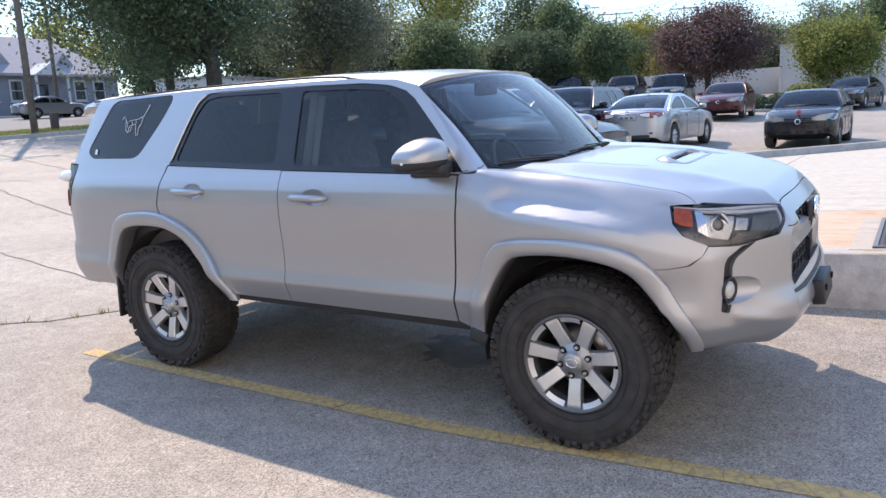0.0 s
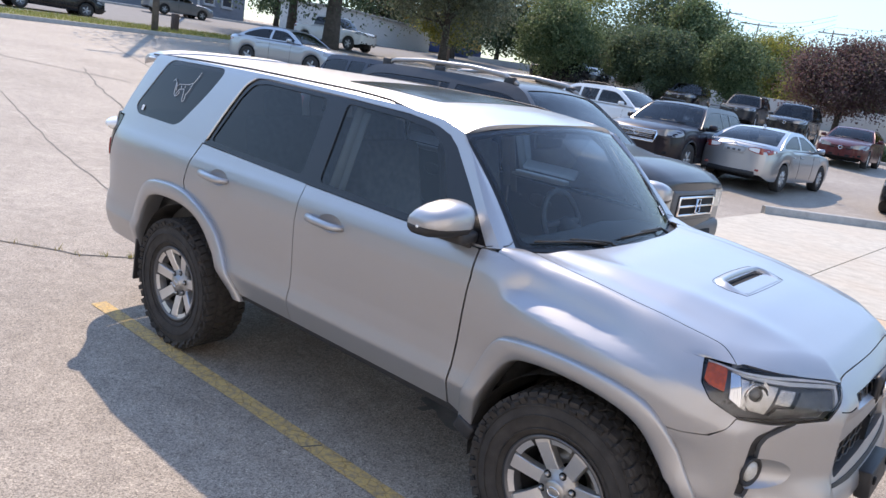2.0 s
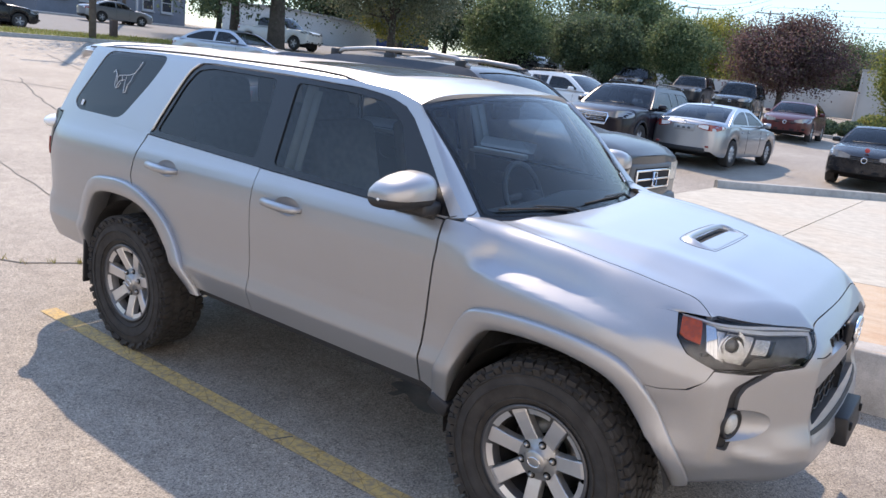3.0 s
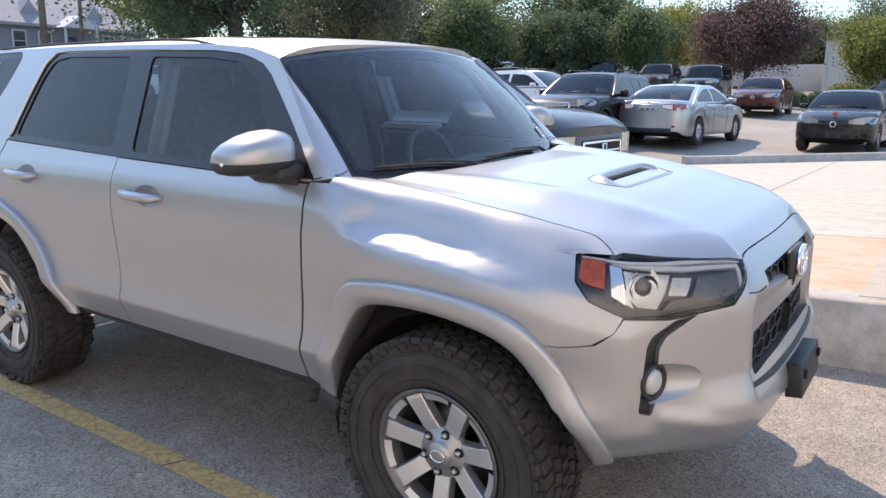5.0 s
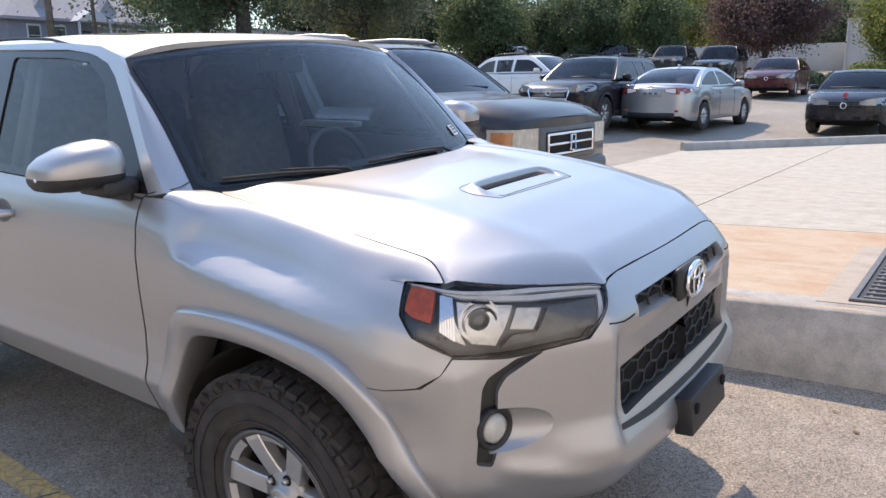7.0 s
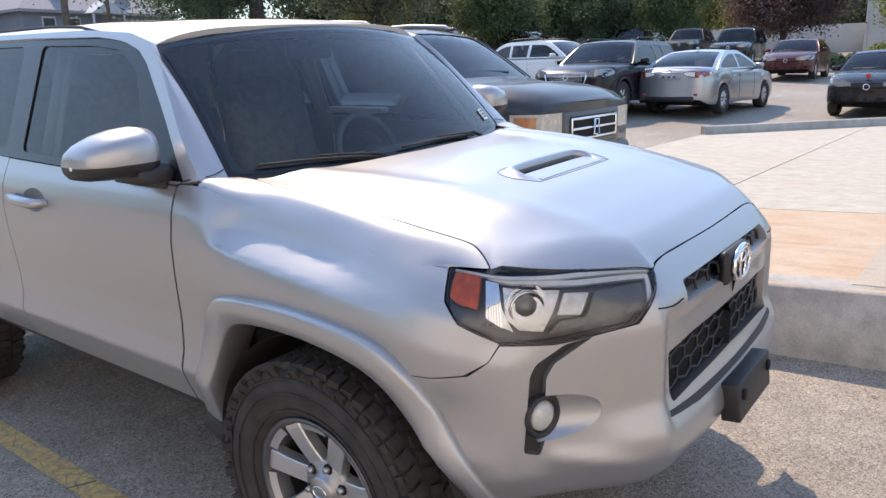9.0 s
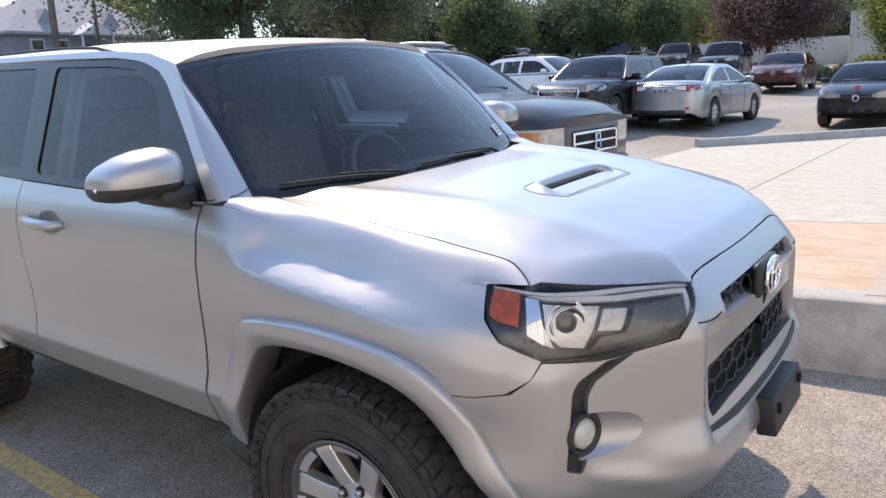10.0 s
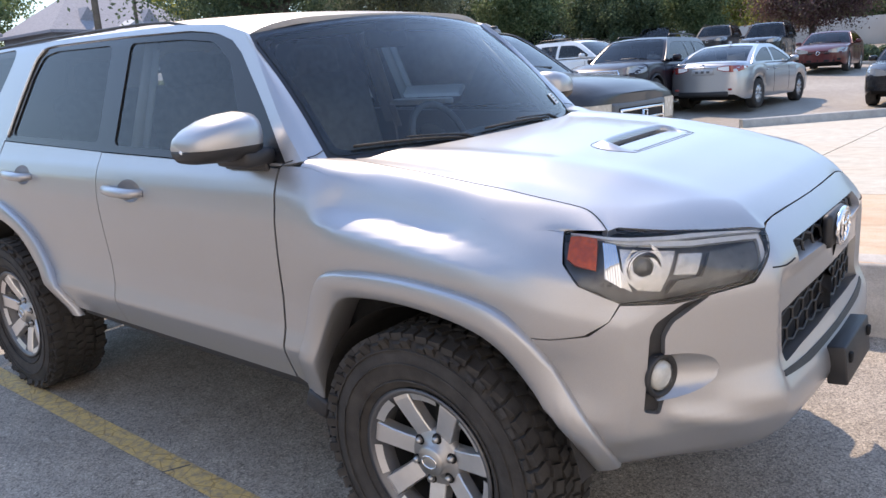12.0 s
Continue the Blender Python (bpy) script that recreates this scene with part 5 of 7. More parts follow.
def wiper(q0, q1):
    """A wiper: arm from its pivot on the cowl, and the blade lying low on the glass."""
    base = Vector(screen(q0, -0.02)) + Vector((0.03, 0, 0.006))
    tip = [Vector(screen(q0 + (q1 - q0) * t, 0.015 + 0.045 * t + 0.02 * math.sin(3.1 * t))) + Vector((0.01, 0, 0.014)) for t in np.linspace(0.0, 1.0, 9)]
    w = part("wiper", tube([base] + [p + Vector((0.0, 0, 0.008)) for p in tip[1:6]], [0.009, 0.006, 0.005, 0.004, 0.004, 0.003], 6), M_BLACKPL, HERO, "black wiper")
    bm = bmesh.new()
    tube([p - Vector((0, 0, 0.004)) for p in tip[1:]], 0.005, 5, bm)
    part("blade", bm, M_RUBBER, w)


wiper(-0.20, -0.88)
wiper(0.62, -0.12)


# A-pillars: the painted face between the side frame and the windscreen
def a_pillar(s):
    edge = [(-0.47, 1.268), (-0.62, 1.425), (-0.77, 1.590), (-0.868, 1.680)]
    ez, eu = [p[1] for p in edge], [p[0] for p in edge]

    def f(v, t):
        z = 1.268 + (1.680 - 1.268) * v
        q = Vector(shell(float(np.interp(z, ez, eu)), z))
        w = Vector(screen(-1.0, v * 0.985))
        p = q.lerp(w, t) + Vector((0.012, -0.009, 0.003)) * math.sin(math.pi * t) * (0.25 + 0.75 * v)
        return (p.x, -p.y if s > 0 else p.y, p.z)
    bm = grid(f, np.linspace(0, 1, 15), np.linspace(0, 1, 7))
    bmesh.ops.recalc_face_normals(bm, faces=bm.faces)
    return bm


for s in (-1, 1):
    part("a_pillar", a_pillar(s), M_SILVER, HERO)
    sp = [Vector(shell(-0.550, 1.250)), Vector(shell(-0.520, 1.266)) + Vector((0.003, -0.003, 0.002)), Vector(shell(-0.470, 1.268)).lerp(Vector(screen(-1.0, 0.05)), 0.45) + Vector((0.006, -0.004, 0.006)), Vector(screen(-1.0, 0.07)) + Vector((0.003, -0.002, 0.003))]
    part("pillar_seam", tube([(q[0], -q[1] if s > 0 else q[1], q[2]) for q in spline(sp, 5)], 0.0016, 5), M_DARK, HERO)
    k = 1 if s < 0 else -1
    cw = grid(lambda t, v: (lambda a, b: (a.lerp(b, v).x, k * a.lerp(b, v).y, a.lerp(b, v).z - 0.004))(Vector(shell(-0.555 + 0.10 * t, 1.256 - 0.006 * t)), Vector((-0.47 + 0.02 * t, -0.755 - 0.015 * t, 1.252))), np.linspace(0, 1, 5), np.linspace(0, 1, 5))
    bmesh.ops.recalc_face_normals(cw, faces=cw.faces)
    part("cowl_corner", cw, M_SILVER, HERO)


# wheel arch flares
def flare(inner, outer, mirror=False):
    bm = bmesh.new()
    a, b = fl(inner, 6), fl(outer, 6)
    prof = [(1.0, 0.0), (0.995, 0.014), (0.955, 0.024), (0.88, 0.028), (0.5, 0.033), (0.08, 0.033), (0.0, 0.026), (0.0, -0.02), (0.02, -0.09)]
    rows = []
    for p, q in zip(a, b):
        row = []
        for t, o in prof:
            u, z = p[0] + (q[0] - p[0]) * t, p[1] + (q[1] - p[1]) * t
            v = Vector(shell(u, z)) + Vector((0, -o, 0)) if u < 0.42 else Vector(shell(u, z)) + Vector((o * 0.35, -o * 0.9, 0))
            row.append(bm.verts.new((v.x, -v.y if mirror else v.y, v.z)))
        rows.append(row)
    for c, d in zip(rows, rows[1:]):
        for j in range(len(prof) - 1):
            bm.faces.new((c[j], c[j + 1], d[j + 1], d[j]))
    bmesh.ops.recalc_face_normals(bm, faces=bm.faces)
    return bm


for mir in (False, True):
    part("arch_flare", flare(ARCH_F_IN, ARCH_F_OUT, mir), M_SILVER, HERO)
    part("arch_flare", flare(ARCH_R_IN, ARCH_R_OUT, mir), M_SILVER, HERO)


# wheel wells
def well(cx, s, r):
    def f(a, v):
        return (cx + r * math.cos(a), s * (0.90 - 0.42 * v), 0.43 + r * math.sin(a) * 0.96)
    bm = grid(f, [math.pi * (0.05 + 1.0 * i / 24) for i in range(25)], [0, 0.25, 0.5, 0.75, 1.0])
    bm2 = bmesh.new()
    rim = [bm2.verts.new(f(math.pi * (0.05 + 1.0 * i / 24), 1.0)) for i in range(25)]
    bm2.faces.new(rim)
    return merge(bm, bm2)


for cx, r in ((0.03, 0.475), (-2.735, 0.50)):
    for s in (-1, 1):
        part("wheel_well", well(cx, s, r), M_LINER, HERO, "dusty black wheel well")

# front end
HLO = [(u_at(0.424, 0.843), 1.108), (u_at(0.447, 0.875), 1.045), (u_at(0.49, 0.868), 0.998), (u_at(0.565, 0.81), 0.953), (uy(0.72), 0.943), (uy(0.68), 0.945), (uy(0.62), 0.953), (uy(0.545), 0.962), (uy(0.445), 1.062), (uy(0.452), 1.066), (uy(0.62), 1.090), (uy(0.74), 1.105), (uy(0.805), 1.119), (u_at(0.50, 0.86), 1.116)]
HLR = rounded(HLO, 0.012, 3)
FOGCH = rounded([(uy(0.640), 0.946), (uy(0.70), 0.937), (uy(0.757), 0.897), (uy(0.768), 0.87), (uy(0.782), 0.675), (uy(0.752), 0.662), (uy(0.742), 0.70), (uy(0.738), 0.86), (uy(0.722), 0.893), (uy(0.68), 0.921)], 0.010, 3)
UPG = rounded([(uy(0.365), 0.970), (uy(0.350), 1.022), (uy(0.16), 1.026), (U_MID + 0.03, 1.028), (U_MID + 0.03, 0.938), (uy(0.10), 0.948), (uy(0.15), 0.968)], 0.008, 2)
LOG = rounded([(uy(0.425), 0.715), (uy(0.44), 0.855), (uy(0.30), 0.87), (U_MID + 0.03, 0.876), (U_MID + 0.03, 0.735), (uy(0.3), 0.725)], 0.01, 2)
hl_low = [(u_at(0.561, 0.81) + 0.0015, 0.950), (uy(0.72), 0.939), (uy(0.68), 0.941), (uy(0.62), 0.949), (uy(0.54), 0.958), (uy(0.440), 1.065)]
FASCIA = [(0.266, 0.861)] + fl(ARCH_F_IN)[37:] + [(0.56, 0.498), (uy(0.66), 0.490), (uy(0.5), 0.455), (uy(0.3), 0.432), (U_MID, 0.428), (U_MID, 1.082), (uy(0.2), 1.082), (uy(0.35), 1.080), (uy(0.40), 1.075)] + hl_low[::-1] + [(u_at(0.543, 0.83) + 0.001, 0.9135), (u_at(0.503, 0.858) + 0.001, 0.8775), (0.42, 0.8630)]
U_COVE = uy(0.756)


def cove_half(t):
    return 0.058 * math.sqrt(max(0.0, 1 - t ** 2.3))


COVE = [(U_COVE + 0.172 * t, 0.757 + cove_half(t)) for t in np.linspace(0, 1, 18)] + [(U_COVE + 0.172 * t, 0.757 - cove_half(t)) for t in np.linspace(1, 0, 18)[1:]]


def cove(u, z):
    """The hollow beside the fog lamp: deepest at the lamp, running out towards the middle of the car."""
    t = min(1.0, max(0.0, (u - U_COVE) / 0.172))
    h = max(1e-4, cove_half(min(t, 0.999)))
    k = max(0.0, 1 - ((z - 0.757) / h) ** 2)
    p = Vector(shell(u, z))
    return p - Vector((0.80, -0.60, 0)) * (0.050 * (1 - t) ** 0.9 * k ** 0.6)


both("front_bumper", shell, FASCIA, M_SILVER, step=0.020, flange=0.05, holes=[FOGCH, UPG, LOG, COVE[::-1]])
both("fog_recess", cove, COVE, M_SILVER, step=0.009, flange=0)
both("fog_channel", shell, FOGCH, M_BLACKPL, step=0.03, lift=-0.02, flange=0, label="black channel round the fog lamp")
both("bumper_groove", shell, [(uy(0.452), 0.702), (uy(0.452), 0.688), (uy(0.3), 0.678), (U_MID, 0.680), (U_MID, 0.696), (uy(0.3), 0.697)], M_BLACKPL, step=0.03, lift=0.003, flange=0.006, label="dark strip along the bumper")
# near-black sheets: the shade behind the grilles is put into their colour
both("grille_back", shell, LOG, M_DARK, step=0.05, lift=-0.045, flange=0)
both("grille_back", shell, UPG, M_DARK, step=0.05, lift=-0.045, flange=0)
both("skid_plate", shell, [(uy(0.40), 0.455), (U_MID, 0.440), (U_MID, 0.40), (uy(0.36), 0.41)], M_STEEL, step=0.05, lift=-0.01)


# honeycomb mesh of the grilles
def mesh_grille(outline, cw, ch, name):
    bm = bmesh.new()
    us, zs = [p[0] for p in outline], [p[1] for p in outline]
    segs = []
    row = 0
    z = min(zs)
    while z < max(zs) + ch:
        u = U_MID - (cw / 2 if row % 2 else 0)
        while u > min(us) - cw:
            c = [(u - cw / 2, z - ch * 0.28), (u - cw / 2, z + ch * 0.28), (u, z + ch * 0.5), (u + cw / 2, z + ch * 0.28)]
            segs += list(zip(c, c[1:]))
            u -= cw
        z += ch * 0.78
        row += 1
    for a, b in segs:
        if inside((a[0] + b[0]) / 2, (a[1] + b[1]) / 2, outline):
            for s in (1, -1):
                pa, pb = [Vector(shell(min(q[0], U_MID), q[1])) - Vector((0.022, 0, 0)) for q in (a, b)]
                pa.y *= s
                pb.y *= s
                rod(pa, pb, 0.0045, n=4, bm=bm, caps=False)
    return part(name, bm, M_BLACKPL, HERO, "black honeycomb grille")


mesh_grille(LOG, 0.085, 0.058, "lower_grille")
mesh_grille(UPG, 0.085, 0.058, "upper_grille")
for s in (-1, 1):
    pts = [Vector(shell(uy(y), z)) for y, z in ((0.492, 0.986), (0.47, 0.984), (0.44, 0.982), (0.41, 0.983), (0.385, 0.986))]
    part("bumper_seam", tube([(p.x, p.y * -s, p.z) for p in pts], 0.0022, 5), M_DARK, HERO)
# badge: plain oval rings, no lettering
badge = part("badge_panel", box((0.03, 0.19, 0.10), (0.848, 0, 0.985), 0.014), M_BLACKPL, HERO)


def oval(ry, rz, r, x, cz, bm):
    return tube([(x, ry * math.cos(a), cz + rz * math.sin(a)) for a in np.linspace(0, 2 * math.pi, 33)[:-1]], r, 6, bm, closed=True)


bm = oval(0.072, 0.050, 0.0072, 0.870, 0.988, bmesh.new())
oval(0.024, 0.044, 0.005, 0.872, 0.985, bm)
oval(0.05, 0.018, 0.005, 0.872, 1.010, bm)
part("badge", bm, M_CHROME, HERO, "chrome oval badge")
# plate holder
ph = part("plate_holder", box((0.055, 0.31, 0.115), (0.905, -0.004, 0.615), 0.006, (0, -6, 0)), M_BLACKPL, HERO, "empty black plate holder")
for s in (-1, 1):
    part("clip", box((0.012, 0.022, 0.03), (0.934, s * 0.12, 0.635), 0.004), M_DARK, ph)


# headlights

def headlight(s):
    mir = s > 0
    ring = lambda d: [(p[0] + (np.mean([q[0] for q in HLO]) - p[0]) * d * 0.4, p[1] + (np.mean([q[1] for q in HLO]) - p[1]) * d) for p in HLO]
    lens = panel("headlight", shell, HLR, M_LENS, HERO, "headlight with amber corner behind clear lens", step=0.03, lift=0.0, flange=0.004, mirror=mir)
    panel("housing", shell, HLO, M_HLBACK, lens, step=0.03, lift=-0.045, flange=0, mirror=mir)
    panel("rim_seal", shell, HLO, M_TRIM, lens, step=0.025, lift=-0.004, flange=0.012, mirror=mir, holes=[ring(0.014)])
    sub = lambda name, pts, mat, lift, label="", fl_=0.012: panel(name, shell, [hp(*p) for p in pts], mat, lens, label, step=0.02, lift=lift, flange=fl_, mirror=mir)
    sub("amber_reflector", [(0.025, 0.16), (0.06, 0.16), (0.15, 0.30), (0.165, 0.80), (0.16, 0.90), (0.03, 0.88)], M_AMBER, -0.008, "amber corner reflector")
    sub("side_lamp", [(0.185, 0.22), (0.27, 0.12), (0.30, 0.10), (0.255, 0.45), (0.245, 0.80), (0.19, 0.82)], M_REFL, -0.016)
    sub("reflector", [(0.27, 0.30), (0.33, 0.13), (0.43, 0.12), (0.53, 0.80), (0.27, 0.80)], M_REFL, -0.032)
    sub("reflector", [(0.50, 0.40), (0.60, 0.35), (0.66, 0.74), (0.55, 0.76)], M_REFL, -0.036)
    sub("dark_panel", [(0.45, 0.10), (0.89, 0.10), (0.92, 0.30), (0.925, 0.74), (0.68, 0.72), (0.61, 0.30), (0.50, 0.28)], M_HLDARK, -0.024)
    sub("light_strip", [(0.20, 0.905), (0.60, 0.905), (0.962, 0.89), (0.905, 0.12), (0.878, 0.12), (0.918, 0.80), (0.60, 0.825), (0.20, 0.835)], M_WHITELENS, -0.014, "pale light strip")
    sub("top_ledge", [(0.03, 0.925), (0.60, 0.925), (0.965, 0.915), (0.97, 0.985), (0.60, 0.985), (0.03, 0.975)], M_WHITELENS, -0.005, "bright ledge along the top")
    for k in range(6):
        a = 0.190 + 0.011 * k
        sub("facet", [(a, 0.22 - 0.018 * k), (a + 0.0085, 0.21 - 0.018 * k), (a + 0.0075, 0.80), (a, 0.80)], M_CHROME, -0.011 - 0.0015 * (k % 2), "", 0.004)
    u, z = hp(0.375, 0.43)
    c = Vector(shell(u, z))
    c.y *= -1 if s > 0 else 1
    n = Vector((0.80, s * 0.60, 0)).normalized()
    rot = n.to_track_quat("Z", "Y").to_matrix().to_4x4()
    bm = lathe([(0.044, -0.020), (0.045, 0.000), (0.040, 0.003), (0.036, -0.008), (0.030, -0.010)], 24, "Z")
    bmesh.ops.transform(bm, matrix=Matrix.Translation(c - n * 0.034) @ rot, verts=bm.verts)
    part("projector_ring", bm, M_CHROME, lens)
    bm = lathe([(0.062, 0.002), (0.057, -0.010), (0.049, -0.020), (0.043, -0.024)], 24, "Z")
    for v in bm.verts:
        v.co.x *= 0.86
    bmesh.ops.transform(bm, matrix=Matrix.Translation(c - n * 0.040) @ rot, verts=bm.verts)
    part("bowl", bm, M_CHROME, lens)
    bm = lathe([(0.031, -0.012), (0.028, 0.000), (0.018, 0.007), (0.0005, 0.010)], 24, "Z")
    bmesh.ops.transform(bm, matrix=Matrix.Translation(c - n * 0.036) @ rot, verts=bm.verts)
    part("projector", bm, M_PROJ, lens)


M_HLDARK = plain("headlight_dark_panel", (0.17, 0.17, 0.165), 0.3, 0.2, 0.25, 22)
M_HLBACK = plain("headlight_housing", (0.15, 0.15, 0.152), 0.3, 0.4, 0.3, 22)
M_PROJ = plain("projector_glass", (0.10, 0.11, 0.12), 0.04, 0.4, 0.2, 12, 0, 1.0)
for s in (-1, 1):
    headlight(s)


# fog lamps
def fog(s):
    c = Vector(shell(uy(0.738), 0.757))
    c.y *= 1 if s < 0 else -1
    n = Vector((0.95, s * 0.31, 0)).normalized()
    rot = n.to_track_quat("Z", "Y").to_matrix().to_4x4()

    def turned(prof):
        bm = lathe(prof, 32, "Z")
        for v in bm.verts:
            v.co.y *= 1.05
        bmesh.ops.transform(bm, matrix=Matrix.Translation(c - n * 0.014) @ rot, verts=bm.verts)
        return bm
    f = part("fog_lamp", turned([(0.054, -0.05), (0.054, 0.002), (0.050, 0.007), (0.044, 0.006), (0.039, 0.0), (0.037, -0.02)]), M_BLACKPL, HERO, "round fog lamp in black bezel")
    part("lens", turned([(0.038, -0.012), (0.035, 0.004), (0.020, 0.011), (0.0005, 0.013)]), M_FOGLENS, f, "pale fog lamp lens")


M_FOGLENS = plain("fog_lens", (0.50, 0.50, 0.47), 0.12, 0.1, 0.15, 40, 0, 1.0)
for s in (-1, 1):
    fog(s)

# rear end
both("tailgate", shell, [(ur(0.755), 0.80), (ur(0.755), 1.30), (ur(0.70), 1.34), (ur(0.66), 1.72), (U_TAIL, 1.72), (U_TAIL, 0.80)], M_SILVER, step=0.05)
both("rear_bumper", shell, [(ur(0.755), 0.50), (ur(0.755), 0.79), (U_TAIL, 0.79), (U_TAIL, 0.46), (ur(0.4), 0.46)], M_SILVER, step=0.05)
# near-black sheet added behind the corner gap as its shade
both("corner_backing", shell, [(ur(0.80), 0.52), (ur(0.70), 0.52), (ur(0.70), 1.30), (ur(0.80), 1.30)], M_DARK, step=0.06, lift=-0.02)
TLO = [(-3.60, 1.315), (-3.615, 1.22), (-3.65, 1.10), (-3.72, 0.995), (ur(0.76), 1.0), (ur(0.66), 1.10), (ur(0.63), 1.30), (ur(0.74), 1.325)]
tl = both("tail_light", shell, TLO, M_TRIM, step=0.03, lift=0.002, label="dark tail light with a clear upper lens")
for t in tl:
    mir = t.data.vertices[0].co.y > 0
    k = -1 if mir else 1
    bulb = bmesh.new()
    bmesh.ops.create_uvsphere(bulb, u_segments=20, v_segments=12, radius=1.0, matrix=Matrix.Translation((-3.735, k * -0.785, 1.238)) @ Matrix.Rotation(radians(k * -32), 4, "Z") @ Matrix.Diagonal((0.10, 0.085, 0.046, 1)))
    part("upper_lens", bulb, M_WHITELENS, t, "clear bulging upper lens")
    panel("lower_lens", shell, rounded([(-3.69, 1.15), (-3.73, 1.03), (ur(0.74), 1.03), (ur(0.68), 1.14)], 0.02), M_RED, t, "red lower lens", step=0.04, lift=0.010, flange=0.01, mirror=mir)


# door handles
def handle(cx, cz, s):
    c = Vector(shell(cx, cz))
    bm = tube([(-0.125, 0.004, 0.0), (-0.105, -0.024, 0.002), (-0.04, -0.037, 0.002), (0.04, -0.038, 0.0), (0.10, -0.030, -0.002), (0.13, 0.004, -0.002)], [0.014, 0.019, 0.019, 0.019, 0.018, 0.013], 10)
    for v in bm.verts:
        v.co = Vector((v.co.x, v.co.y * 1.0, v.co.z * 1.05)) + c
        v.co.y *= 1 if s < 0 else -1
    dr = (fd if cx > -2 else rd)[0 if s < 0 else 1]
    part("door_handle", bm, M_SILVER, dr, "silver pull handle")


for s in (-1, 1):
    handle(-1.465, 1.135, s)
    handle(-2.425, 1.158, s)


# door mirrors
def mirror_pod(s):
    rings, bm = [], bmesh.new()
    # sections across the pod from its outer end to the door
    secs = [(-1.112, 0.040, 0.022, -0.030, -0.022), (-1.104, 0.072, 0.040, -0.016, -0.018), (-1.08, 0.096, 0.054, -0.004, -0.011), (-1.035, 0.110, 0.066, 0.008, -0.002), (-0.98, 0.114, 0.073, 0.015, 0.003),
            (-0.93, 0.110, 0.076, 0.024, 0.004), (-0.895, 0.088, 0.069, 0.030, 0.004), (-0.88, 0.05, 0.045, 0.034, 0.002)]
    for y, lx, lz, dx, dz in secs:
        ring = []
        for k in range(20):
            a = 2 * math.pi * k / 20
            cx, cz = math.cos(a), math.sin(a)
            x = dx + lx * (abs(cx) ** 0.8) * (1 if cx > 0 else -1) * (1.0 if cx > 0 else 0.62)
            z = lz * (abs(cz) ** 0.70) * (1 if cz > 0 else -1)
            ring.append((x - 0.70, y * (1 if s < 0 else -1), z + dz + 1.352))
        rings.append([bm.verts.new(p) for p in ring])
    for a, b in zip(rings, rings[1:]):
        for k in range(20):
            bm.faces.new((a[k], a[(k + 1) % 20], b[(k + 1) % 20], b[k]))
    bm.faces.new(rings[0]), bm.faces.new(rings[-1])
    bmesh.ops.recalc_face_normals(bm, faces=bm.faces)
    return bm


def mirrors(s):
    k = 1 if s < 0 else -1
    bm = mirror_pod(s)
    low = bm.copy()
    bmesh.ops.bisect_plane(bm, geom=bm.verts[:] + bm.edges[:] + bm.faces[:], plane_co=(-0.7, 0, 1.331), plane_no=(0, 0, 1), clear_inner=True)
    bmesh.ops.bisect_plane(low, geom=low.verts[:] + low.edges[:] + low.faces[:], plane_co=(-0.7, 0, 1.330), plane_no=(0, 0, 1), clear_outer=True)
    m = part("door_mirror", bm, M_SILVER, HERO, "silver door mirror with black base")
    part("lower_shell", low, M_BLACKPL, m)
    part("mirror_foot", merge(box((0.17, 0.12, 0.055), (-0.665, k * -0.91, 1.287), 0.018), box((0.22, 0.02, 0.07), (-0.70, k * -0.885, 1.275), 0.008)), M_BLACKPL, m)
    part("mirror_glass", box((0.006, 0.11, 0.085), (-0.745, k * -0.955, 1.357), 0.002), M_CHROME, m)
    part("indicator", tube([(-0.765, k * -1.085, 1.329), (-0.70, k * -1.108, 1.328), (-0.64, k * -1.078, 1.327), (-0.605, k * -1.03, 1.326)], [0.005, 0.008, 0.008, 0.004], 8), M_WHITELENS, m, "clear indicator strip")


for s in (-1, 1):
    mirrors(s)


# wheels with all-terrain tyres and seven-spoke rims
def wheel(x, s):
    R, w, rr = 0.405, 0.132, 0.232
    prof = [(rr - 0.004, -w * 0.80), (rr + 0.012, -w * 0.92), (rr + 0.05, -w * 1.03), (rr + 0.10, -w * 1.06), (R - 0.035, -w * 0.98), (R - 0.013, -w * 0.86), (R - 0.010, 0), (R - 0.013, w * 0.86), (R - 0.035, w * 0.98), (rr + 0.10, w * 1.06), (rr + 0.05, w * 1.03), (rr + 0.012, w * 0.92), (rr - 0.004, w * 0.80)]
    tyre = part("wheel", lathe(prof, 72), M_RUBBER, HERO, "wheel with a knobbly black tyre")
    tyre.location = (x, s * 0.80, 0.408)
    bm = bmesh.new()
    N = 54
    for k in range(N):
        a = 2 * math.pi * k / N
        for row, (y0, wy, da, tw) in enumerate(((-0.105, 0.05, 0.0, 12), (-0.045, 0.045, 0.5, -18), (0.0, 0.038, 0.0, 20), (0.045, 0.045, 0.5, -18), (0.105, 0.05, 0.0, 12))):
            aa = a + da * 2 * math.pi / N
            m = Matrix.Rotation(aa, 4, "Y") @ Matrix.Translation((R - 0.011, y0, 0)) @ Matrix.Rotation(radians(tw), 4, "X")
            bmesh.ops.create_cube(bm, size=1, matrix=m @ Matrix.Diagonal((0.020, wy * 0.9, 0.035 if row in (0, 4) else 0.031, 1)))
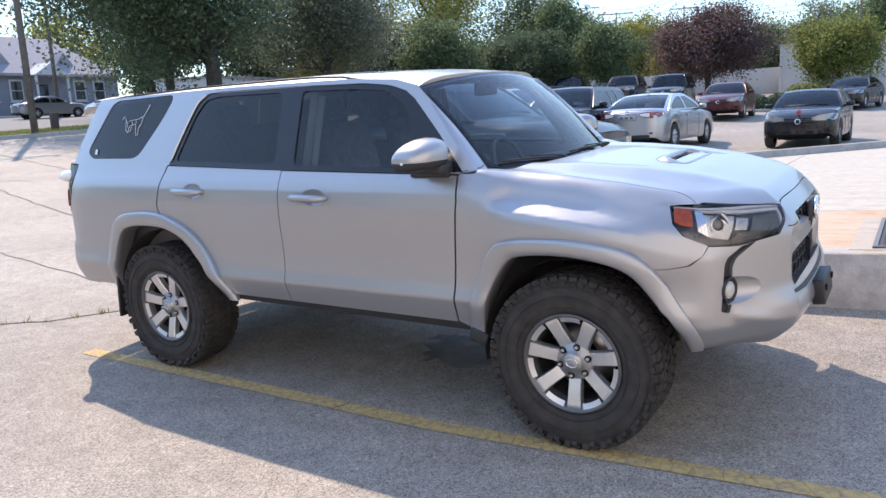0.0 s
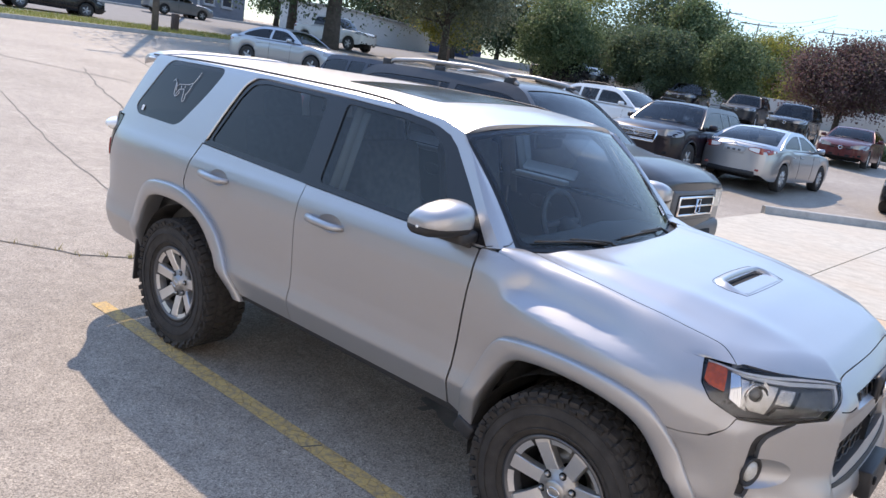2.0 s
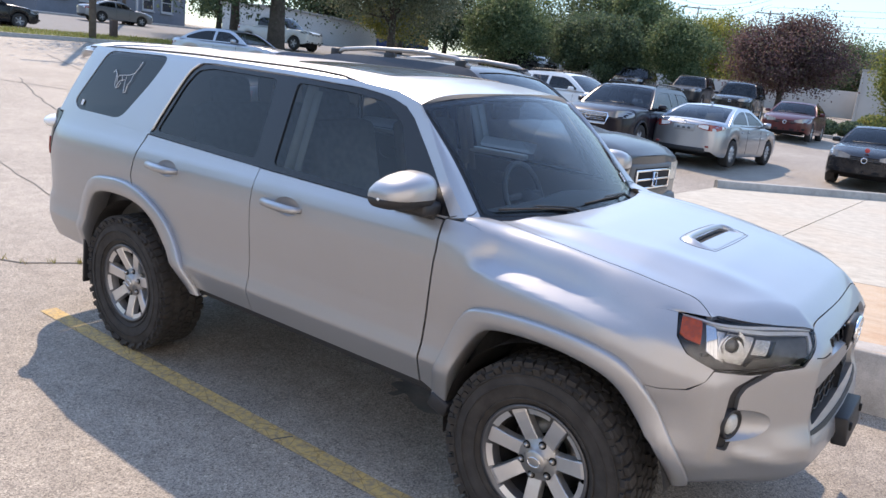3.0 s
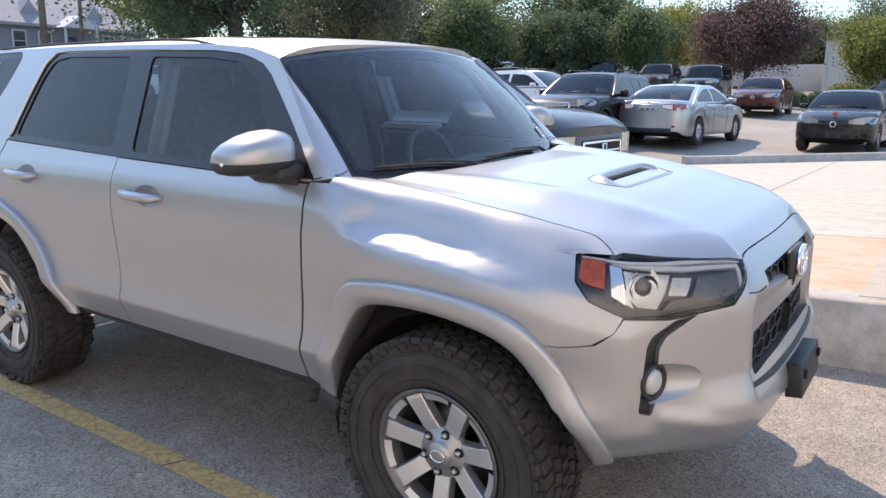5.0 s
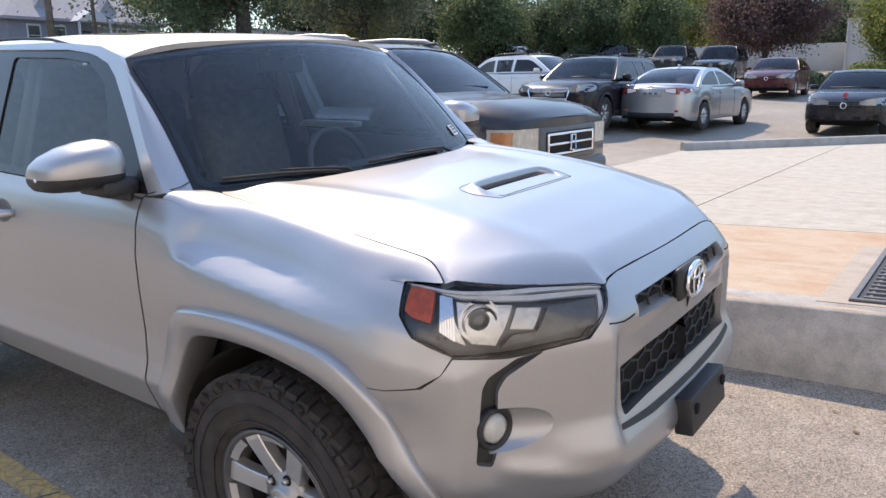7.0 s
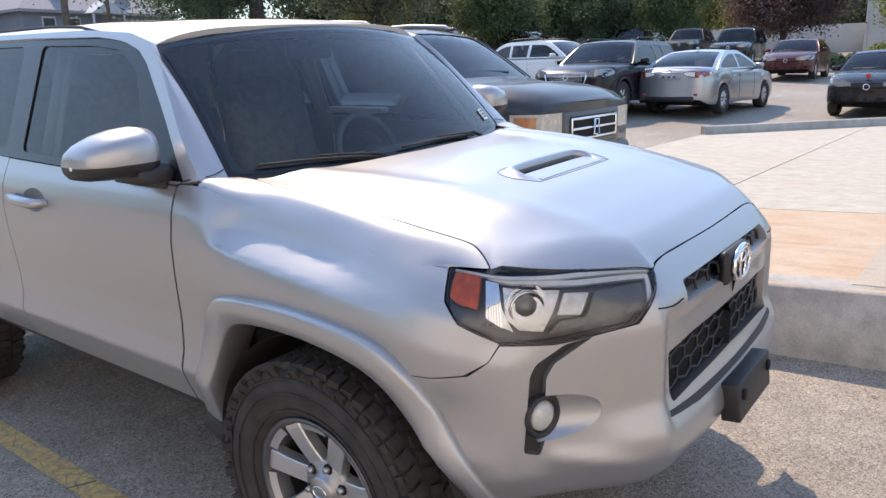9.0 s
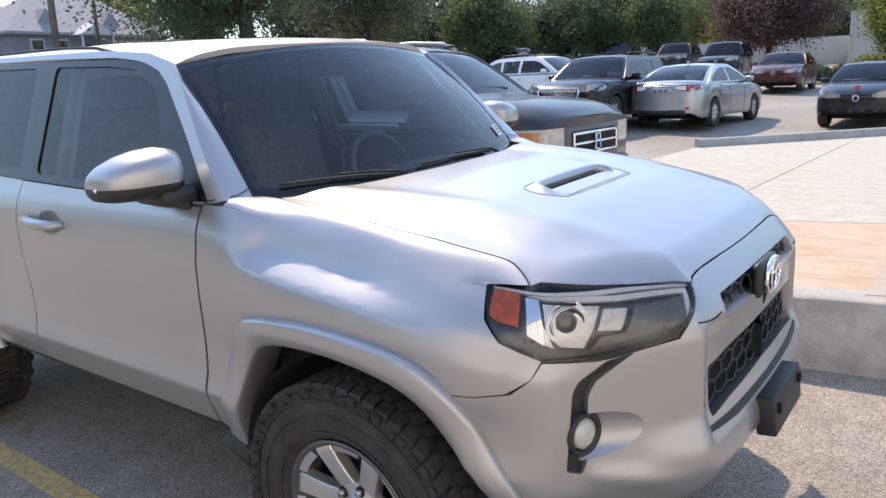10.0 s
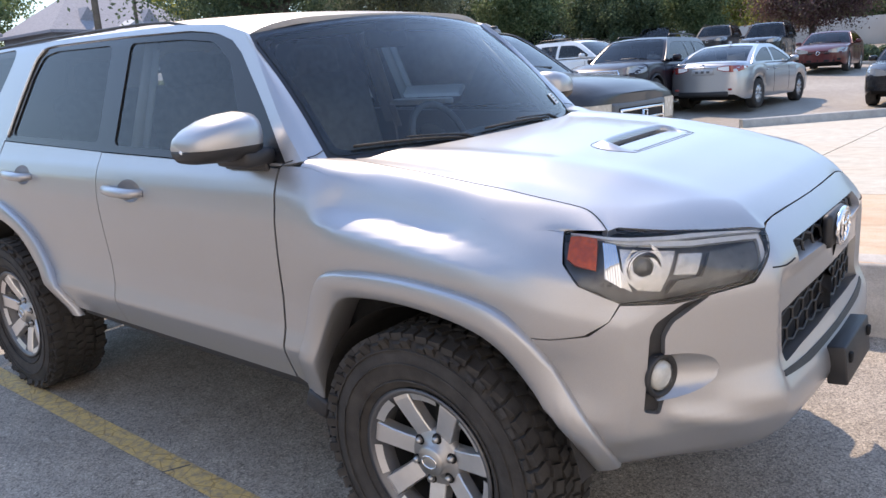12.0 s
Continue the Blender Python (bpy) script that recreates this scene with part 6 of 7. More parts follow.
        for sy in (-1, 1):
            m = Matrix.Rotation(a + (0.25 if k % 2 else 0.0) * 2 * math.pi / N, 4, "Y") @ Matrix.Translation((R - 0.036 - (0.008 if k % 2 else 0), sy * (w * 0.98), 0)) @ Matrix.Rotation(radians(sy * 26), 4, "Z")
            bmesh.ops.create_cube(bm, size=1, matrix=m @ Matrix.Diagonal((0.040 if k % 2 else 0.052, 0.011, 0.028, 1)))
    part("tread", bm, M_RUBBER, tyre, smooth=False)
    # side wall rings
    bm = bmesh.new()
    for rad, h in ((rr + 0.03, 1.0), (rr + 0.085, 1.065), (rr + 0.125, 1.03)):
        tube([(rad * math.cos(t), s * w * h, rad * math.sin(t)) for t in np.linspace(0, 2 * math.pi, 49)[:-1]], 0.0035, 5, bm, closed=True)
    part("sidewall_ring", bm, M_RUBBER, tyre)
    o = s
    rim = part("rim", lathe([(rr - 0.006, o * 0.105), (rr + 0.004, o * 0.122), (rr - 0.012, o * 0.120), (rr - 0.028, o * 0.085), (rr - 0.045, o * 0.02), (rr - 0.05, -o * 0.10)], 56), M_RIMG, tyre, "dark grey alloy rim with machined spokes")
    part("barrel", lathe([(rr - 0.046, o * 0.06), (rr - 0.055, -o * 0.09), (0.16, -o * 0.10), (0.001, -o * 0.10)], 40), M_DARK, tyre)
    part("brake_disc", lathe([(0.165, -o * 0.055), (0.165, -o * 0.035), (0.07, -o * 0.035)], 32), M_STEEL, tyre)
    for k in range(7):
        a = 2 * math.pi * (k + 0.74) / 7
        bm = bmesh.new()
        secs = [(0.070, 0.030, 0.074), (0.11, 0.029, 0.086), (0.16, 0.030, 0.098), (0.200, 0.033, 0.106), (0.212, 0.033, 0.106)]
        for lift, col, inset in ((0.0, M_RIMM, 0.0),):
            rows = []
            for rad, hw, y in secs:
                rows.append([(rad, o * (y - 0.035), -hw * 1.12), (rad, o * (y - 0.004), -hw * 1.02), (rad, o * y, -hw * 0.93), (rad, o * y, hw * 0.93), (rad, o * (y - 0.004), hw * 1.02), (rad, o * (y - 0.035), hw * 1.12)])
            vs = [[bm.verts.new(Matrix.Rotation(a, 3, "Y") @ Vector(p)) for p in r] for r in rows]
            for p, q in zip(vs, vs[1:]):
                for j in range(5):
                    bm.faces.new((p[j], q[j], q[j + 1], p[j + 1]))
            bm.faces.new(vs[0]), bm.faces.new(vs[-1])
            bmesh.ops.recalc_face_normals(bm, faces=bm.faces)
        part("spoke", bm, M_RIMM, tyre, smooth=False)
        # machined window edge between the spokes
        b0, b1 = a + 0.22, a + 2 * math.pi / 7 - 0.22
        bm = grid(lambda t, v: (lambda r, y: (r * math.cos(t), y, -r * math.sin(t)))(0.222 - 0.030 * v, o * (0.114 - 0.012 * v)), np.linspace(b0, b1, 9), [0, 0.5, 1.0])
        bmesh.ops.recalc_face_normals(bm, faces=bm.faces)
        part("rim_facet", bm, M_RIMM, tyre)
    hub = part("hub", lathe([(0.092, o * 0.05), (0.090, o * 0.072), (0.080, o * 0.080), (0.050, o * 0.082), (0.048, o * 0.098), (0.040, o * 0.103), (0.0005, o * 0.104)], 36), M_HUB, tyre, "machined hub face")
    part("centre_cap", lathe([(0.047, o * 0.088), (0.047, o * 0.099), (0.041, o * 0.1045), (0.0005, o * 0.106)], 28), M_STEEL, tyre)
    part("cap_ring", oval_y(0.027, 0.019, 0.003, o * 0.107), M_CHROME, tyre)
    for k in range(6):
        a = 2 * math.pi * k / 6 + 0.3
        c = (0.070 * math.cos(a), 0, 0.070 * math.sin(a))
        # solid near-black disc, painted as the shaded hole
        part("lug_hole", rod((c[0], o * 0.070, c[2]), (c[0], o * 0.0822, c[2]), 0.0165, n=14), M_DARK, tyre)
        part("lug_nut", rod((c[0], o * 0.074, c[2]), (c[0], o * 0.096, c[2]), 0.0115, 0.009, 6), M_STEEL, tyre)
    return tyre


def oval_y(rx, rz, r, y):
    return tube([(rx * math.cos(a), y, rz * math.sin(a)) for a in np.linspace(0, 2 * math.pi, 25)[:-1]], r, 5, closed=True)


for x in (0.0, -2.79):
    for s in (-1, 1):
        wheel(x, s)

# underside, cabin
# near-black blocks with the underside's shade in their colour
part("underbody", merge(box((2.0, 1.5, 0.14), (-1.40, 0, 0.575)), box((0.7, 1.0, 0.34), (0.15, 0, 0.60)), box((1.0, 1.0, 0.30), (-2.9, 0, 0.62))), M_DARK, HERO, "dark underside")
for s in (-1, 1):
    part("frame_rail", rod((-2.2, s * 0.62, 0.49), (-0.5, s * 0.62, 0.49), 0.035), M_BLACKPL, HERO)
for s in (-1, 1):
    part("arch_end", box((0.10, 0.16, 0.07), (-0.475, s * 0.83, 0.475), 0.012, (0, 20, 0)), M_BLACKPL, HERO)
    part("mud_flap", box((0.02, 0.24, 0.30), (-3.27, s * 0.80, 0.44), 0.006, (0, 6, 0)), M_BLACKPL, HERO)
part("cabin_floor", merge(box((3.0, 1.56, 0.04), (-2.0, 0, 0.68)), box((0.04, 1.5, 0.62), (-0.42, 0, 0.88)), box((1.2, 1.5, 0.25), (-3.0, 0, 0.86))), M_CABIN, HERO)
part("dashboard", grid(lambda u, v: (-0.38 - 0.42 * u, (2 * v - 1) * 0.74, 1.225 - 0.03 * u * u - 0.25 * sstep(0.75, 1.0, u) + 0.02 * math.exp(-((v - 0.75) / 0.12) ** 2)), [i / 10 for i in range(11)], [i / 16 for i in range(17)]), M_CABIN, HERO)
wheel_c = Vector((-0.92, 0.38, 1.16))
sw = tube([wheel_c + Vector((-0.07 * math.sin(a), 0.185 * math.cos(a), 0.17 * math.sin(a))) for a in np.linspace(0, 2 * math.pi, 29)[:-1]], 0.016, 8, closed=True)
part("steering_wheel", merge(sw, rod(wheel_c + Vector((0.10, 0, -0.03)), wheel_c, 0.045), box((0.03, 0.34, 0.035), tuple(wheel_c), 0.01), box((0.03, 0.04, 0.17), tuple(wheel_c - Vector((0, 0, 0.08))), 0.01)), M_CABIN, HERO)
part("rear_view_mirror", merge(box((0.03, 0.24, 0.075), (-0.86, 0.0, 1.635), 0.015), rod((-0.80, 0, 1.70), (-0.86, 0, 1.64), 0.012), box((0.08, 0.12, 0.06), (-0.83, 0, 1.69), 0.02)), M_BLACKPL, HERO)


def seat(x, y, w):
    st = part("seat", merge(box((0.52, w, 0.16), (x, y, 0.90), 0.05), box((0.14, w * 0.96, 0.62), (x - 0.30, y, 1.20), 0.05, (0, -14, 0))), M_SEAT, HERO)
    n = 2 if w > 0.8 else 1
    for k in range(n):
        yy = y if n == 1 else y + (k - 0.5) * 0.72
        part("head_rest", merge(box((0.10, 0.26, 0.18), (x - 0.42, yy, 1.56), 0.045, (0, -10, 0)), rod((x - 0.38, yy - 0.06, 1.42), (x - 0.41, yy - 0.06, 1.52), 0.007), rod((x - 0.38, yy + 0.06, 1.42), (x - 0.41, yy + 0.06, 1.52), 0.007)), M_SEAT, st)


seat(-1.30, 0.38, 0.52)
seat(-1.30, -0.38, 0.52)
seat(-2.15, 0.0, 1.34)
for s in (-1, 1):
    part("pillar_trim", rod((-1.60, s * 0.77, 1.22), (-1.60, s * 0.61, 1.69), 0.03, 0.026, 8), M_PILLAR, HERO)
    part("pillar_trim", rod((-0.56, s * 0.735, 1.25), (-0.93, s * 0.645, 1.67), 0.016, 0.015, 8), M_PILLAR, HERO)
    part("seat_belt", box((0.045, 0.006, 0.50), (-1.55, s * 0.70, 1.42), 0, (s * 18, 0, 0)), M_PILLAR, HERO)


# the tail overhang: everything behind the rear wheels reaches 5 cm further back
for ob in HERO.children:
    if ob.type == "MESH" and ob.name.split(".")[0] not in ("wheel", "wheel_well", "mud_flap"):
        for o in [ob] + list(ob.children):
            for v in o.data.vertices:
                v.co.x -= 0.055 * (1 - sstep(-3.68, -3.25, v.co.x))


# sunlit streak on the far sill, put in as pale strips there only
for x0, x1 in ((-2.62, -1.80), (-1.56, -1.16)):
    part("door_sill_trim", box((x1 - x0, 0.07, 0.03), ((x0 + x1) / 2, 0.765, 1.315 + 0.012 * (x0 < -2)), 0.008), M_SUNEDGE, HERO, "pale strip painted as sunlight along the inner window sill")
# stickers on the glass
def on_glass(u, z, o=0.0035):
    p = Vector(shell(u, z))
    return p + Vector((0, -o, 0))


bm = bmesh.new()
for pts in ([(-3.20, 1.615), (-3.17, 1.60), (-3.15, 1.575), (-3.13, 1.59), (-3.08, 1.595), (-3.03, 1.60), (-2.985, 1.615), (-2.955, 1.66), (-2.945, 1.685)],
            [(-3.17, 1.60), (-3.16, 1.56), (-3.15, 1.53), (-3.13, 1.515), (-3.125, 1.54), (-3.11, 1.56), (-3.06, 1.57)],
            [(-3.13, 1.515), (-3.105, 1.525), (-3.095, 1.55)], [(-3.06, 1.57), (-3.05, 1.54), (-3.035, 1.495), (-3.015, 1.50), (-3.02, 1.54), (-3.0, 1.57), (-2.99, 1.61)],
            [(-3.21, 1.60), (-3.195, 1.62), (-3.18, 1.615)], [(-3.15, 1.575), (-3.14, 1.55)], [(-3.10, 1.585), (-3.09, 1.56)], [(-3.06, 1.59), (-3.055, 1.575)]):
    tube([on_glass(*p) for p in pts], 0.0016, 4, bm)
part("window_decal", bm, M_WHITE, HERO, "thin white animal outline decal")
bm = bmesh.new()
bm.faces.new([bm.verts.new(on_glass(*p, 0.003)) for p in ((-3.455, 1.385), (-3.425, 1.383), (-3.425, 1.415), (-3.455, 1.417))])
part("window_sticker", bm, M_WHITE, HERO)
bm = bmesh.new()
bm.faces.new([bm.verts.new(Vector(screen(q, v)) + Vector((0.004, 0, 0.003))) for q, v in ((0.83, 0.10), (0.90, 0.10), (0.90, 0.19), (0.83, 0.19))])
part("windscreen_sticker", bm, M_WHITE, HERO, "small white sticker with grey bars")
bm = bmesh.new()
for k in range(3):
    bm.faces.new([bm.verts.new(Vector(screen(q, v)) + Vector((0.006, 0, 0.0045))) for q, v in ((0.842, 0.115 + 0.025 * k), (0.888, 0.115 + 0.025 * k), (0.888, 0.128 + 0.025 * k), (0.842, 0.128 + 0.025 * k))])
part("sticker_bar", bm, M_GREYPL, HERO)


# ---- neighbouring cars ----
# dark pickup beside the silver car, nose square and upright
PICK = parked_car(stand(-4.15, 3.85, 90), "dark grey crew cab pickup truck with steel roof rails", DARKGREY, L=5.25, W=1.95, H=1.85, wb=3.1, fo=0.98, r=0.375, sill=0.32, hood=1.295, nose=1.205, belt=1.345, trunk=1.345, tail=1.20,
                  gx=(1.45, 0.84, -1.25, -1.65), gw=0.60, kind="pickup", name="pickup_truck", crown=0.035, spokes=5, plain_front=True, bulge=0.08, corner=0.05, mirror_at=(-0.76, 0.6), lamp=(1.0, 0.115, M_OLDLENS))
gp = part("grille", box((0.07, 1.06, 0.30), (2.60, 0, 0.945), 0.03), M_GREYPL, PICK, "square grille in a grey surround")
# solid near-black block, painted as the shaded opening
part("opening", box((0.03, 0.88, 0.22), (2.63, 0.0, 0.945), 0.02), M_DARK, gp)
for z in (0.86, 0.945, 1.03):
    part("bar", box((0.025, 0.86, 0.022), (2.648, 0.0, z), 0.008), M_CHROME, gp)
for y in (-0.42, 0.42):
    part("bar", box((0.025, 0.022, 0.19), (2.648, y, 0.945), 0.008), M_CHROME, gp)
part("badge", tube([(2.668, a, 0.945 + b) for a, b in ((-0.05, -0.06), (-0.035, 0.065), (0.035, 0.065), (0.05, -0.06), (0.0, -0.07))], 0.011, 6, closed=True), M_CHROME, gp, "plain chrome badge")
part("badge_bar", box((0.02, 0.05, 0.02), (2.668, 0.0, 0.95), 0.004), M_CHROME, gp)
part("front_bumper", box((0.22, 1.70, 0.24), (2.52, 0, 0.66), 0.07), M_GREYPL, PICK)
# another near-black block, for the shade in the slot
part("bumper_slot", box((0.03, 1.1, 0.09), (2.635, 0, 0.64), 0.02), M_DARK, PICK)
part("red_tag", box((0.02, 0.16, 0.05), (2.66, 0.55, 0.52), 0.008), M_RED, PICK)
for s in (-1, 1):
    part("roof_rail", tube([(0.74, s * 0.61, 1.81), (0.56, s * 0.625, 1.885), (0.1, s * 0.63, 1.92), (-0.6, s * 0.625, 1.91), (-1.05, s * 0.62, 1.87), (-1.25, s * 0.61, 1.79)], [0.026, 0.030, 0.024, 0.024, 0.026, 0.026], 8), M_RAIL, PICK, "broad silver roof rail")
    for x in (0.64, -0.35, -1.18):
        part("rail_foot", box((0.14, 0.06, 0.12), (x, s * 0.62, 1.82), 0.02), M_BLACKPL, PICK)

# across the aisle
SALOON = parked_car(stand(-4.87, 17.05, 3), "pale silver hybrid saloon showing its clean tail", SEDAN_SILVER, H=1.46, gx=(0.95, 0.05, -0.95, -1.85), trunk=1.06, tail=0.94, belt=1.0, hood=0.96, nose=0.76, plate_back=False, spokes=10, name="saloon_car")
part("boot_lid_edge", tube([(-2.33, y, 1.055 - 0.03 * abs(y)) for y in np.linspace(-0.72, 0.72, 9)], 0.010, 6), SEDAN_SILVER, SALOON)
part("plate_recess", box((0.03, 0.52, 0.15), (-2.395, 0, 0.86), 0.03), M_PLATEREC, SALOON, "recess with a pale plate")
for y in (-0.13, 0.0, 0.13):
    part("plate_bar", box((0.012, 0.07, 0.05), (-2.413, y, 0.86), 0.006), M_GREYPL, SALOON)
part("badge", lathe([(0.045, 0), (0.05, 0.01), (0.03, 0.012)], 18, "X", centre=(-2.40, 0, 0.985)), M_CHROME, SALOON)
for s in (-1, 1):
    part("reflector", box((0.03, 0.12, 0.05), (-2.345, s * 0.60, 0.47), 0.012, (0, 0, s * 16)), M_RED, SALOON)
part("diffuser", box((0.08, 1.15, 0.12), (-2.345, 0, 0.37), 0.03), M_BLACKPL, SALOON)
part("aerial_fin", box((0.14, 0.03, 0.06), (-0.85, 0, 1.49), 0.012), SEDAN_SILVER, SALOON)

UTILITY = parked_car(stand(-6.8, 15.45, 178), "dark plum-black seven-seat sports utility car with chrome grille", MOCHA, L=4.92, W=1.98, H=1.70, wb=2.86, fo=0.98, r=0.38, sill=0.30, hood=1.13, nose=0.98, belt=1.13, trunk=1.13, tail=1.1,
                 gx=(0.95, 0.20, -2.02, -2.28), gw=0.60, kind="suv", rails=True, grille="chrome", spokes=6, name="sports_utility_car", dark_clad=True)
part("chrome_mouth", tube([(2.47, y, z) for y, z in ((-0.50, 0.90), (-0.44, 0.70), (0.44, 0.70), (0.50, 0.90), (0.47, 0.955), (-0.47, 0.955))], 0.022, 6, closed=True), M_CHROME, UTILITY)
for z in (0.735, 0.89, 0.925):
    part("grille_bar", box((0.02, 0.9, 0.016), (2.475, 0, z), 0.005), M_CHROME, UTILITY)
part("screen_tag", box((0.01, 0.09, 0.09), (0.66, 0.52, 1.32), 0.0, (0, -40, 0)), M_WHITE, UTILITY)

COMPACT = parked_car(stand(-1.3, 18.95, 181), "black compact saloon with a small red bonnet sticker", BLACKP, L=4.54, W=1.77, H=1.46, wb=2.6, fo=0.9, hood=0.98, nose=0.78, belt=0.98, gx=(0.92, 0.22, -0.92, -1.72), name="compact_saloon", spokes=5)
part("bonnet_sticker", lathe([(0.055, 0.0), (0.05, 0.008), (0.0005, 0.009)], 18, "X", centre=(2.13, 0.0, 0.90)), M_REDSTICK, COMPACT, "round red sticker")
parked_car(stand(-5.75, 29.9, 177), "dark red saloon with bright headlights", REDP, spokes=10, name="saloon_car")
parked_car(stand(-9.7, 35.6, 174), "black upright off-road car with roof bars", BLACKP, **{**SUV, "H": 1.82, "rails": True, "name": "off_road_car"})
parked_car(stand(-13.3, 39.0, 172), "dark grey estate car with roof bars", DARKGREY, **{**SUV, "H": 1.76, "rails": True, "name": "estate_car"})
parked_car(stand(-17.5, 41.0, 170), "black estate car in the far row", BLACKP, **{**SUV, "name": "estate_car"})
parked_car(stand(-21.5, 44.0, 100), "white estate car in the far row", WHITEP, **{**SUV, "H": 1.68, "name": "estate_car", "dark_clad": True})
parked_car(stand(-26.0, 41.0, 95), "black pickup truck far across the lot", BLACKP, L=5.6, W=2.0, H=1.9, wb=3.5, r=0.4, sill=0.38, hood=1.2, nose=1.12, belt=1.22, trunk=1.24, tail=1.15, gx=(1.2, 0.6, -0.9, -1.15), gw=0.62, kind="pickup", name="pickup_truck")
parked_car(stand(-1.6, 38.0, 190), "black saloon beyond the shrubs", BLACKP, name="saloon_car")
parked_car(stand(3.2, 39.5, 190), "white saloon beyond the shrubs", WHITEP, name="saloon_car")
parked_car(stand(-10.2, 19.0, 98), "white compact crossover car", WHITEP, **{**SUV, "L": 4.6, "W": 1.86, "H": 1.60, "gx": (0.95, 0.15, -1.55, -2.2), "belt": 1.06, "hood": 1.04, "trunk": 1.06, "rails": True, "name": "sports_utility_car", "dark_clad": True})
parked_car(stand(-11.2, 9.9, 91), "dark blue estate car with a roof spoiler", DARKBLUE, **{**SUV, "H": 1.52, "belt": 1.02, "hood": 0.98, "nose": 0.85, "trunk": 1.02, "tail": 0.96, "name": "estate_car"})
parked_car(stand(-20.9, 14.1, 76), "silver saloon nose-out beside the verge", SEDAN_SILVER, H=1.45, name="saloon_car", spokes=5)
parked_car(stand(-36.5, 29.5, 80), "white pickup truck on the street", WHITEP, L=5.6, W=2.0, H=1.9, wb=3.5, r=0.4, sill=0.38, hood=1.18, nose=1.1, belt=1.22, trunk=1.22, tail=1.15, gx=(1.2, 0.6, -0.9, -1.15), gw=0.62, kind="pickup", name="pickup_truck")
parked_car(stand(-49.6, 26.2, 4), "silver-grey saloon parked on the street before the house", GREYP, name="saloon_car")
parked_car(stand(-36.4, 12.0, 5), "black saloon parked by the grass verge", BLACKP, name="saloon_car")
parked_car(stand(-24.5, 47.0, 95), "silver estate car in the far row", SEDAN_SILVER, **{**SUV, "name": "estate_car"})
parked_car(stand(-30.0, 52.0, 95), "white saloon in the far row", WHITEP, name="saloon_car")


# ---- verge, street, kerb on the rear side ----
def ribbon(x0, x1, y0, y1, lift, name, mat, label, category):
    bm = grid(lambda x, y: (x, y, ground_z(x, y) + lift), np.linspace(x0, x1, 12), np.linspace(y0, y1, 60))
    return tagged(part(name, bm, mat), label, category, kind="structure")


ribbon(-54.5, -33.6, -60, 90, 0.02, "street", M_STREET, "sunlit grey asphalt street", "road")
ribbon(-33.6, -30.3, -60, 21, 0.14, "grass_verge", M_TURF, "dry green grass verge strewn with leaves", "grass")
ribbon(-57.5, -54.5, -60, 90, 0.10, "pavement", M_KERB, "concrete pavement in front of the houses", "pavement")
for x, nm in ((-30.2, "lot_kerb"), (-33.6, "street_kerb"), (-54.5, "street_kerb")):
    y1 = 21 if x > -40 else 90
    bm = bmesh.new()
    rows = [[bm.verts.new((x + a, y, ground_z(x, y) + b)) for a, b in ((0.10, -0.05), (0.09, 0.14), (0.07, 0.16), (-0.07, 0.16), (-0.10, 0.02))] for y in np.linspace(-60, y1, 70)]
    for a, b in zip(rows, rows[1:]):
        for k in range(4):
            bm.faces.new((a[k], b[k], b[k + 1], a[k + 1]))
    bmesh.ops.recalc_face_normals(bm, faces=bm.faces)
    tagged(part(nm, bm, M_KERB), "grey concrete kerb along the lot", "kerb", kind="structure")


# blades and leaves on the verge
def scatter(n, fn, size, mat, name, label, category, seed, flat=0.0):
    rng = np.random.default_rng(seed)
    V, F = [], []
    for i in range(n):
        x, y, z = fn(rng)
        a, s = rng.uniform(0, 6.28), size * rng.uniform(0.6, 1.3)
        d = Vector((math.cos(a), math.sin(a), 0)) * s
        u = Vector((rng.normal() * 0.3, rng.normal() * 0.3, 1.0)) * s * (0.12 if flat else 1.0)
        e = Vector((-d.y, d.x, 0)) * 0.5
        k = len(V)
        if flat:
            V += [Vector((x, y, z)) - d * 0.5, Vector((x, y, z)) + e * 0.6 + u, Vector((x, y, z)) + d * 0.5 + u * 0.4, Vector((x, y, z)) - e * 0.6 + u * 0.6]
            F.append((k, k + 1, k + 2, k + 3))
        else:
            V += [Vector((x, y, z)) - d * 0.12, Vector((x, y, z)) + d * 0.12, Vector((x, y, z)) + u]
            F.append((k, k + 1, k + 2))
    return tagged(raw(name, V, F, mat, smooth=False), label, category, kind="stuff")


def on(x, y, dz=0.0):
    return x, y, ground_z(x, y) + dz


scatter(9000, lambda r: on(r.uniform(-33.4, -30.4), r.uniform(2, 21), 0.14), 0.10, M_BLADE, "verge_grass", "tufts of dry green grass on the verge", "grass", 5)
scatter(500, lambda r: on(r.uniform(-33.4, -30.0), r.uniform(4, 21), 0.19), 0.10, M_DRYLEAF, "fallen_leaves", "dry leaves lying on the verge", "leaves", 6, 1)
scatter(120, lambda r: on(r.uniform(-0.6, 6), wall_y(0.5) - abs(r.normal()) * 0.28 - 0.04, 0.006), 0.030, M_DRYLEAF, "leaf_litter", "small dry leaves at the foot of the concrete wall", "leaves", 7, 1)


# ---- trees ----
def leaves(name, V, mat, parent):
    """Four corners for each leaf, as one mesh."""
    me = bpy.data.meshes.new(name)
    k = len(V) // 4
    me.vertices.add(k * 4)
    me.vertices.foreach_set("co", np.asarray(V, dtype=np.float32).ravel())
    me.loops.add(k * 4)
    me.loops.foreach_set("vertex_index", np.arange(k * 4, dtype=np.int32))
    me.polygons.add(k)
    me.polygons.foreach_set("loop_start", np.arange(0, k * 4, 4, dtype=np.int32))
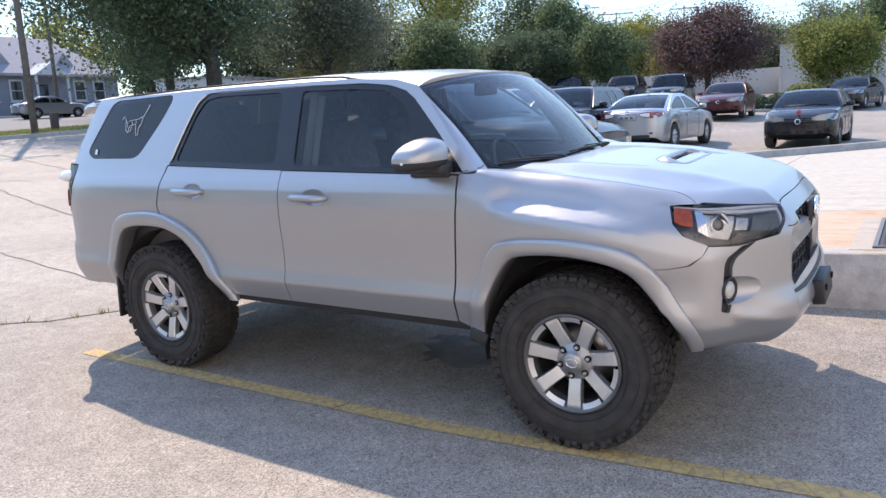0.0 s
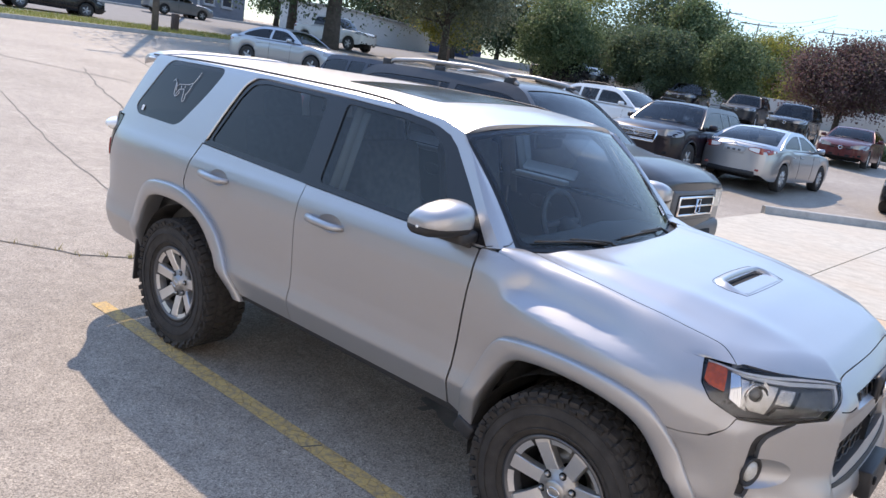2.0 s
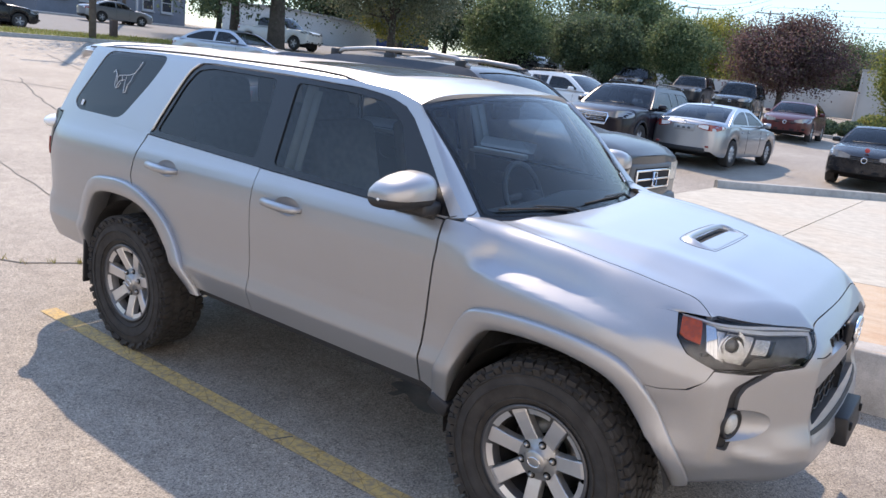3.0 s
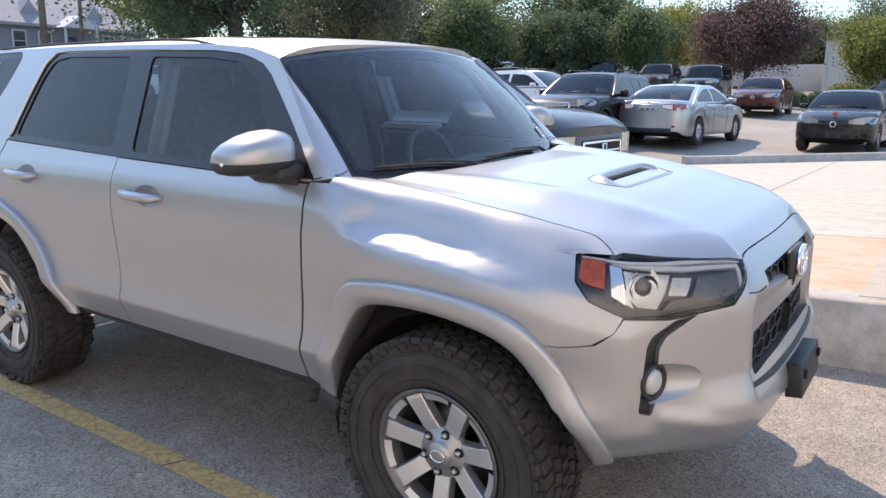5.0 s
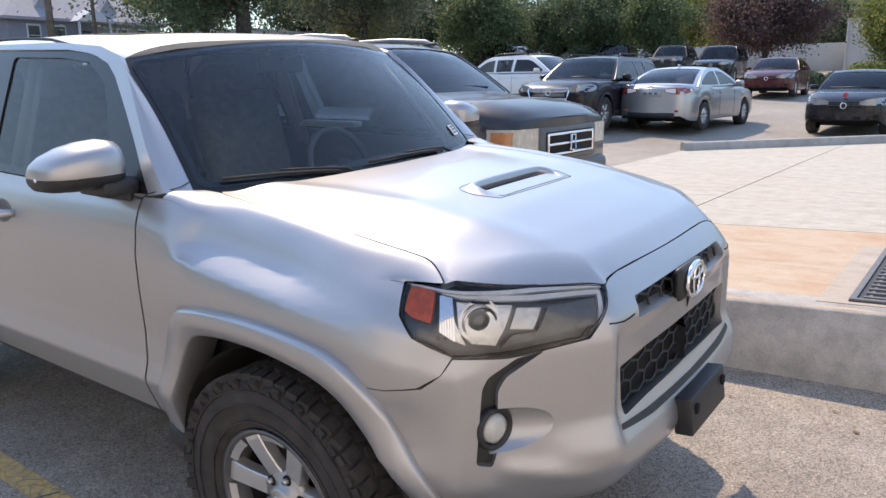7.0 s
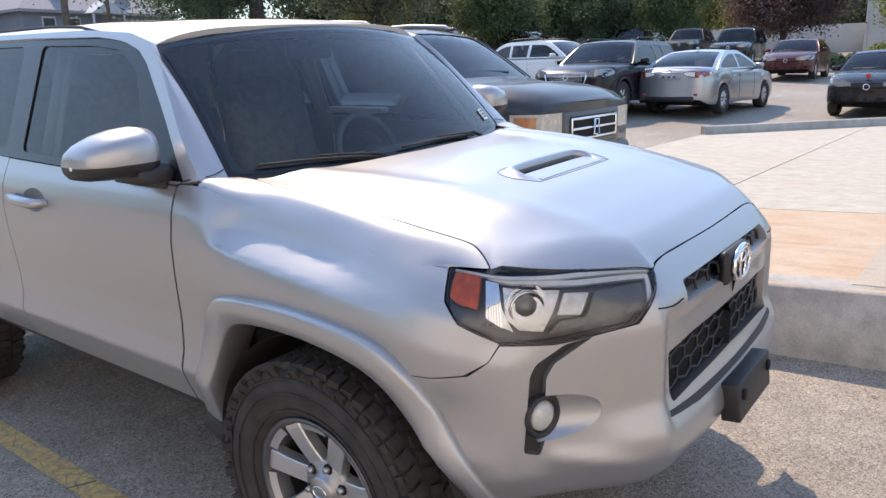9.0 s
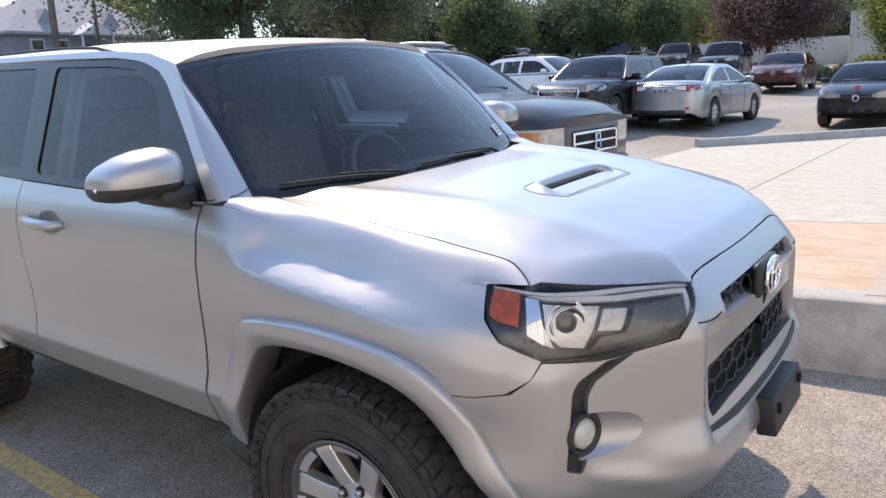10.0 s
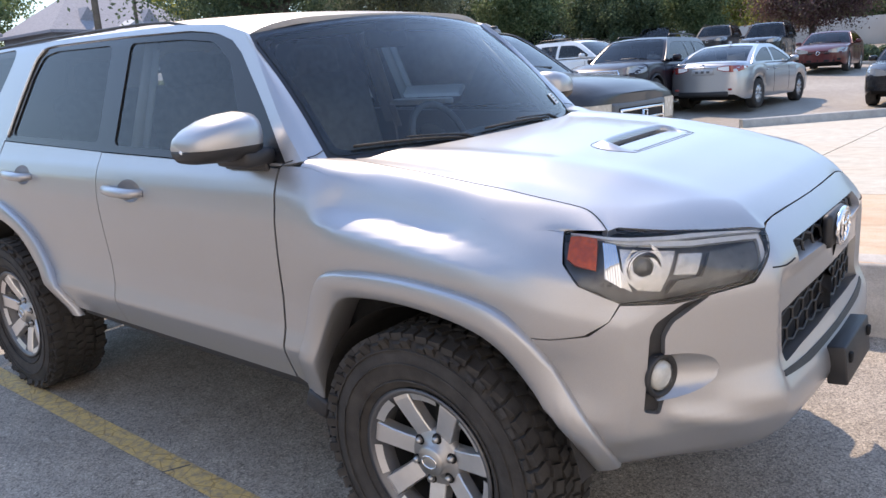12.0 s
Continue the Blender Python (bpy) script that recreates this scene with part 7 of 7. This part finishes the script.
    me.update(calc_edges=True)
    me.materials.append(mat)
    ob = new(name, me)
    ob.parent = parent
    return ob


def tree(x, y, h, w, mat, label, seed, foot=0.28, leaf=0.17, n=4200, trunk=0.16, lean=0.0, gap=0.35, ragged=0.25, name="tree", clumps=60, fine=True, off=(0.0, 0.0)):
    n, leaf = (int(n * 7.5), leaf * 0.66) if fine else (int(n * 3.0), leaf * 1.0)
    rng = np.random.default_rng(seed)
    t = thing(name, pose(x, y, ground_z(x, y) - 0.05), label, "tree", "trees round the lot")
    base = h * foot
    bm = bmesh.new()
    fork = base * 1.15 + 0.3
    top = Vector((lean * h, 0, h * 0.72))
    tube([(0, 0, 0), (0.02, 0.01, fork * 0.5), (lean * fork, 0.02, fork), tuple(Vector((lean * h * 0.5, 0.05, h * 0.5))), tuple(top)], [trunk * 1.25, trunk, trunk * 0.85, trunk * 0.5, trunk * 0.12], 9, bm)
    rz = (h - base) / 2
    cz = base + rz
    cs = []
    for k in range(clumps):
        # clump centres, denser towards the outside of the crown
        d = Vector(rng.normal(size=3)).normalized()
        r = rng.uniform(0.25, 1.0) ** 0.7
        lobe = 1 + ragged * noise.noise(d * 1.7 + Vector((seed * 3.1, 0, 0)))
        prof = 1.0 - 0.25 * max(0, d.z) ** 2
        c = Vector((off[0] + d.x * w / 2 * r * lobe * prof, off[1] + d.y * w / 2 * r * lobe * prof, cz + d.z * rz * r * lobe))
        cs.append((c, rng.uniform(0.55, 1.15)))
    for k in range(12):
        c = cs[k * 5 % clumps][0]
        s = Vector((lean * fork, 0, fork * rng.uniform(0.75, 1.5)))
        m = s.lerp(c, 0.5) + Vector((0, 0, -0.06 * h * rng.uniform(0, 1)))
        tube([tuple(s), tuple(m), tuple(c)], [trunk * 0.42, trunk * 0.25, trunk * 0.06], 6, bm)
    part("trunk", bm, M_BARK, t)
    per = n // clumps
    cr = 0.21 * w
    V = np.zeros((clumps * per * 4, 3))
    i = 0
    for c, s in cs:
        P = rng.normal(size=(per, 3)) * np.array([cr, cr, cr * 0.8]) * 0.55 * s + np.array(c)
        A, B = rng.normal(size=(per, 3)), rng.normal(size=(per, 3))
        A /= np.linalg.norm(A, axis=1)[:, None]
        B -= A * (A * B).sum(1)[:, None]
        B /= np.linalg.norm(B, axis=1)[:, None]
        L = (leaf * rng.uniform(0.6, 1.3, per))[:, None]
        V[i:i + per * 4] = np.stack([P - A * L * 0.6, P + B * L * 0.36, P + A * L * 0.6, P - B * L * 0.36], 1).reshape(-1, 3)
        i += per * 4
    V[:, 2] = np.maximum(V[:, 2], base * 0.55)
    leaves("crown", V, mat, t)
    return t


tree(-30.5, 24.0, 13.5, 12.5, M_DKGREEN, "large dark green tree over the edge of the lot", 1, 0.22, 0.26, 9000, 0.42, clumps=120, off=(-1.5, -1.8))
tree(-41.0, 29.5, 12.0, 9.5, M_DKGREEN, "dark green tree beside the street", 21, 0.2, 0.24, 5000, 0.3)
tree(-31.2, 34.0, 10.4, 8.4, M_GREYGREEN, "grey-green tree with dusty small leaves", 2, 0.2, 0.22, 6500, 0.25, clumps=90)
tree(-37.5, 58.0, 14.5, 11.5, M_YELGREEN, "tall thin-crowned yellow-green tree with bare crooked limbs", 3, 0.35, 0.26, 3000, 0.42, ragged=0.5, clumps=34)
tree(-26.5, 40.0, 5.4, 4.9, M_GREEN, "round green tree in the parking lot", 4, 0.16, 0.20, 4500, 0.15)
tree(-22.6, 43.5, 5.0, 4.2, M_DKGREEN, "dark round tree in the parking lot", 5, 0.16, 0.20, 4500, 0.15)
tree(-19.6, 42.2, 4.5, 3.2, M_DKGREEN, "dark small tree in the parking lot", 15, 0.16, 0.20, 3500, 0.13)
tree(-16.0, 43.2, 4.9, 3.8, M_GREEN, "glossy green oval tree in the parking lot", 6, 0.22, 0.19, 5000, 0.15)
tree(-19.5, 63.5, 6.6, 5.6, M_YELGREEN, "yellow-green tree behind the lot", 7, 0.15, 0.24, 3500, 0.15)
tree(-17.2, 60.0, 3.4, 3.4, M_YELGREEN, "small golden tree behind the lot", 17, 0.12, 0.22, 1800, 0.1)
tree(-10.8, 48.0, 5.9, 6.3, M_PURPLE, "purple-leaved tree with a low spreading crown", 8, 0.24, 0.20, 6500, 0.18, clumps=90)
tree(-11.0, 72.0, 6.0, 6.0, M_GREEN, "green tree behind the far wall", 9, 0.15, 0.26, 3000, 0.18)
tree(-2.8, 44.2, 4.7, 4.1, M_YELGREEN2, "green tree turning yellow before the pale wall", 10, 0.27, 0.18, 5000, 0.13)
tree(-1.5, 66.0, 8.2, 7.0, M_GREEN, "tall green tree behind the pale building", 11, 0.2, 0.28, 3500, 0.2)
tree(-6.6, 70.0, 7.2, 5.4, M_GREYGREEN, "thin grey-green tree behind the pale building", 12, 0.2, 0.28, 2200, 0.2)
tree(-34.5, 37.5, 4.6, 3.6, M_YELGREEN, "small yellowing tree by the street", 13, 0.3, 0.20, 2200, 0.10)
tree(5.5, 60.0, 8.0, 7.0, M_GREEN, "green tree behind the pale building", 14, 0.2, 0.28, 3000, 0.2)
for k, (x, y, h, w, m) in enumerate(((-48, 62, 11, 9, M_DKGREEN), (-44, 70, 9, 9, M_GREEN), (-32, 66, 11.0, 9, M_DKGREEN), (-27, 62, 8.6, 7, M_GREEN), (-22.5, 70, 6.5, 6, M_DKGREEN), (-15, 80, 5.0, 8, M_GREYGREEN), (-44, 50, 8, 7, M_DKGREEN),
                                      (-76, 44, 10, 10, M_YELGREEN), (-80, 28, 11, 10, M_GREEN), (-80, 14, 10, 10, M_YELGREEN), (-62, 44, 10, 8, M_GREEN), (-56, 52, 9, 8, M_DKGREEN), (-75, 12, 9, 9, M_DKGREEN))):
    tree(x, y, h, w, m, "broad leafy tree beyond the lot", 40 + k, 0.12, 0.34, 2600, 0.25, fine=k < 6)
# trees and a lamp post on the near side, seen mirrored in the side windows
for k, (x, y, h, w, m) in enumerate(((-19, -21, 7.5, 7, M_DKGREEN), (-27, -18, 8, 8, M_GREEN), (-11, -25, 6.5, 7, M_DKGREEN), (-36, -22, 9, 9, M_DKGREEN), (-2, -28, 7, 7, M_GREEN), (32, 6, 7, 7, M_DKGREEN))):
    tree(x, y, h, w, m, "dark green tree at the open side of the lot", 70 + k, 0.18, 0.34, 1800, 0.2, fine=False)


def shrub(x, y, w, h, mat, label, seed):
    rng = np.random.default_rng(seed)
    n = 1500
    D = rng.normal(size=(n, 3))
    D /= np.linalg.norm(D, axis=1)[:, None]
    P = D * rng.uniform(0.75, 1.05, (n, 1)) * np.array([w / 2, w / 2, h / 2]) + np.array([0, 0, h / 2])
    A = rng.normal(size=(n, 3))
    A /= np.linalg.norm(A, axis=1)[:, None]
    B = np.cross(A, D)
    B /= np.linalg.norm(B, axis=1)[:, None]
    V = np.stack([P - A * 0.08, P + B * 0.05, P + A * 0.08, P - B * 0.05], 1).reshape(-1, 3)
    t = thing("shrub", pose(x, y, ground_z(x, y)), label, "shrub", "shrubs on the island")
    raw("foliage", V.tolist(), np.arange(4 * n).reshape(-1, 4).tolist(), mat, t, smooth=False)
    c = lathe([(0.001, 0.02), (w * 0.30, 0.05), (w * 0.38, h * 0.45), (w * 0.22, h * 0.8), (0.001, h * 0.86)], 12, "Z")
    part("heart", c, M_BARK, t)


shrub(-5.6, 35.4, 1.2, 0.75, M_DKGREEN, "clipped dark green shrub on a kerbed island", 1)
shrub(-4.6, 36.2, 1.3, 0.8, M_DKGREEN, "clipped dark green shrub on a kerbed island", 2)
shrub(-4.3, 42.0, 2.0, 1.1, M_YELGREEN2, "pale green bushy shrub before the wall", 3)
tagged(part("island_kerb", box((4.6, 0.18, 0.16), (-5.4, 34.1, ground_z(-5.4, 34.1) + 0.05), 0.03), M_KERB), "pale kerb of a planted island", "kerb", kind="structure")


for k in range(9):
    x = -50 + 5.2 * k
    tree(x, 74 + 3 * math.sin(k * 2.0), 4.6, 7.5, (M_DKGREEN, M_GREEN, M_GREYGREEN)[k % 3], "low leafy hedge tree closing the lot", 90 + k, 0.04, 0.36, 1500, 0.15, fine=False)


# ---- poles and wires ----
def pole(x, y, h, r, label, arms, turn=0.0):
    p = thing("utility_pole", pose(x, y, ground_z(x, y) - 0.1, 0, 0, turn), label, "utility pole", "utility poles")
    part("shaft", rod((0, 0, 0), (0, 0, h), r * 0.72, r * 0.52, 12), M_POLE, p)
    for z, w in arms:
        a = part("cross_arm", box((w, 0.10, 0.12), (0, 0, z), 0.01), M_POLE, p)
        for k in (-0.45, -0.25, 0.25, 0.45):
            part("insulator", lathe([(0.001, 0.06), (0.035, 0.07), (0.045, 0.12), (0.03, 0.16), (0.001, 0.17)], 8, "Z", centre=(k * w, 0, z)), M_GREYPL, a)
        part("brace", merge(rod((w * 0.3, 0, z - 0.05), (0, 0, z - 0.7), 0.02, n=6), rod((-w * 0.3, 0, z - 0.05), (0, 0, z - 0.7), 0.02, n=6)), M_STEEL, a)
    return p


pole(-30.9, 14.3, 12.0, 0.21, "weathered brown wooden utility pole at the verge", [(11.2, 2.4)], 70)
pole(-50.6, 27.4, 13.0, 0.19, "weathered wooden utility pole with a cross-arm on the street", [(8.6, 3.0), (11.5, 3.0)], 25)
pole(-38.0, 42.5, 13.0, 0.17, "dark wooden utility pole among the trees", [(12.2, 2.2)], 40)
pole(-29.5, 63.0, 11.5, 0.15, "dark wooden utility pole behind the trees", [(10.8, 2.2)], 20)
pole(-39.0, 99.0, 11.8, 0.16, "distant wooden utility pole with cross-arms", [(11.3, 3.4), (9.4, 3.0)], 20)
pole(-35.5, 101.0, 10.6, 0.16, "distant wooden utility pole with cross-arms", [(10.4, 4.6)], 20)
pole(-27.0, 104.0, 11.0, 0.16, "distant wooden utility pole with stepped cross-arms", [(10.6, 3.6), (8.6, 4.4)], 20)
pole(-2.8, 58.5, 9.5, 0.12, "dark pole behind the pale building", [], 0)
pole(-7.0, 59.0, 5.2, 0.09, "dark short pole behind the pale building", [], 0)
pole(-27.0, -19.0, 8.5, 0.14, "wooden utility pole at the open side of the lot", [(7.8, 2.2)], 20)
bm = bmesh.new()
for za, zb in ((10.6, 12.0), (8.6, 11.4), (11.3, 12.5), (9.4, 11.0)):
    for (xa, ya), (xb, yb) in (((-50.6, 27.4), (-38.0, 42.5)), ((-27.0, 104.0), (45.0, 92.0)), ((-39.0, 99.0), (-27.0, 104.0))):
        pts = [(xa + (xb - xa) * t, ya + (yb - ya) * t, ground_z(xa, ya) + za + (zb - za) * t - 1.2 * math.sin(math.pi * t)) for t in np.linspace(0, 1, 9)]
        tube(pts, 0.018, 4, bm)
tagged(part("overhead_wires", bm, M_BLACKPL), "thin dark overhead wires between poles", "wires", kind="stuff")
post = tagged(part("marker_post", box((0.28, 0.28, 0.8), (-32.2, 16.0, ground_z(-32.2, 16) + 0.5), 0.03), M_BROWNBOX), "short brown utility box on the verge", "utility box")
# yellow bollard edge at the platform's far side
tagged(part("bollard", lathe([(0.09, 0.0), (0.09, 0.95), (0.07, 1.03), (0.001, 1.06)], 16, "Z", centre=(0.75, 14.6, ground_z(0.75, 14.6))), M_BOLLARD), "yellow steel bollard beyond the platform", "bollard")


# ---- houses and far buildings ----
def hip_house(x, y, turn, w, d, eave, ridge, wall, roofm, label):
    h = thing("house", pose(x, y, ground_z(x, y), 0, 0, turn), label, "house")
    part("wall", box((w, d, eave + 1.0), (0, 0, eave / 2 - 0.5)), wall, h, smooth=False)
    bm = bmesh.new()
    o = 0.5
    c = [bm.verts.new((sx * (w / 2 + o), sy * (d / 2 + o), eave)) for sx, sy in ((-1, -1), (1, -1), (1, 1), (-1, 1))]
    r = [bm.verts.new((0, -d * 0.20, ridge)), bm.verts.new((0, d * 0.24, ridge))]
    bm.faces.new((c[0], c[1], r[0])), bm.faces.new((c[1], c[2], r[1], r[0])), bm.faces.new((c[2], c[3], r[1])), bm.faces.new((c[3], c[0], r[0], r[1]))
    g = bmesh.ops.extrude_face_region(bm, geom=bm.faces[:])
    for v in g["geom"]:
        if isinstance(v, bmesh.types.BMVert):
            v.co.z -= 0.22
    bmesh.ops.recalc_face_normals(bm, faces=bm.faces)
    part("roof", bm, roofm, h, smooth=False)
    return h


def window(h, x, y, z, w, hh, face):
    """A sash window in the wall that faces -y (face 0) or +x (face 1)."""
    m = (lambda a, b, c: (a, b, c)) if face == 0 else (lambda a, b, c: (b, a, c))
    s = -1 if face == 0 else 1
    f = part("window", box(m(w + 0.24, 0.12, hh + 0.24), (x, y + (s * 0.02 if face == 0 else 0), z) if face == 0 else (x + 0.02, y, z), 0.02), M_WHITETRIM, h, smooth=False)
    for k in (-1, 1):
        part("pane", box(m(w, 0.05, hh * 0.46), (x, y - 0.07, z + k * hh * 0.25) if face == 0 else (x + 0.07, y, z + k * hh * 0.25)), M_CARDARK, f, smooth=False)
    part("sill", box(m(w + 0.34, 0.24, 0.08), (x, y - 0.08, z - hh / 2 - 0.14) if face == 0 else (x + 0.08, y, z - hh / 2 - 0.14)), M_WHITETRIM, f, smooth=False)


H1 = hip_house(-64.5, 32.2, 0, 9.5, 13.0, 3.1, 6.5, M_HOUSEWALL, M_ROOFTILE, "grey-blue one-storey house with a tall hipped roof")
for y in (-4.6, -2.6, 2.8, 4.6):
    window(H1, 4.75, y, 1.75, 0.85, 1.5, 1)
bm = bmesh.new()
gv = [bm.verts.new(p) for p in ((4.6, -2.0, 2.9), (6.6, -2.0, 2.9), (6.6, 1.0, 2.9), (4.6, 1.0, 2.9), (4.6, -0.5, 3.9), (6.6, -0.5, 3.9))]
for f in ((0, 1, 5, 4), (2, 3, 4, 5), (1, 2, 5), (0, 3, 2, 1)):
    bm.faces.new([gv[i] for i in f])
part("porch_roof", bm, M_WHITETRIM, H1, smooth=False)
for y in (-1.8, 0.8):
    part("porch_post", box((0.16, 0.16, 3.2), (6.4, y, 1.3), 0.02), M_WHITETRIM, H1)
part("door", box((0.08, 1.0, 2.1), (4.78, -0.5, 1.2), 0.02), M_CARDARK, H1, "dark front door")
for y in (-3.2, 2.2):
    bm = bmesh.new()
    dv = [bm.verts.new(p) for p in ((4.0, y - 0.8, 3.9), (4.0, y + 0.8, 3.9), (4.0, y, 5.0), (1.6, y, 5.0), (2.6, y - 0.8, 3.9), (2.6, y + 0.8, 3.9))]
    for f in ((0, 1, 2), (1, 5, 3, 2), (0, 2, 3, 4)):
        bm.faces.new([dv[i] for i in f])
    part("dormer", bm, M_ROOFTILE, H1, smooth=False)
H2 = hip_house(-65.0, 15.0, 0, 9.0, 13.0, 3.2, 6.0, M_HOUSEWALL, M_ROOFTILE, "grey one-storey house with a grey shingle roof")
for y in (-4.0, 0.0, 4.0):
    window(H2, 4.5, y, 1.7, 0.9, 1.5, 1)
H3 = hip_house(-65.0, -4.0, 0, 9.0, 12.0, 3.2, 5.6, M_HOUSEWALL, M_ROOFTILE, "grey one-storey house further down the street")
for y in (-3.0, 3.0):
    window(H3, 4.5, y, 1.7, 0.9, 1.5, 1)
# white low building and the yellow one behind the trees
WB = thing("store_building", pose(-52.0, 46.0, ground_z(-52, 46), 0, 0, 10), "white low flat-roofed building behind the street", "building")
part("wall", box((6, 15, 2.4), (0, 0, 1.0)), M_WHITEWALL, WB, smooth=False)
part("roof", box((6.3, 15.3, 0.2), (0, 0, 2.3), 0.02), M_KERB, WB, smooth=False)
YB = thing("store_building", pose(-56.0, 61.0, ground_z(-56, 61), 0, 0, 10), "yellow building with a blue base behind the trees", "building")
part("wall", box((7, 9, 3.6), (0, 0, 1.6)), M_YELWALL, YB, smooth=False)
part("base", box((7.1, 9.1, 1.0), (0, 0, 0.4)), M_BLUEWALL, YB, smooth=False)
part("roof", box((7.4, 9.4, 0.25), (0, 0, 3.5), 0.02), M_KERB, YB, smooth=False)
window(YB, 3.5, 0.0, 2.0, 1.0, 1.1, 1)
# unseen pale block added behind the camera's way, bouncing sunlight onto the bumper
SW = thing("shop_building", pose(4.0, -8.4, ground_z(4.0, -8.4) - 0.1, 0, 0, 54.5), "plain pale block added out of view to bounce sunlight", "building")
part("wall", box((21, 6, 7.0), (0, -3.0, 3.5)), M_BOUNCEWALL, SW, smooth=False)
part("roof", box((21.4, 6.4, 0.3), (0, -3.0, 7.1), 0.03), M_KERB, SW, smooth=False)
# pale panelled building and the low wall at the far right
FB = thing("warehouse", pose(0, 0, 0), "pale grey panelled warehouse wall beyond the trees", "building")
ox, oy = -7.6, 56.0
zg = ground_z(ox, oy) - 0.6
part("wall", box((34, 9, 4.0), (ox + 17.05, oy + 4.5, zg + 2.0), 0, (0, 0, 0)), M_FARWALL, FB, smooth=False)
part("roof", box((34.2, 9.2, 0.15), (ox + 17.05, oy + 4.5, zg + 4.07), 0.02), M_KERB, FB, smooth=False)
for k in range(22):
    part("rib", box((0.12, 0.10, 3.95), (ox + 0.05 + k * 1.55, oy - 0.045, zg + 2.0), 0.02), M_FARWALL, FB, smooth=False)
tagged(part("far_wall", box((40, 0.25, 1.9), (ox - 20.2, oy + 1.2, ground_z(ox - 12, oy) + 0.55), 0.02), M_FARWALL), "low pale grey boundary wall behind the lot", "wall", kind="structure")
bm = grid(lambda u, v: (-260 + 700 * u, 520, 10 + 34 * v * (0.6 + 0.5 * noise.noise((u * 6, 3, 0)))), [i / 40 for i in range(41)], [0, 1])
tagged(part("distant_hills", bm, M_HILL), "hazy blue hills on the horizon", "hills", kind="structure")


# ---- details on the ground ----
M_CRACK = plain("crack_dirt", (0.13, 0.12, 0.105), 0.95, 0, 0.3, 30)


def crack(pts, w, seed, weeds=False):
    rng = np.random.default_rng(seed)
    p = []
    for a, b in zip(pts, pts[1:]):
        k = max(2, int(math.dist(a, b) / 0.18))
        p += [(a[0] + (b[0] - a[0]) * i / k + 0.05 * noise.noise((i * 0.31, seed, 0)), a[1] + (b[1] - a[1]) * i / k + 0.05 * noise.noise((i * 0.31, seed, 5))) for i in range(k)]
    p.append(pts[-1])
    tagged(part("asphalt_crack", strip_on_ground(p, w, 0.005, 0.1), M_CRACK), "dark crack in the worn asphalt", "crack", kind="structure")
    return p


weedy = crack([(-8.5, -2.6), (-6.2, -1.5), (-4.75, -0.62), (-4.15, 0.15), (-3.4, 1.0)], 0.022, 3)
crack([(-18, 5.4), (-15.1, 4.43), (-10.71, 3.23), (-7.5, 2.2), (-4.6, 1.3)], 0.03, 4)
crack([(-18, 2.9), (-13.0, 1.9), (-9.0, 1.05), (-5.6, 0.45)], 0.014, 5)
crack([(-24, 9.0), (-17.0, 7.2), (-11.5, 5.4)], 0.035, 6)
crack([(-26, 4), (-19.0, 4.0), (-16, 5.6)], 0.035, 9)
crack([(-1.35, -1.02), (-1.3, -0.92)], 0.012, 10)
scatter(130, lambda r: (lambda q: on(q[0] + r.normal() * 0.02, q[1] + r.normal() * 0.02, 0.0))(weedy[int(r.integers(len(weedy) // 3, len(weedy)))]), 0.05, M_DRYBLADE, "crack_weeds", "dry weeds in the asphalt crack", "weeds", 11)
scatter(60, lambda r: on(r.uniform(-3, 3), r.uniform(-3.2, -1.2), 0.003), 0.014, M_CRACK, "grit", "dark grit on the asphalt", "grit", 12, 1)
for k, (x, y, s) in enumerate(((-1.13, -0.02, 0.30), (-0.85, 0.16, 0.16), (-1.35, 0.22, 0.13))):
    rng = np.random.default_rng(60 + k)
    bm = bmesh.new()
    vs = [bm.verts.new((x + s * math.cos(a) * (1 + 0.7 * noise.noise((math.cos(a) * 2.6, math.sin(a) * 2.6, k))), y + 0.6 * s * math.sin(a) * (1 + 0.7 * noise.noise((math.cos(a) * 2.6, math.sin(a) * 2.6, k + 9))), 0)) for a in np.linspace(0, 2 * math.pi, 40)[:-1]]
    for v in vs:
        v.co.z = ground_z(v.co.x, v.co.y) + 0.0045
    bm.faces.new(vs)
    tagged(part("oil_stain", bm, M_OIL, smooth=False), "dark oil stain on the asphalt", "stain", kind="structure")
